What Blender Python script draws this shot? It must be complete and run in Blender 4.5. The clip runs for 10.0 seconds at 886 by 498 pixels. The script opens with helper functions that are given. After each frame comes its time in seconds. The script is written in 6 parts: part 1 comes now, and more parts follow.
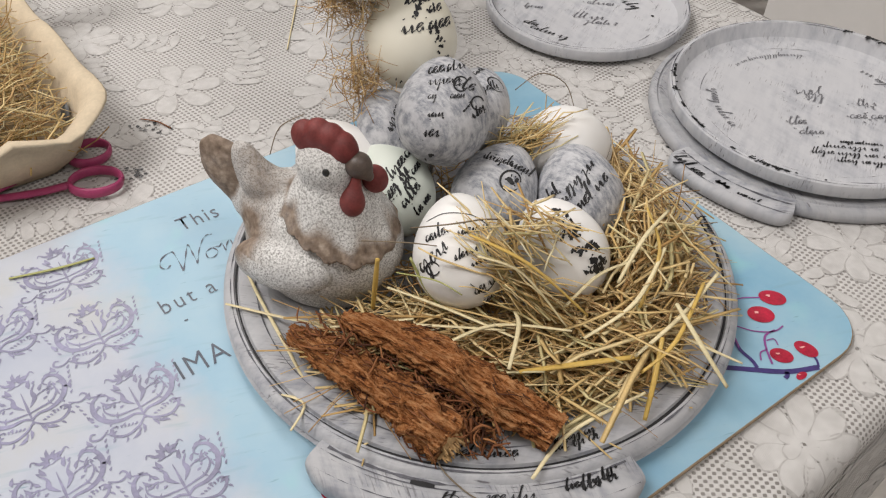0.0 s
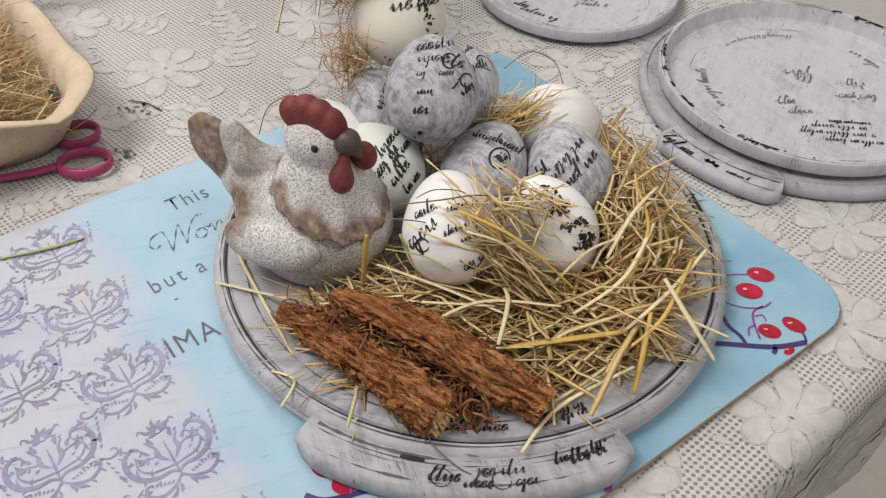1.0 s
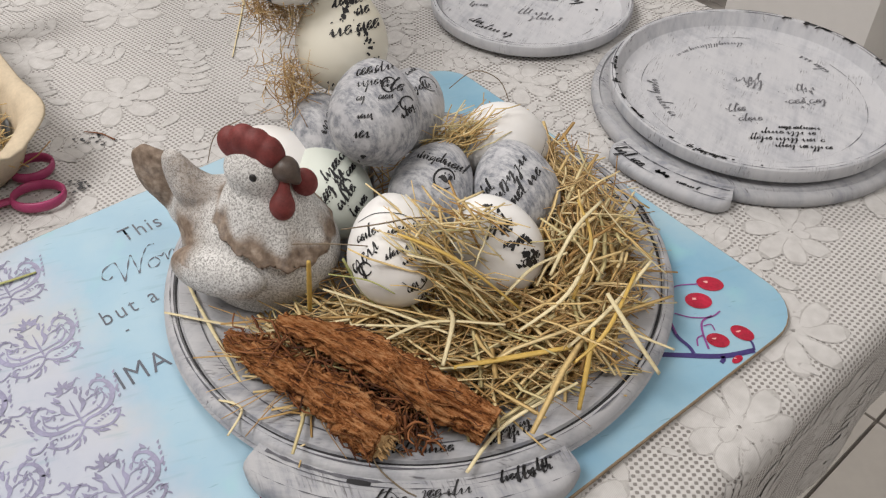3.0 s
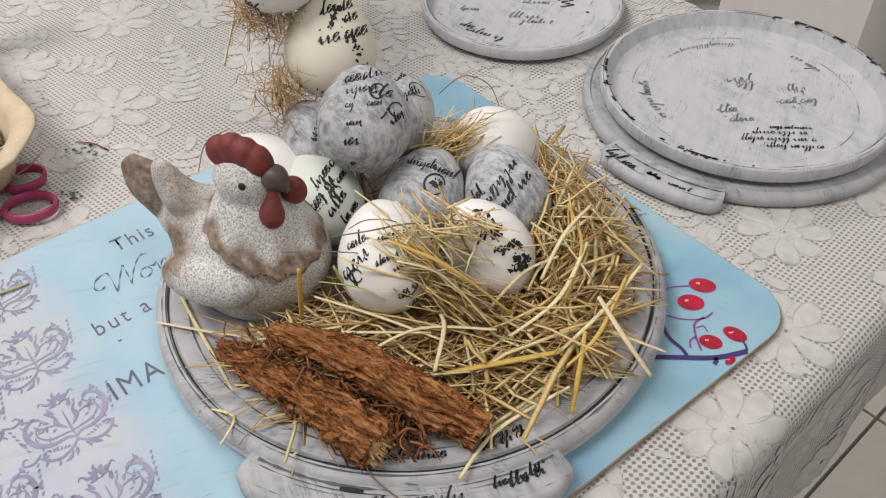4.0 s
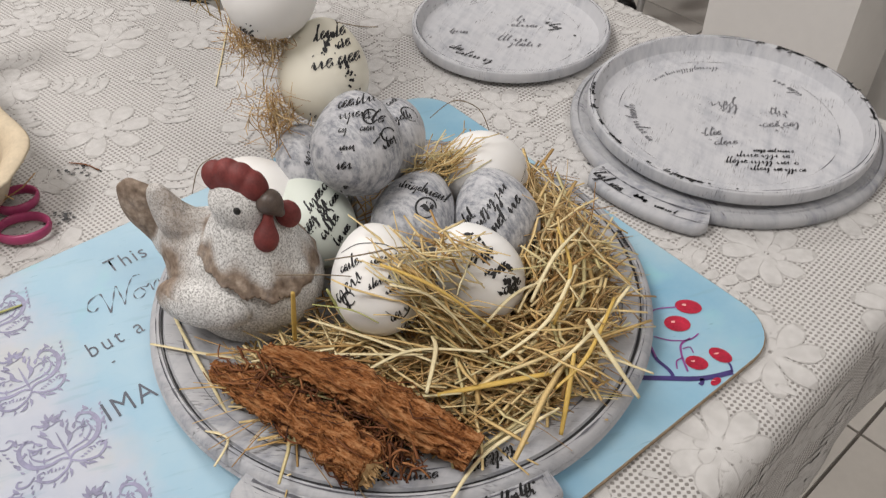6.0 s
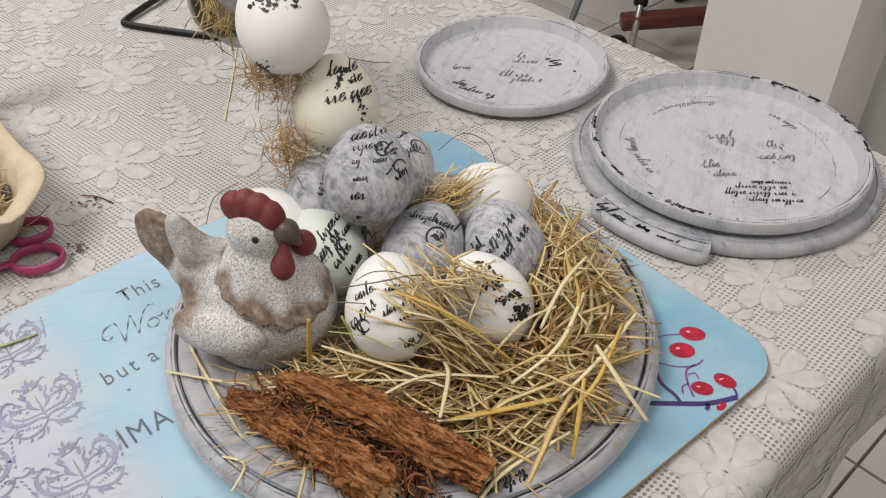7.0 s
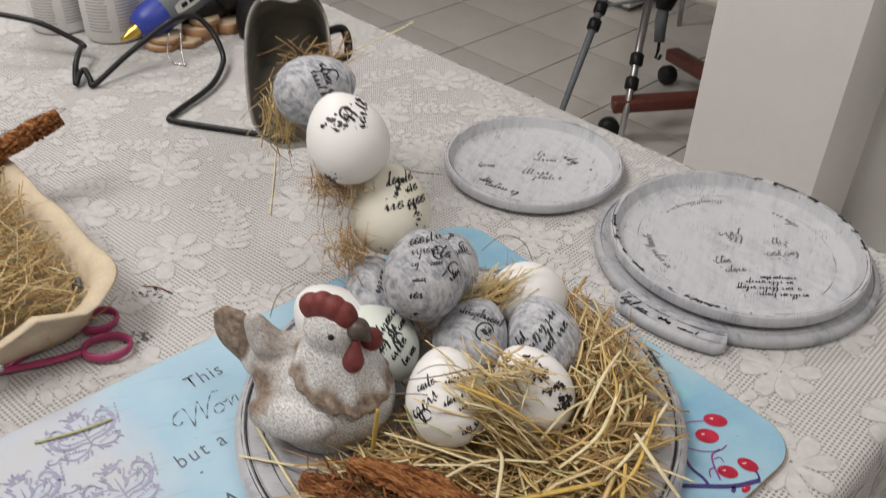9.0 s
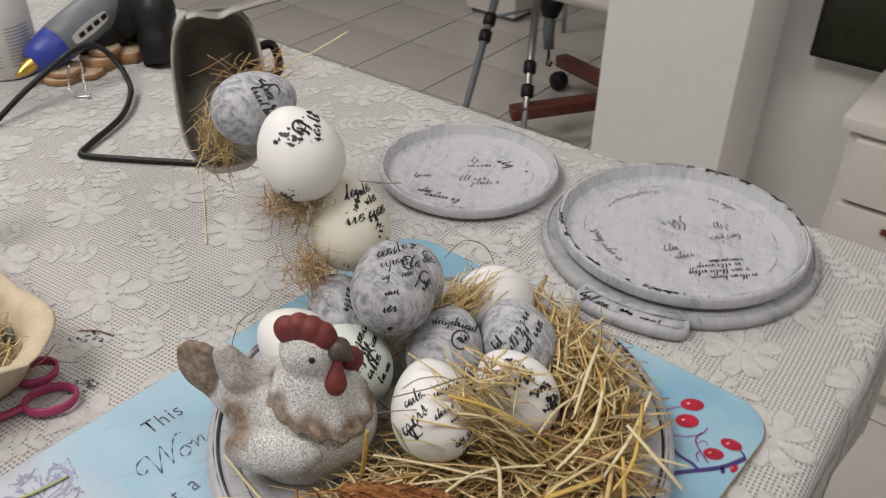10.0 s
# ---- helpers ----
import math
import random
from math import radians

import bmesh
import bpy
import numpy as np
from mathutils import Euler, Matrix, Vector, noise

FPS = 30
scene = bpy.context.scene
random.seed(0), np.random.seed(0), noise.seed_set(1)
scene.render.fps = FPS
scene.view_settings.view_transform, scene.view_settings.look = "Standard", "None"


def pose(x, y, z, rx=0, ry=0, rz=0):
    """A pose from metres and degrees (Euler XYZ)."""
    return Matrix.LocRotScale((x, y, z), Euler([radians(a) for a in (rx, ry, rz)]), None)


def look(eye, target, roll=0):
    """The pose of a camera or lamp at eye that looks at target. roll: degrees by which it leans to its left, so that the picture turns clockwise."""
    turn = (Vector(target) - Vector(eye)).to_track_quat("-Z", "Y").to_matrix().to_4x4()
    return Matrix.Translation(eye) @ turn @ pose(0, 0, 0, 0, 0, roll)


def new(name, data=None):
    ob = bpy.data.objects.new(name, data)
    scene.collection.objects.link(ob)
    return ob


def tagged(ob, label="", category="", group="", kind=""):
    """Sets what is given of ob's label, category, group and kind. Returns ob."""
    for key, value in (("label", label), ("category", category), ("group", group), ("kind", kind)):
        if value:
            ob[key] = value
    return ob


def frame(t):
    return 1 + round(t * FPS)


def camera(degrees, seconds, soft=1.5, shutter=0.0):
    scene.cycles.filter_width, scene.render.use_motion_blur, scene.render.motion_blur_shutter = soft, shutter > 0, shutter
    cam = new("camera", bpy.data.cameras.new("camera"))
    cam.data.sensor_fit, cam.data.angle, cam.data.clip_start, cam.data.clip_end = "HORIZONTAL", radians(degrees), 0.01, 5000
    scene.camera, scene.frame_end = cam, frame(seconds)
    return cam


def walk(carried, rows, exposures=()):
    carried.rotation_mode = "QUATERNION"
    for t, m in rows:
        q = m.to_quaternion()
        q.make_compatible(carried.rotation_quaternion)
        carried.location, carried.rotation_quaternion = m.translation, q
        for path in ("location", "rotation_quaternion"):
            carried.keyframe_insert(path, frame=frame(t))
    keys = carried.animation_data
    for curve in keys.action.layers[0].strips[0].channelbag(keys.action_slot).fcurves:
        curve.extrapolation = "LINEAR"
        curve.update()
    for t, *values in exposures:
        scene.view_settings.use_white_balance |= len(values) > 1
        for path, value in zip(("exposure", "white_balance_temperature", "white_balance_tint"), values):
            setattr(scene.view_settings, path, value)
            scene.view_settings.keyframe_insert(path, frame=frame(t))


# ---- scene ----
cam = camera(54.7, 10.0, soft=1.2, shutter=0.4)
PATH = [
    (0, (0.001, 0.023, 0.336), (0.0, 1.455, -1.059), 1.4),
    (0.5, (-0.001, 0.021, 0.336), (0.003, 1.45, -1.063), 2.0),
    (1, (0.003, 0.018, 0.332), (0.018, 1.435, -1.079), 1.6),
    (1.5, (0.008, 0.019, 0.336), (0.03, 1.44, -1.071), 1.1),
    (2, (0.015, 0.018, 0.337), (0.038, 1.443, -1.067), 0.8),
    (2.5, (0.022, 0.019, 0.336), (0.049, 1.447, -1.063), 0.4),
    (3, (0.027, 0.02, 0.338), (0.053, 1.453, -1.057), -0.2),
    (4.5, (0.032, 0.021, 0.339), (0.061, 1.459, -1.05), -1.3),
    (5, (0.027, 0.019, 0.337), (0.063, 1.459, -1.051), -1.3),
    (5.5, (0.027, 0.023, 0.336), (0.078, 1.463, -1.051), -0.7),
    (6, (0.029, 0.019, 0.347), (0.088, 1.477, -1.02), -0.1),
    (6.2, (0.025, 0.014, 0.349), (0.087, 1.502, -0.986), 0.1),
    (6.7, (0.021, 0.011, 0.3505), (0.094, 1.514, -0.962), 0.2),
    (7.5, (0.012, 0.006, 0.353), (0.105, 1.527, -0.942), 0.4),
    (8, (0.005, 0.004, 0.352), (0.106, 1.524, -0.943), 0.6),
    (8.5, (0.003, 0.0, 0.358), (0.096, 1.523, -0.935), 0.6),
    (9, (-0.02, -0.015, 0.394), (0.103, 1.593, -0.789), 1.4),
    (9.3, (-0.031, -0.026, 0.401), (0.136, 1.600, -0.745), 2.1),
    (9.5, (-0.033, -0.013, 0.4), (0.177, 1.609, -0.752), 2.6),
    (10, (-0.058, -0.002, 0.38), (0.303, 1.6, -0.762), 1.0),
]
EXPOSURES = [(0, 0.0), (8.5, 0.0), (9.3, -0.16), (10, -0.18)]
walk(cam, [(t, look(eye, target, roll)) for t, eye, target, roll in PATH], EXPOSURES)

# ---- light ----
world = bpy.data.worlds.new("room_world")
scene.world = world
world.use_nodes = True
world.node_tree.nodes["Background"].inputs[0].default_value = (0.9, 0.93, 1.0, 1)
world.node_tree.nodes["Background"].inputs[1].default_value = 0.15


def unseen_lamp(x, y, watts, size, color):
    data = bpy.data.lights.new("unseen_lamp_light", "AREA")
    data.energy, data.shape, data.size, data.color = watts, "DISK", size, color
    ob = new("unseen_lamp_light", data)
    ob.location = (x, y, 1.82)
    return ob


# main lamp, out of view, set from the way things are shaded
unseen_lamp(-1.05, 0.1, 34.0, 1.1, (1.0, 0.96, 0.935))
# fill lamp, made up to lift the shaded right-hand sides
unseen_lamp(0.9, -0.5, 12.0, 0.8, (1.0, 0.96, 0.935))
# back lamp, made up to brighten the pillar and the floor
unseen_lamp(-0.9, 2.1, 26.0, 0.8, (1.0, 0.96, 0.935))

# ---- materials ----


def link(nt, a, b):
    nt.links.new(a, b)


def base_material(name, rough=0.6, metal=0.0, spec=0.5):
    m = bpy.data.materials.new(name)
    m.use_nodes = True
    nt = m.node_tree
    b = nt.nodes["Principled BSDF"]
    b.inputs["Roughness"].default_value = rough
    b.inputs["Metallic"].default_value = metal
    b.inputs["Specular IOR Level"].default_value = spec
    return m, nt, b


def coords(nt, scale=(1, 1, 1), rot=(0, 0, 0)):
    """Object coordinates, turned and then stretched."""
    tc = nt.nodes.new("ShaderNodeTexCoord")
    turn = nt.nodes.new("ShaderNodeMapping")
    turn.inputs["Rotation"].default_value = rot
    link(nt, tc.outputs["Object"], turn.inputs["Vector"])
    mp = nt.nodes.new("ShaderNodeMapping")
    mp.inputs["Scale"].default_value = scale
    link(nt, turn.outputs["Vector"], mp.inputs["Vector"])
    return mp.outputs["Vector"]


def noise_tex(nt, vec, scale, detail=4.0, rough=0.55):
    n = nt.nodes.new("ShaderNodeTexNoise")
    n.inputs["Scale"].default_value = scale
    n.inputs["Detail"].default_value = detail
    n.inputs["Roughness"].default_value = rough
    link(nt, vec, n.inputs["Vector"])
    return n.outputs["Fac"]


def ramp(nt, fac, stops):
    r = nt.nodes.new("ShaderNodeValToRGB")
    e = r.color_ramp.elements
    while len(e) < len(stops):
        e.new(0.5)
    for k, (p, c) in enumerate(stops):
        e[k].position = p
        e[k].color = (*c, 1) if len(c) == 3 else c
    link(nt, fac, r.inputs["Fac"])
    return r.outputs["Color"]


def mix(nt, fac, a, b, kind="MIX"):
    n = nt.nodes.new("ShaderNodeMix")
    n.data_type, n.blend_type = "RGBA", kind
    for sock, v in ((n.inputs[0], fac), (n.inputs[6], a), (n.inputs[7], b)):
        if isinstance(v, (int, float)):
            sock.default_value = v
        elif isinstance(v, tuple):
            sock.default_value = (*v, 1)
        else:
            link(nt, v, sock)
    return n.outputs[2]


def calc(nt, op, a, b=0.0, c=0.0):
    n = nt.nodes.new("ShaderNodeMath")
    n.operation = op
    for sock, v in zip(n.inputs, (a, b, c)):
        if isinstance(v, (int, float)):
            sock.default_value = v
        else:
            link(nt, v, sock)
    return n.outputs[0]


def bump(nt, b, height, strength=0.3, distance=0.001):
    n = nt.nodes.new("ShaderNodeBump")
    n.inputs["Strength"].default_value = strength
    n.inputs["Distance"].default_value = distance
    link(nt, height, n.inputs["Height"])
    link(nt, n.outputs["Normal"], b.inputs["Normal"])


def plain(name, color, rough=0.5, metal=0.0, vary=0.15, scale=60.0, spec=0.5, bumpy=0.1):
    """One colour with mottling at two scales and a little relief."""
    m, nt, b = base_material(name, rough, metal, spec)
    v = coords(nt)
    f = calc(nt, "ADD", calc(nt, "MULTIPLY", noise_tex(nt, v, scale), 0.6), calc(nt, "MULTIPLY", noise_tex(nt, v, scale * 7), 0.4))
    lo = tuple(c * (1 - vary) for c in color)
    hi = tuple(min(1, c * (1 + vary)) for c in color)
    link(nt, ramp(nt, f, [(0.3, lo), (0.7, hi)]), b.inputs["Base Color"])
    link(nt, calc(nt, "ADD", rough - 0.08, calc(nt, "MULTIPLY", f, 0.16)), b.inputs["Roughness"])
    if bumpy:
        bump(nt, b, f, bumpy, 0.0006)
    return m


def whitewash(name, rot=0.0, warm=0.0, tone=1.0, calm=0.0):
    """Wood brushed over with thin grey-white paint, dark where it is rubbed through."""
    m, nt, b = base_material(name, 0.62, 0, 0.35)
    iso = coords(nt)
    streak = noise_tex(nt, coords(nt, (1, 5, 1), (0, 0, rot)), 38, 6, 0.6)
    cross = noise_tex(nt, coords(nt, (4, 1, 1), (0, 0, rot + 0.5)), 45, 6, 0.6)
    fine = noise_tex(nt, coords(nt, (1, 8, 2), (0, 0, rot)), 130, 4)
    blot = noise_tex(nt, iso, 20, 5, 0.6)
    f = calc(nt, "ADD", calc(nt, "MULTIPLY", streak, 0.55), calc(nt, "MULTIPLY", cross, 0.45))
    paint = ramp(nt, f, [(0.38, (0.31, 0.325, 0.365)), (0.48, (0.47, 0.48, 0.505)), (0.58, (0.60, 0.605, 0.615 - warm))])
    paint = mix(nt, ramp(nt, blot, [(0.44, (0, 0, 0)), (0.60, (0.75, 0.75, 0.75))]), paint, (0.585, 0.585, 0.595))
    paint = mix(nt, calm, paint, (0.60, 0.605, 0.62))
    worn = calc(nt, "MULTIPLY", calc(nt, "SUBTRACT", fine, 0.53 + 0.06 * calm), 6.0)
    worn2 = calc(nt, "MULTIPLY", calc(nt, "SUBTRACT", noise_tex(nt, iso, 60, 5), 0.50), 8.0)
    w = nt.nodes.new("ShaderNodeClamp")
    link(nt, calc(nt, "MULTIPLY", calc(nt, "MAXIMUM", worn, 0.0), calc(nt, "MAXIMUM", worn2, 0.0)), w.inputs[0])
    paint = mix(nt, 1.0, paint, (tone, tone, tone * 1.015), "MULTIPLY")
    link(nt, mix(nt, w.outputs[0], paint, (0.14, 0.135, 0.145)), b.inputs["Base Color"])
    bump(nt, b, calc(nt, "ADD", f, calc(nt, "MULTIPLY", fine, 0.3)), 0.3, 0.0007)
    return m


def lace_material():
    """Woven net: staggered rows of small oval holes over a plain under-cloth."""
    m, nt, b = base_material("lace_net", 0.85, 0, 0.15)
    tc = nt.nodes.new("ShaderNodeTexCoord")
    s = nt.nodes.new("ShaderNodeSeparateXYZ")
    link(nt, tc.outputs["UV"], s.inputs[0])
    u, v = s.outputs[0], s.outputs[1]
    wander = calc(nt, "MULTIPLY", calc(nt, "SUBTRACT", noise_tex(nt, coords(nt), 14, 2), 0.5), 0.004)
    x = calc(nt, "ADD", calc(nt, "ADD", calc(nt, "MULTIPLY", u, -0.645), calc(nt, "MULTIPLY", v, -0.764)), wander)
    y = calc(nt, "SUBTRACT", calc(nt, "MULTIPLY", u, 0.764), calc(nt, "MULTIPLY", v, 0.645))
    f = calc(nt, "MULTIPLY", calc(nt, "COSINE", calc(nt, "MULTIPLY", x, 2 * math.pi / 0.0044)), calc(nt, "COSINE", calc(nt, "MULTIPLY", y, 2 * math.pi / 0.0041)))
    hole = nt.nodes.new("ShaderNodeMapRange")
    hole.inputs[1].default_value, hole.inputs[2].default_value = 0.06, 0.42
    link(nt, f, hole.inputs[0])
    big = noise_tex(nt, coords(nt), 7, 3)
    thread = ramp(nt, noise_tex(nt, coords(nt), 420, 2), [(0.3, (0.53, 0.515, 0.50)), (0.7, (0.62, 0.605, 0.59))])
    under = ramp(nt, big, [(0.35, (0.23, 0.215, 0.20)), (0.65, (0.33, 0.315, 0.30))])
    link(nt, mix(nt, hole.outputs[0], thread, under), b.inputs["Base Color"])
    bump(nt, b, calc(nt, "SUBTRACT", calc(nt, "MULTIPLY", noise_tex(nt, coords(nt), 300, 2), 0.4), hole.outputs[0]), 0.5, 0.0005)
    return m


def motif_material():
    m, nt, b = base_material("lace_solid_weave", 0.85, 0, 0.15)
    v = coords(nt, (1, 1, 1), (0, 0, 0.7))
    w = nt.nodes.new("ShaderNodeTexWave")
    w.inputs["Scale"].default_value, w.inputs["Distortion"].default_value = 420, 3.0
    link(nt, v, w.inputs["Vector"])
    c = ramp(nt, w.outputs["Fac"], [(0.0, (0.50, 0.485, 0.47)), (0.7, (0.60, 0.585, 0.57))])
    link(nt, mix(nt, 0.5, c, ramp(nt, noise_tex(nt, v, 140, 4), [(0.3, (0.42, 0.41, 0.395)), (0.7, (0.64, 0.63, 0.615))])), b.inputs["Base Color"])
    bump(nt, b, w.outputs["Fac"], 0.15, 0.0003)
    return m


def mat_material():
    """Printed board: pale lavender at one end, washed sky blue at the other, thin stains."""
    m, nt, b = base_material("printed_laminate", 0.45, 0, 0.4)
    v = coords(nt, (1, 1, 1), (0, 0, -MAT_ANGLE))
    s = nt.nodes.new("ShaderNodeSeparateXYZ")
    link(nt, v, s.inputs[0])
    n1 = noise_tex(nt, v, 28, 6, 0.65)
    edge = calc(nt, "ADD", s.outputs[0], calc(nt, "MULTIPLY", calc(nt, "SUBTRACT", n1, 0.5), 0.055))
    fade = nt.nodes.new("ShaderNodeMapRange")
    fade.inputs[1].default_value, fade.inputs[2].default_value = 0.045, 0.075
    link(nt, edge, fade.inputs[0])
    white = ramp(nt, noise_tex(nt, v, 16, 5), [(0.3, (0.39, 0.43, 0.53)), (0.5, (0.48, 0.51, 0.58)), (0.7, (0.49, 0.50, 0.495))])
    blue = ramp(nt, noise_tex(nt, v, 13, 6, 0.6), [(0.3, (0.20, 0.40, 0.55)), (0.5, (0.28, 0.47, 0.59)), (0.72, (0.38, 0.53, 0.60))])
    far = nt.nodes.new("ShaderNodeMapRange")
    far.inputs[1].default_value, far.inputs[2].default_value = 0.12, 0.3
    link(nt, s.outputs[0], far.inputs[0])
    blue = mix(nt, calc(nt, "MULTIPLY", calc(nt, "SUBTRACT", 1.0, far.outputs[0]), 0.3), blue, (0.45, 0.58, 0.67))
    green = calc(nt, "MULTIPLY", calc(nt, "SUBTRACT", noise_tex(nt, v, 34, 2), 0.62), 5.0)
    gc = nt.nodes.new("ShaderNodeClamp")
    link(nt, green, gc.inputs[0])
    blue = mix(nt, calc(nt, "MULTIPLY", gc.outputs[0], 0.5), blue, (0.30, 0.60, 0.60))
    streak = noise_tex(nt, coords(nt, (2.2, 14, 1), (0, 0, -MAT_ANGLE + 0.35)), 14, 3)
    st = calc(nt, "MULTIPLY", calc(nt, "SUBTRACT", streak, 0.60), 6.0)
    sc = nt.nodes.new("ShaderNodeClamp")
    link(nt, st, sc.inputs[0])
    col = mix(nt, fade.outputs[0], white, blue)
    dash = noise_tex(nt, coords(nt, (4.0, 26, 1), (0, 0, -MAT_ANGLE + 0.30)), 22, 2)
    dc = nt.nodes.new("ShaderNodeClamp")
    link(nt, calc(nt, "MULTIPLY", calc(nt, "SUBTRACT", dash, 0.70), 12.0), dc.inputs[0])
    col = mix(nt, calc(nt, "MULTIPLY", dc.outputs[0], 0.6), col, (0.14, 0.26, 0.32))
    link(nt, mix(nt, calc(nt, "MULTIPLY", sc.outputs[0], 0.4), col, (0.22, 0.36, 0.42)), b.inputs["Base Color"])
    bump(nt, b, noise_tex(nt, v, 300, 2), 0.05, 0.0003)
    return m


def island_material(name, stops, rough=0.6, spec=0.3, fine=500.0):
    """Colour that differs from stalk to stalk, with fine lengthwise mottling."""
    m, nt, b = base_material(name, rough, 0, spec)
    g = nt.nodes.new("ShaderNodeNewGeometry")
    c = ramp(nt, g.outputs["Random Per Island"], stops)
    n = noise_tex(nt, coords(nt), fine, 3)
    link(nt, mix(nt, 0.45, c, ramp(nt, n, [(0.3, (0.6, 0.6, 0.6)), (0.7, (1, 1, 1))]), "MULTIPLY"), b.inputs["Base Color"])
    return m


def bark_material():
    m, nt, b = base_material("red_brown_bark", 0.88, 0, 0.12)
    v = coords(nt, (1.0, 7.0, 6.0), (0, 0, radians(34)))
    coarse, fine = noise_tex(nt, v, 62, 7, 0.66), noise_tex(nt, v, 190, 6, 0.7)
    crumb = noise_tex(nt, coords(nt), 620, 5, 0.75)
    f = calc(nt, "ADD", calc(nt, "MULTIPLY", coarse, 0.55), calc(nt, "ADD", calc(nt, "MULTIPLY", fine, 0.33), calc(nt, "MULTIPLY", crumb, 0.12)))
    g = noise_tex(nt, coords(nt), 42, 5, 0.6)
    # bark's red-browns, with crevice shade painted near black where the bump is low
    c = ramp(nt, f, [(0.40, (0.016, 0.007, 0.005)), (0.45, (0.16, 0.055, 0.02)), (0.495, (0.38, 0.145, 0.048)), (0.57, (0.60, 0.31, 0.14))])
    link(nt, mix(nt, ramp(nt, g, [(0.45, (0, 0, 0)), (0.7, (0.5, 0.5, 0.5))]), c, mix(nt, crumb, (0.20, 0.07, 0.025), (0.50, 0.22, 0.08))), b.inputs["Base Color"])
    bump(nt, b, f, 1.0, 0.004)
    return m


def hen_material():
    """Chalky grey-white glaze, speckled; one attribute holds the brown washes and the under-wing shade."""
    m, nt, b = base_material("speckled_ceramic", 0.7, 0, 0.3)
    v = coords(nt)
    a = nt.nodes.new("ShaderNodeAttribute")
    a.attribute_name = "wash_shade"
    speck = noise_tex(nt, v, 1050, 3, 0.8)
    cloud = noise_tex(nt, v, 90, 5)
    ground = ramp(nt, speck, [(0.40, (0.26, 0.255, 0.24)), (0.47, (0.52, 0.51, 0.49)), (0.54, (0.80, 0.79, 0.77))])
    ground = mix(nt, ramp(nt, cloud, [(0.35, (0, 0, 0)), (0.7, (0.4, 0.4, 0.4))]), ground, (0.42, 0.41, 0.40))
    brown = ramp(nt, noise_tex(nt, v, 260, 5), [(0.3, (0.13, 0.092, 0.068)), (0.55, (0.27, 0.205, 0.155)), (0.75, (0.44, 0.36, 0.29))])
    k = calc(nt, "ADD", a.outputs["Fac"], calc(nt, "MULTIPLY", calc(nt, "SUBTRACT", cloud, 0.5), 0.7))
    cl = nt.nodes.new("ShaderNodeClamp")
    link(nt, k, cl.inputs[0])
    link(nt, mix(nt, cl.outputs[0], ground, brown), b.inputs["Base Color"])
    bump(nt, b, calc(nt, "ADD", speck, cloud), 0.35, 0.0006)
    return m


def eggshell(name, color, dirt=(0.55, 0.5, 0.4), amount=0.25):
    m, nt, b = base_material(name, 0.48, 0, 0.4)
    v = coords(nt)
    f = noise_tex(nt, v, 40, 5)
    link(nt, mix(nt, calc(nt, "MULTIPLY", ramp(nt, f, [(0.5, (0, 0, 0)), (0.75, (1, 1, 1))]), amount), color, dirt), b.inputs["Base Color"])
    bump(nt, b, noise_tex(nt, v, 1400, 2), 0.12, 0.0003)
    return m


def grey_eggshell():
    m, nt, b = base_material("grey_washed_shell", 0.6, 0, 0.3)
    v = coords(nt, (1, 2.6, 1), (0.4, 0.3, 0.6))
    f = noise_tex(nt, v, 170, 7, 0.72)
    g = noise_tex(nt, coords(nt), 110, 5)
    c = ramp(nt, f, [(0.36, (0.20, 0.21, 0.24)), (0.48, (0.36, 0.37, 0.40)), (0.60, (0.56, 0.565, 0.58))])
    link(nt, mix(nt, ramp(nt, g, [(0.50, (0, 0, 0)), (0.62, (0.7, 0.7, 0.7))]), c, (0.58, 0.58, 0.60)), b.inputs["Base Color"])
    bump(nt, b, f, 0.2, 0.0005)
    return m


def tin_material():
    m, nt, b = base_material("dull_tin", 0.5, 0.75, 0.4)
    v = coords(nt, (1, 1, 4))
    f = noise_tex(nt, v, 45, 5)
    link(nt, ramp(nt, f, [(0.3, (0.27, 0.255, 0.225)), (0.7, (0.40, 0.385, 0.345))]), b.inputs["Base Color"])
    link(nt, calc(nt, "ADD", 0.42, calc(nt, "MULTIPLY", f, 0.25)), b.inputs["Roughness"])
    return m


MAT_ANGLE = math.atan2(0.6, 0.8)
M_LACE, M_MOTIF = lace_material(), motif_material()
M_GAP = plain("lace_open_outline", (0.44, 0.425, 0.41), 0.9, vary=0.25, scale=500, spec=0.1)
M_MAT = mat_material()
M_MAT_EDGE = plain("pressed_cork_edge", (0.30, 0.22, 0.14), 0.8, vary=0.3, scale=200)
M_WASH = whitewash("whitewashed_wood", 0.1, 0.0, 0.80, 0.10)
M_WASH_B = whitewash("whitewashed_wood_cool", 1.2, 0.0, 0.72, 0.05)
M_WASH_C = whitewash("whitewashed_wood_pale", 2.0, 0.0, 0.92, 0.45)
M_GROOVE = plain("dark_groove", (0.02, 0.02, 0.022), 0.8)
M_INK = plain("black_transfer_ink", (0.012, 0.012, 0.014), 0.5, vary=0.4, bumpy=0)
M_INK_GREY = plain("worn_grey_ink", (0.17, 0.17, 0.185), 0.6, vary=0.4, bumpy=0)
M_HAY = island_material("dry_hay", [(0.0, (0.46, 0.27, 0.10)), (0.25, (0.66, 0.46, 0.19)), (0.55, (0.80, 0.61, 0.30)), (0.8, (0.85, 0.71, 0.41)), (0.93, (0.58, 0.50, 0.24)), (1.0, (0.86, 0.78, 0.55))])
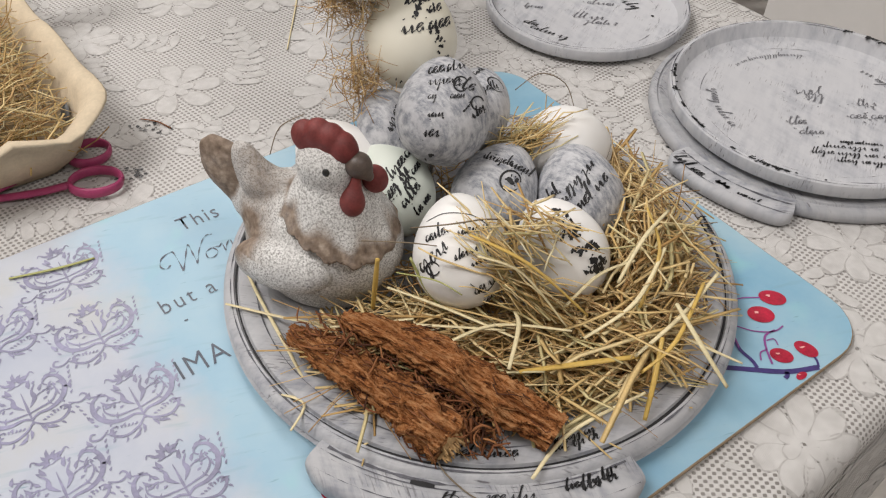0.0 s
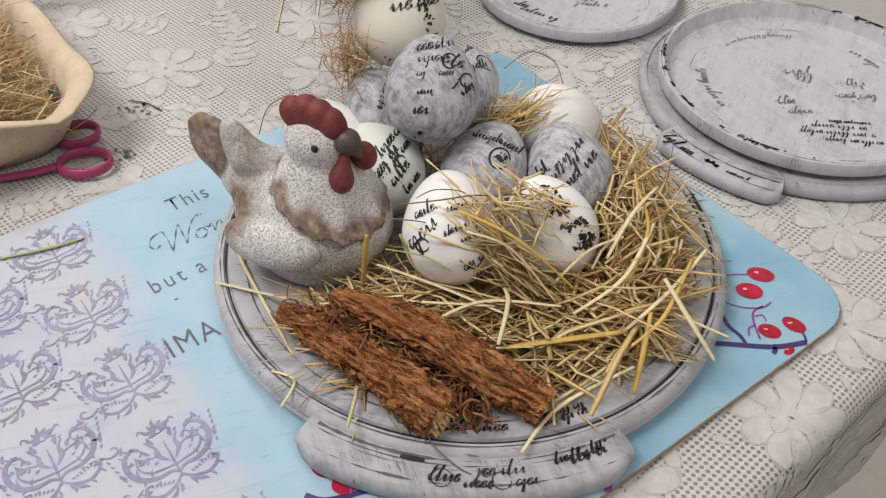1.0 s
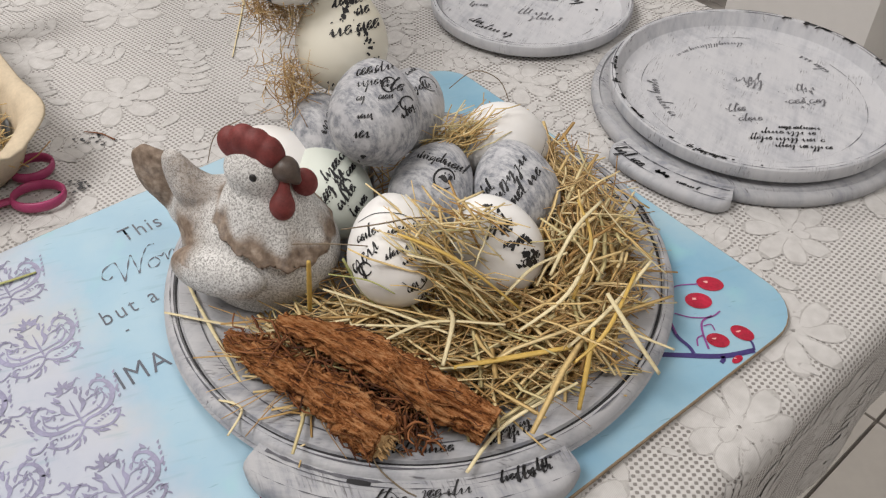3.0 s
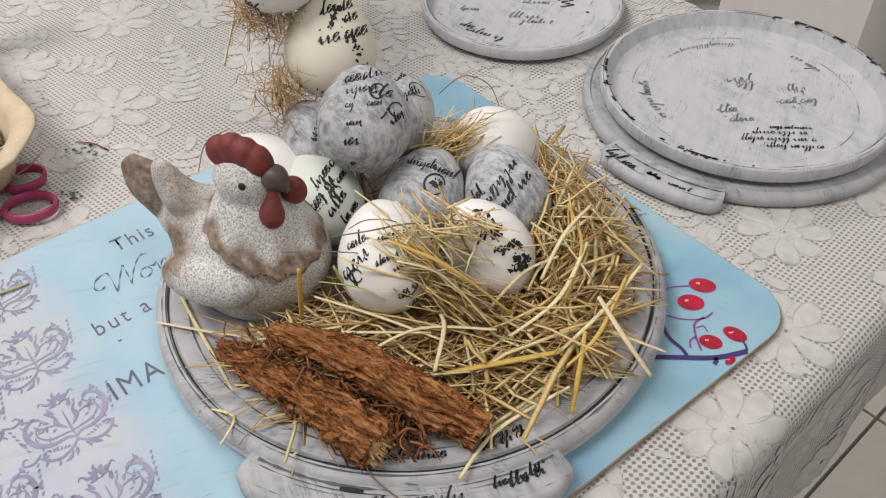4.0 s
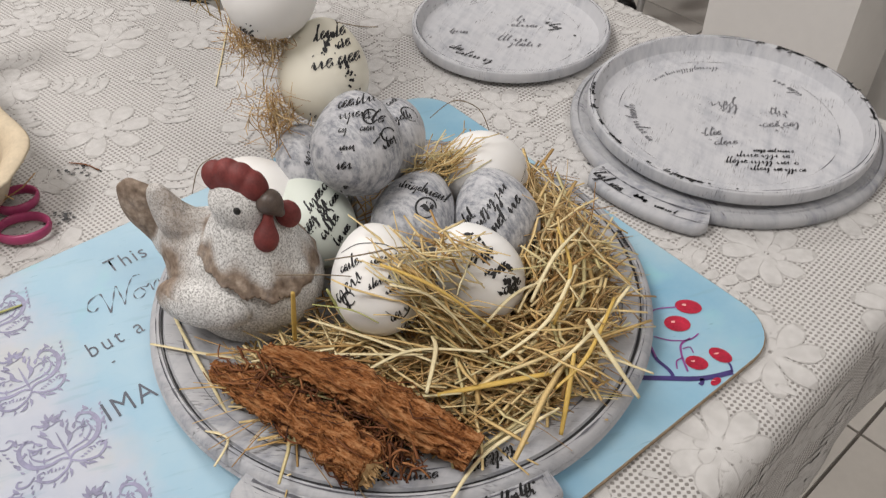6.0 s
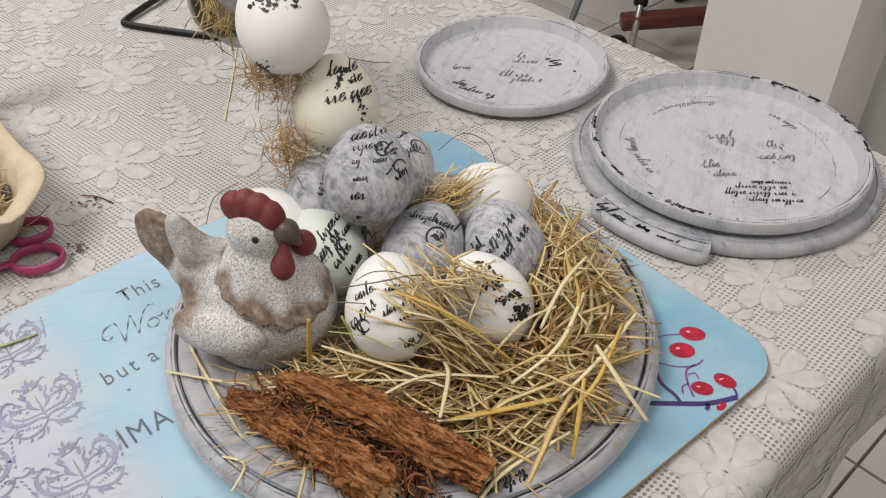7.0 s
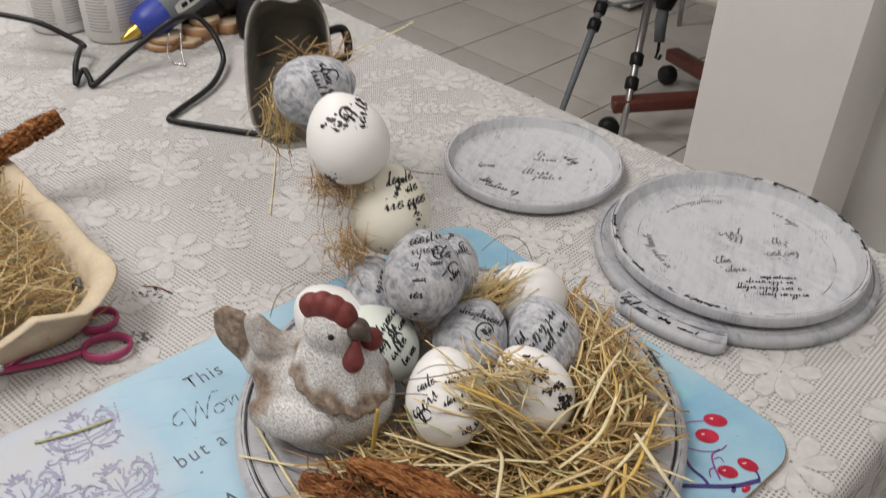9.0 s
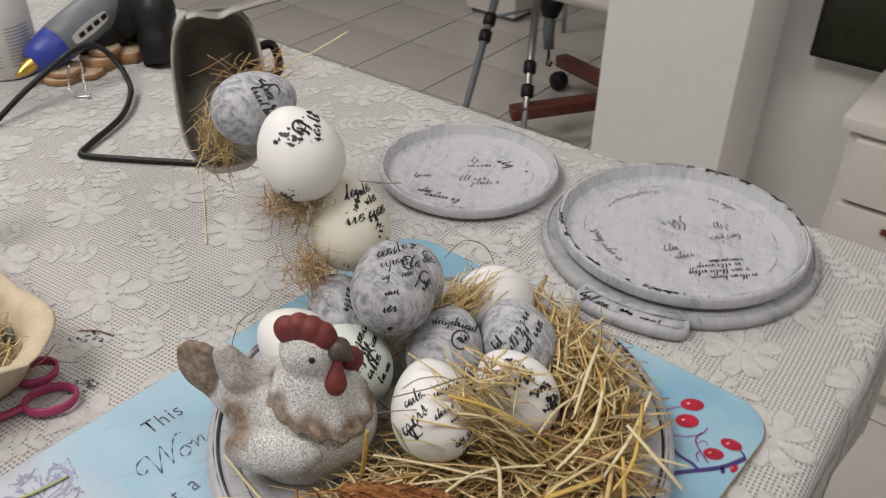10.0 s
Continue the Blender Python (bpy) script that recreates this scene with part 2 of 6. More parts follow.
M_HAY_DARK = island_material("fine_brown_hay", [(0.0, (0.36, 0.20, 0.08)), (0.5, (0.58, 0.38, 0.17)), (1.0, (0.76, 0.57, 0.30))])
M_STRAW = island_material("pale_straw", [(0.0, (0.76, 0.61, 0.31)), (0.6, (0.84, 0.73, 0.45)), (1.0, (0.86, 0.78, 0.54))], 0.45, 0.4)
M_STRAW_GOLD = island_material("golden_straw", [(0.0, (0.62, 0.40, 0.09)), (1.0, (0.72, 0.50, 0.14))], 0.42, 0.4)
M_STRAW_GREEN = island_material("green_straw", [(0.0, (0.36, 0.38, 0.13)), (1.0, (0.46, 0.46, 0.18))], 0.45, 0.4)
M_BARK = bark_material()
M_STALK = plain("grey_brown_stalk", (0.20, 0.155, 0.10), 0.7, vary=0.4, scale=200)
M_FIBRE = island_material("bark_fibre", [(0.0, (0.06, 0.022, 0.011)), (0.6, (0.22, 0.08, 0.03)), (1.0, (0.44, 0.20, 0.08))], 0.8)
M_PITH = plain("pale_torn_wood", (0.52, 0.33, 0.15), 0.8, vary=0.35, scale=160, bumpy=0.5)
M_HEN = hen_material()
M_COMB = plain("brick_red_glaze", (0.17, 0.030, 0.027), 0.62, vary=0.45, scale=140, bumpy=0.4)
M_BEAK = plain("dark_brown_glaze", (0.085, 0.062, 0.05), 0.45, vary=0.4, scale=250)
M_EYE = plain("eye_hollow_black", (0.012, 0.011, 0.01), 0.3)
M_SHELL_WHITE = eggshell("white_shell", (0.86, 0.85, 0.83), (0.72, 0.68, 0.62), 0.2)
M_SHELL_GREEN = eggshell("pale_green_shell", (0.70, 0.75, 0.68), (0.75, 0.76, 0.70), 0.4)
M_SHELL_CREAM = eggshell("cream_shell", (0.78, 0.75, 0.64), (0.66, 0.60, 0.42), 0.5)
M_SHELL_GREY = grey_eggshell()
M_PULP = plain("moulded_pulp", (0.62, 0.52, 0.38), 0.9, vary=0.14, scale=70, bumpy=0.5, spec=0.1)
M_PINK = plain("pink_enamel", (0.36, 0.045, 0.135), 0.38, vary=0.2, scale=150)
M_STEEL = plain("bright_steel", (0.6, 0.6, 0.6), 0.25, 1.0, vary=0.1, bumpy=0)
M_TIN = tin_material()
M_BLACK = plain("black_plastic", (0.012, 0.012, 0.0125), 0.42, spec=0.3)
M_BLUE = plain("blue_plastic", (0.035, 0.06, 0.36), 0.4)
M_GREY = plain("grey_plastic", (0.16, 0.175, 0.19), 0.5)
M_BRASS = plain("brass_nozzle", (0.75, 0.50, 0.12), 0.3, 1.0)
M_WHITE = plain("white_plastic", (0.78, 0.77, 0.75), 0.45, vary=0.05)
M_LABEL = plain("label_print", (0.40, 0.39, 0.38), 0.5, bumpy=0)
M_WOOD = plain("cut_branch_wood", (0.36, 0.20, 0.10), 0.75, vary=0.4, scale=90, bumpy=0.4)
M_WOOD_PALE = plain("sawn_wood_face", (0.58, 0.45, 0.30), 0.75, vary=0.25, scale=110)
M_PURPLE = plain("violet_print", (0.25, 0.245, 0.36), 0.4, vary=0.4, scale=50, bumpy=0)
M_TEXT = plain("dark_slate_print", (0.045, 0.055, 0.085), 0.4, vary=0.3, bumpy=0)
M_BERRY = plain("crimson_print", (0.40, 0.012, 0.04), 0.3, vary=0.45, scale=120, bumpy=0)
M_BERRY_LIGHT = plain("pink_print", (0.85, 0.45, 0.42), 0.3, bumpy=0)
M_BRANCH = plain("indigo_print", (0.05, 0.035, 0.15), 0.35, vary=0.4, bumpy=0)
M_STEM = plain("mauve_print", (0.28, 0.07, 0.28), 0.35, vary=0.3, bumpy=0)
M_WALL = plain("painted_plaster", (0.87, 0.855, 0.84), 0.85, vary=0.03, scale=8, bumpy=0.15, spec=0.2)
M_TILE = plain("cream_floor_tile", (0.58, 0.55, 0.51), 0.3, vary=0.06, scale=12, bumpy=0.03)
M_GROUT = plain("grey_grout", (0.22, 0.20, 0.18), 0.9)
M_CABINET = plain("ivory_lacquer", (0.74, 0.71, 0.65), 0.4, vary=0.04)
M_SCREEN = plain("dark_glass", (0.02, 0.024, 0.012), 0.15, vary=0.5, scale=6, bumpy=0)
M_ALU = plain("brushed_aluminium", (0.55, 0.55, 0.55), 0.35, 1.0, vary=0.1)
M_MAHOGANY = plain("red_stained_wood", (0.12, 0.030, 0.02), 0.4, vary=0.35)
M_TABLE = plain("table_wood", (0.30, 0.19, 0.11), 0.5, vary=0.25)

# ---- mesh helpers ----
PLACED = {}


class Build:
    """Collects vertices and faces for one mesh."""

    def __init__(self):
        self.v, self.f, self.mi, self.n = [], [], [], 0

    def add(self, verts, faces, mi=0):
        k = len(self.v)
        self.v.extend(tuple(p) for p in verts)
        self.f.extend(tuple(k + i for i in f) for f in faces)
        self.mi.extend([mi] * len(faces))

    def grid(self, rows, closed=False, mi=0, caps=False):
        """Rows of points, stitched; closed: each row is a ring."""
        n, m = len(rows), len(rows[0])
        faces = []
        for i in range(n - 1):
            for j in range(m if closed else m - 1):
                a, b = i * m + j, i * m + (j + 1) % m
                faces.append((a, b, b + m, a + m))
        if caps and closed:
            faces.append(tuple(range(m))[::-1])
            faces.append(tuple((n - 1) * m + j for j in range(m)))
        self.add([p for r in rows for p in r], faces, mi)

    def tube(self, pts, radii, sides=6, mi=0, flat=1.0, roughen=0.0):
        pts = [Vector(p) for p in pts]
        if isinstance(radii, (int, float)):
            radii = [radii] * len(pts)
        rows, up = [], Vector((0.13, 0.21, 0.97))
        for i, p in enumerate(pts):
            d = (pts[min(i + 1, len(pts) - 1)] - pts[max(i - 1, 0)])
            d = d.normalized() if d.length > 1e-9 else Vector((1, 0, 0))
            s = d.cross(up)
            if s.length < 0.05:
                s = d.cross(Vector((1, 0, 0)))
            s.normalize()
            u = s.cross(d)
            row = []
            for k in range(sides):
                a = 2 * math.pi * k / sides
                q = s * math.cos(a) + u * (math.sin(a) * flat)
                rr = radii[i]
                if roughen:
                    w = p + q * rr
                    rr *= 1 + roughen * (0.9 * noise.noise(Vector((w.x * 55, w.y * 55, math.cos(a) * 1.5))) + 0.9 * (0.45 - 2.2 * abs(noise.noise(Vector((i * 0.10, math.cos(a) * 3.2, math.sin(a) * 3.2 + pts[0].x * 50))))) + 0.35 * noise.noise(Vector((i * 0.8, math.cos(a) * 7, math.sin(a) * 7))))
                row.append(p + q * rr)
            rows.append(row)
        self.grid(rows, True, mi, True)

    def lathe(self, profile, center, segs=64, mi=0, axis=None, wobble=0.0):
        """profile: (radius, height) pairs from the axis outwards or up."""
        c = Vector(center)
        z = Vector(axis).normalized() if axis else Vector((0, 0, 1))
        x = z.orthogonal().normalized()
        y = z.cross(x)
        rows = []
        for r, h in profile:
            row = []
            for k in range(segs):
                a = 2 * math.pi * k / segs
                rr = r * (1 + wobble * noise.noise(Vector((math.cos(a) * 2, math.sin(a) * 2, h * 20))))
                row.append(c + z * h + (x * math.cos(a) + y * math.sin(a)) * max(rr, 1e-5))
            rows.append(row)
        self.grid(rows, True, mi, False)

    def ellipsoid(self, center, radii, rot=None, segs=20, rings=12, mi=0):
        c, m = Vector(center), (rot or Matrix.Identity(3))
        rows = []
        for i in range(rings + 1):
            th = math.pi * i / rings
            rows.append([c + m @ Vector((radii[0] * math.sin(th) * math.cos(2 * math.pi * k / segs), radii[1] * math.sin(th) * math.sin(2 * math.pi * k / segs), -radii[2] * math.cos(th))) for k in range(segs)])
        self.grid(rows, True, mi)

    def box(self, center, size, rot=0.0, bevel=0.0, mi=0, turn=None):
        bm = bmesh.new()
        bmesh.ops.create_cube(bm, size=1.0)
        bmesh.ops.scale(bm, vec=size, verts=bm.verts)
        if bevel:
            bmesh.ops.bevel(bm, geom=bm.edges[:], offset=bevel, segments=2, profile=0.7, affect="EDGES")
        m = Matrix.Translation(center) @ (turn.to_4x4() if turn else Matrix.Rotation(rot, 4, "Z"))
        bm.verts.ensure_lookup_table()
        bm.verts.index_update()
        self.add([m @ v.co for v in bm.verts], [tuple(v.index for v in f.verts) for f in bm.faces], mi)
        bm.free()

    def ribbon(self, pts, width, put, lift=0.0002):
        """A flat stroke along 2D points, laid on a surface by put(x, y, lift)."""
        n = len(pts)
        self.n += 1
        lift += 0.000005 * (self.n % 29)
        left, right = [], []
        for i, p in enumerate(pts):
            a, b = pts[max(i - 1, 0)], pts[min(i + 1, n - 1)]
            dx, dy = b[0] - a[0], b[1] - a[1]
            d = math.hypot(dx, dy) or 1e-6
            w = (width[i] if isinstance(width, list) else width) / 2
            left.append(put(p[0] - dy / d * w, p[1] + dx / d * w, lift))
            right.append(put(p[0] + dy / d * w, p[1] - dx / d * w, lift))
        self.grid([right, left])

    def blob(self, x, y, r, put, rng, lift=0.0002, n=9, squash=1.0, turn=0.0):
        c, s = math.cos(turn), math.sin(turn)
        self.n += 1
        lift += 0.000005 * (self.n % 29)
        pts = []
        for k in range(n):
            a = 2 * math.pi * k / n
            rr = r * rng.uniform(0.55, 1.25)
            px, py = rr * math.cos(a), rr * math.sin(a) * squash
            pts.append(put(x + px * c - py * s, y + px * s + py * c, lift))
        self.add([put(x, y, lift)] + pts, [(0, 1 + k, 1 + (k + 1) % n) for k in range(n)])

    def obj(self, name, mats, smooth=True):
        me = bpy.data.meshes.new(name)
        me.from_pydata(self.v, [], self.f)
        for m in mats if isinstance(mats, (list, tuple)) else [mats]:
            me.materials.append(m)
        me.polygons.foreach_set("material_index", self.mi)
        me.polygons.foreach_set("use_smooth", [smooth] * len(self.f))
        me.update()
        return new(name, me)


def thing(name, loc, label, category, group="", kind=""):
    """An empty at the base of a thing, to hold its parts."""
    ob = new(name)
    ob.empty_display_size = 0.02
    ob.location = loc
    PLACED[ob] = Matrix.Translation(loc)
    return tagged(ob, label, category, group, kind)


def part(name, b, mats, parent=None, label="", smooth=True, sharp=None):
    """One mesh, built in place, under a thing or a part."""
    ob = b.obj(name, mats, smooth)
    if sharp:
        ob.data.set_sharp_from_angle(angle=radians(sharp))
    if parent is not None:
        ob.parent = parent
        ob.matrix_parent_inverse = PLACED.get(parent, Matrix.Identity(4)).inverted()
    return tagged(ob, label)


def whole(name, b, mats, label, category, group="", kind="", smooth=True, sharp=None):
    return tagged(part(name, b, mats, None, "", smooth, sharp), label, category, group, kind)


def spline(pts, n=24):
    """Points along a smooth curve through pts."""
    pts = [Vector(p) for p in pts]
    out = []
    for i in range(n + 1):
        t = i / n * (len(pts) - 1)
        k = min(int(t), len(pts) - 2)
        u = t - k
        p0, p1, p2, p3 = pts[max(k - 1, 0)], pts[k], pts[k + 1], pts[min(k + 2, len(pts) - 1)]
        out.append(0.5 * ((2 * p1) + (p2 - p0) * u + (2 * p0 - 5 * p1 + 4 * p2 - p3) * u * u + (3 * p1 - p0 - 3 * p2 + p3) * u ** 3))
    return out


# ---- the room ----
E1, E2 = Vector((-0.645, 0.764, 0)), Vector((-0.764, -0.645, 0))   # along the table's long side; along its short side
CORNER = Vector((0.428, 0.442, 0))
FLOOR = -0.75
ROOM = math.atan2(E1.y, E1.x)


def room(a, b, z=0.0):
    """A place from metres along the table's two sides, from its corner."""
    return CORNER + E1 * a + E2 * b + Vector((0, 0, z))


b = Build()
b.box(room(1.6, -0.6, FLOOR - 0.0575), (9.0, 8.0, 0.1), ROOM)
whole("floor", b, M_GROUT, "cream square floor tiles with grey joints", "floor", kind="structure", smooth=False)

# unseen walls and ceiling, added so that the lamps' light bounces back
for nm, c, s in (("wall_north", (6.1, -0.6, 0.55), (0.1, 8.0, 2.6)), ("wall_south", (-2.9, -0.6, 0.55), (0.1, 8.0, 2.6)),
                 ("wall_west", (1.6, 3.4, 0.55), (9.1, 0.1, 2.6)), ("wall_east", (1.6, -4.6, 0.55), (9.1, 0.1, 2.6))):
    b = Build()
    b.box(room(*c), s, ROOM)
    whole(nm, b, M_WALL, "unseen plain pale plaster wall, added to close the room", "wall", kind="structure", smooth=False)
b = Build()
b.box(room(1.6, -0.6, 1.9), (9.0, 8.0, 0.1), ROOM)
whole("ceiling", b, M_WALL, "unseen plain pale ceiling, added to close the room", "ceiling", kind="structure", smooth=False)

# the pillar beside the table
PILLAR = Vector((0.573, 1.45, 0))
b = Build()
pc = PILLAR - E1 * 0.132 - E2 * 0.1
b.box((pc.x, pc.y, 0.55), (0.264, 0.2, 2.6), ROOM, 0.006)
whole("pillar", b, M_WALL, "smooth pale plastered pillar standing beside the table", "pillar", kind="structure", sharp=40)

# ---- table and cloth ----
TL, TW, RC, RB = 1.75, 1.02, 0.03, 0.012


def cloth(a, c, lift=0.0):
    """The cloth's surface, with a and c running over the table's edge and down."""
    na, nc = min(max(a, RC), TL - RC), min(max(c, RC), TW - RC)
    da, dc = a - na, c - nc
    d = math.hypot(da, dc)
    over = max(0.0, d - (RC - RB))
    p = room(na, nc)
    if d > 1e-9:
        out = (E1 * da + E2 * dc) / d
        flat = min(d, RC - RB)
        ang = min(over / RB, math.pi / 2)
        drop = max(0.0, over - RB * math.pi / 2)
        wave = 0.004 * min(1.0, drop / 0.12) * math.sin(38 * (na - nc) + 2.0 * math.sin(9 * (na + nc)))
        p = p + out * (flat + (RB + lift) * math.sin(ang) + wave)
        p.z = -RB * (1 - math.cos(ang)) - drop + lift * math.cos(ang)
    else:
        p.z = lift
    return p


table = thing("table", room(TL / 2, TW / 2, FLOOR), "wooden table under a white lace tablecloth", "table")
b = Build()
b.box(room(TL / 2, TW / 2, -0.017), (TL - 0.01, TW - 0.01, 0.028), ROOM, 0.004)
part("tabletop", b, M_TABLE, table, sharp=40)
for la, lc in ((0.1, 0.1), (0.1, TW - 0.1), (TL - 0.1, 0.1), (TL - 0.1, TW - 0.1)):
    b = Build()
    b.box(room(la, lc, (FLOOR - 0.033) / 2), (0.06, 0.06, -FLOOR - 0.033), ROOM, 0.004)
    part("leg", b, M_TABLE, table, sharp=40)

b = Build()
OVER = 0.150


def spaced(n_in, n_edge, length):
    s = [-OVER + (OVER - 0.01) * i / 10 for i in range(10)]
    s += [-0.01 + (RC + 0.01) * i / n_edge for i in range(n_edge)]
    s += [RC + (length - 2 * RC) * i / n_in for i in range(n_in)]
    s += [length - v for v in reversed(s[:10 + n_edge])]
    return [*s[:10 + n_edge + n_in], length - RC, *s[10 + n_edge + n_in:]]


sa, sc_ = spaced(60, 9, TL), spaced(40, 9, TW)
b.grid([[cloth(a, c) for c in sc_] for a in sa])
weave = [(a, c) for a in sa for c in sc_]
tablecloth = whole("tablecloth", b, M_LACE, "white lace tablecloth with woven flowers over a grey net", "tablecloth")
uv = tablecloth.data.uv_layers.new(name="weave")
idx = np.empty(len(tablecloth.data.loops), int)
tablecloth.data.loops.foreach_get("vertex_index", idx)
uv.data.foreach_set("uv", np.array(weave)[idx].ravel())


def lace_petal(b, a, c, ang, length, width, ridge=0.0004, curl=0.12):
    """One solid petal or leaf woven into the net, with an open-work outline."""
    ca, sn = math.cos(ang), math.sin(ang)
    b.n += 1
    lift = 0.0002 + 0.00002 * (b.n % 11)
    rows = []
    for i in range(9):
        t = i / 8
        w = width * max(0.06, math.sin(math.pi * (t * 0.93 + 0.05))) ** 0.62 * (0.72 + 0.42 * t)
        row = []
        for k in (-1, -0.86, -0.3, 0.3, 0.86, 1):
            x, y = length * t, curl * length * t * t + w * 0.5 * k
            row.append(cloth(a + x * ca - y * sn, c + x * sn + y * ca, lift + 0.1 * ridge * (1 - k * k)))
        rows.append(row)
    k0 = len(b.v)
    b.v.extend(tuple(p) for r in rows for p in r)
    for i in range(8):
        for j in range(5):
            q = k0 + i * 6 + j
            b.f.append((q, q + 1, q + 7, q + 6))
            b.mi.append(1 if j in (0, 4) or i == 7 else 0)


def lace_flower(b, a, c, turn, size, rng):
    n = rng.choice((7, 8, 9))
    for k in range(n):
        t = turn + 6.283 * k / n + rng.uniform(-0.08, 0.08)
        lace_petal(b, a + 0.007 * size * math.cos(t), c + 0.007 * size * math.sin(t), t, 0.023 * size * rng.uniform(0.85, 1.1), 0.0155 * size, 0.0005)
    for k in range(6):
        t = turn + 0.4 + 1.047 * k
        lace_petal(b, a + 0.0015 * math.cos(t), c + 0.0015 * math.sin(t), t, 0.0105 * size, 0.0085 * size, 0.0009)


def lace_spray(b, a, c, turn, rng):
    """A curved stem with leaves on both sides."""
    x, y, t = a, c, turn
    bend = rng.choice((-1, 1)) * rng.uniform(0.08, 0.2)
    for k in range(5):
        for sg in (-1, 1):
            lace_petal(b, x, y, t + sg * 0.85, rng.uniform(0.013, 0.021) * (1 - 0.09 * k), rng.uniform(0.0065, 0.009), 0.0004, 0.15 * sg)
        x, y, t = x + 0.0085 * math.cos(t), y + 0.0085 * math.sin(t), t + bend
    lace_petal(b, x, y, t, 0.017, 0.0085)


rng = random.Random(5)
b = Build()
flowers = [(0.0755, 0.190), (0.0165, 0.326), (0.115, 0.060)]
for _ in range(6000):
    a, c = rng.uniform(-0.14, TL), rng.uniform(-0.14, TW)
    if all((a - p) ** 2 + (c - q) ** 2 > 0.070 ** 2 for p, q in flowers):
        flowers.append((a, c))
for a, c in flowers:
    lace_flower(b, a, c, rng.uniform(0, 6.28), rng.uniform(0.85, 1.12), rng)
sprays = []
for _ in range(9000):
    a, c = rng.uniform(-0.14, TL), rng.uniform(-0.14, TW)
    if all((a - p) ** 2 + (c - q) ** 2 > 0.043 ** 2 for p, q in flowers) and all((a - p) ** 2 + (c - q) ** 2 > 0.031 ** 2 for p, q in sprays):
        sprays.append((a, c))
for a, c in sprays:
    t = rng.uniform(0, 6.28)
    lace_spray(b, a - 0.02 * math.cos(t), c - 0.02 * math.sin(t), t, rng)
for _ in range(1500):
    lace_petal(b, rng.uniform(-0.14, TL), rng.uniform(-0.14, TW), rng.uniform(0, 6.28), rng.uniform(0.008, 0.014), rng.uniform(0.004, 0.007))
tagged(part("woven_relief", b, [M_MOTIF, M_GAP], tablecloth, "solid white woven flowers and leaves"), kind="stuff")

# ---- placemat ----
U, V = Vector((0.8, 0.6, 0)), Vector((-0.6, 0.8, 0))
U0, U1, V0, V1 = -0.032, 0.366, 0.1155, 0.421


def mat_at(u, v, z=0.0044):
    return U * u + V * v + Vector((0, 0, z))


def grown(cu, cv, k):
    """Prints round (cu, cv), enlarged by k."""
    return lambda u, v, lift=0.0002: flat_mat(cu + (u - cu) * k, cv + (v - cv) * k, lift)


def flat_mat(u, v, lift=0.0002):
    return mat_at(u, v, 0.0043 + lift)


def rounded(u0, u1, v0, v1, r, inset=0.0):
    pts = []
    for cu, cv, a0 in ((u1 - r, v1 - r, 0), (u0 + r, v1 - r, 90), (u0 + r, v0 + r, 180), (u1 - r, v0 + r, 270)):
        for k in range(9):
            a = radians(a0 + 90 * k / 8)
            pts.append((cu + (r - inset) * math.cos(a), cv + (r - inset) * math.sin(a)))
    return pts


placemat = thing("placemat", mat_at((U0 + U1) / 2, (V0 + V1) / 2, 0), "light blue printed placemat with violet scrolls, words and red berries", "placemat")
b = Build()
rows = [[mat_at(u, v, z) for u, v in rounded(U0, U1, V0, V1, 0.028, i)] for z, i in ((0.0008, 0.0004), (0.0036, 0.0), (0.0042, 0.0004))]
b.grid(rows, True, 0, True)
part("board", b, [M_MAT_EDGE], placemat, smooth=False)
b = Build()
ring = [mat_at(u, v, 0.0043) for u, v in rounded(U0, U1, V0, V1, 0.028, 0.0007)]
b.add(ring, [tuple(range(len(ring)))])
part("printed_face", b, M_MAT, placemat, smooth=False)


def scroll(cu, cv, r, a0, turns, sign, n=26):
    """Points of a spiral that curls in to (cu, cv)."""
    return [(cu + r * (1 - 0.8 * i / n) * math.cos(a0 + sign * turns * 2 * math.pi * i / n), cv + r * (1 - 0.8 * i / n) * math.sin(a0 + sign * turns * 2 * math.pi * i / n)) for i in range(n + 1)]


def taper(n, w):
    return [w * (0.25 + 0.75 * math.sin(math.pi * (0.12 + 0.8 * i / (n - 1)))) for i in range(n)]


def curve2(pts, n=18):
    return [(p.x, p.y) for p in spline([(x, y, 0) for x, y in pts], n)]


def leaf_stroke(b, x, y, t, L, w, put):
    c, s = math.cos(t), math.sin(t)
    b.ribbon([(x, y), (x + 0.35 * L * c - 0.1 * L * s, y + 0.35 * L * s + 0.1 * L * c), (x + 0.7 * L * c - 0.1 * L * s, y + 0.7 * L * s + 0.1 * L * c), (x + L * c, y + L * s)], [0.0002, w * 1.15, w * 0.8, 0.0001], put)


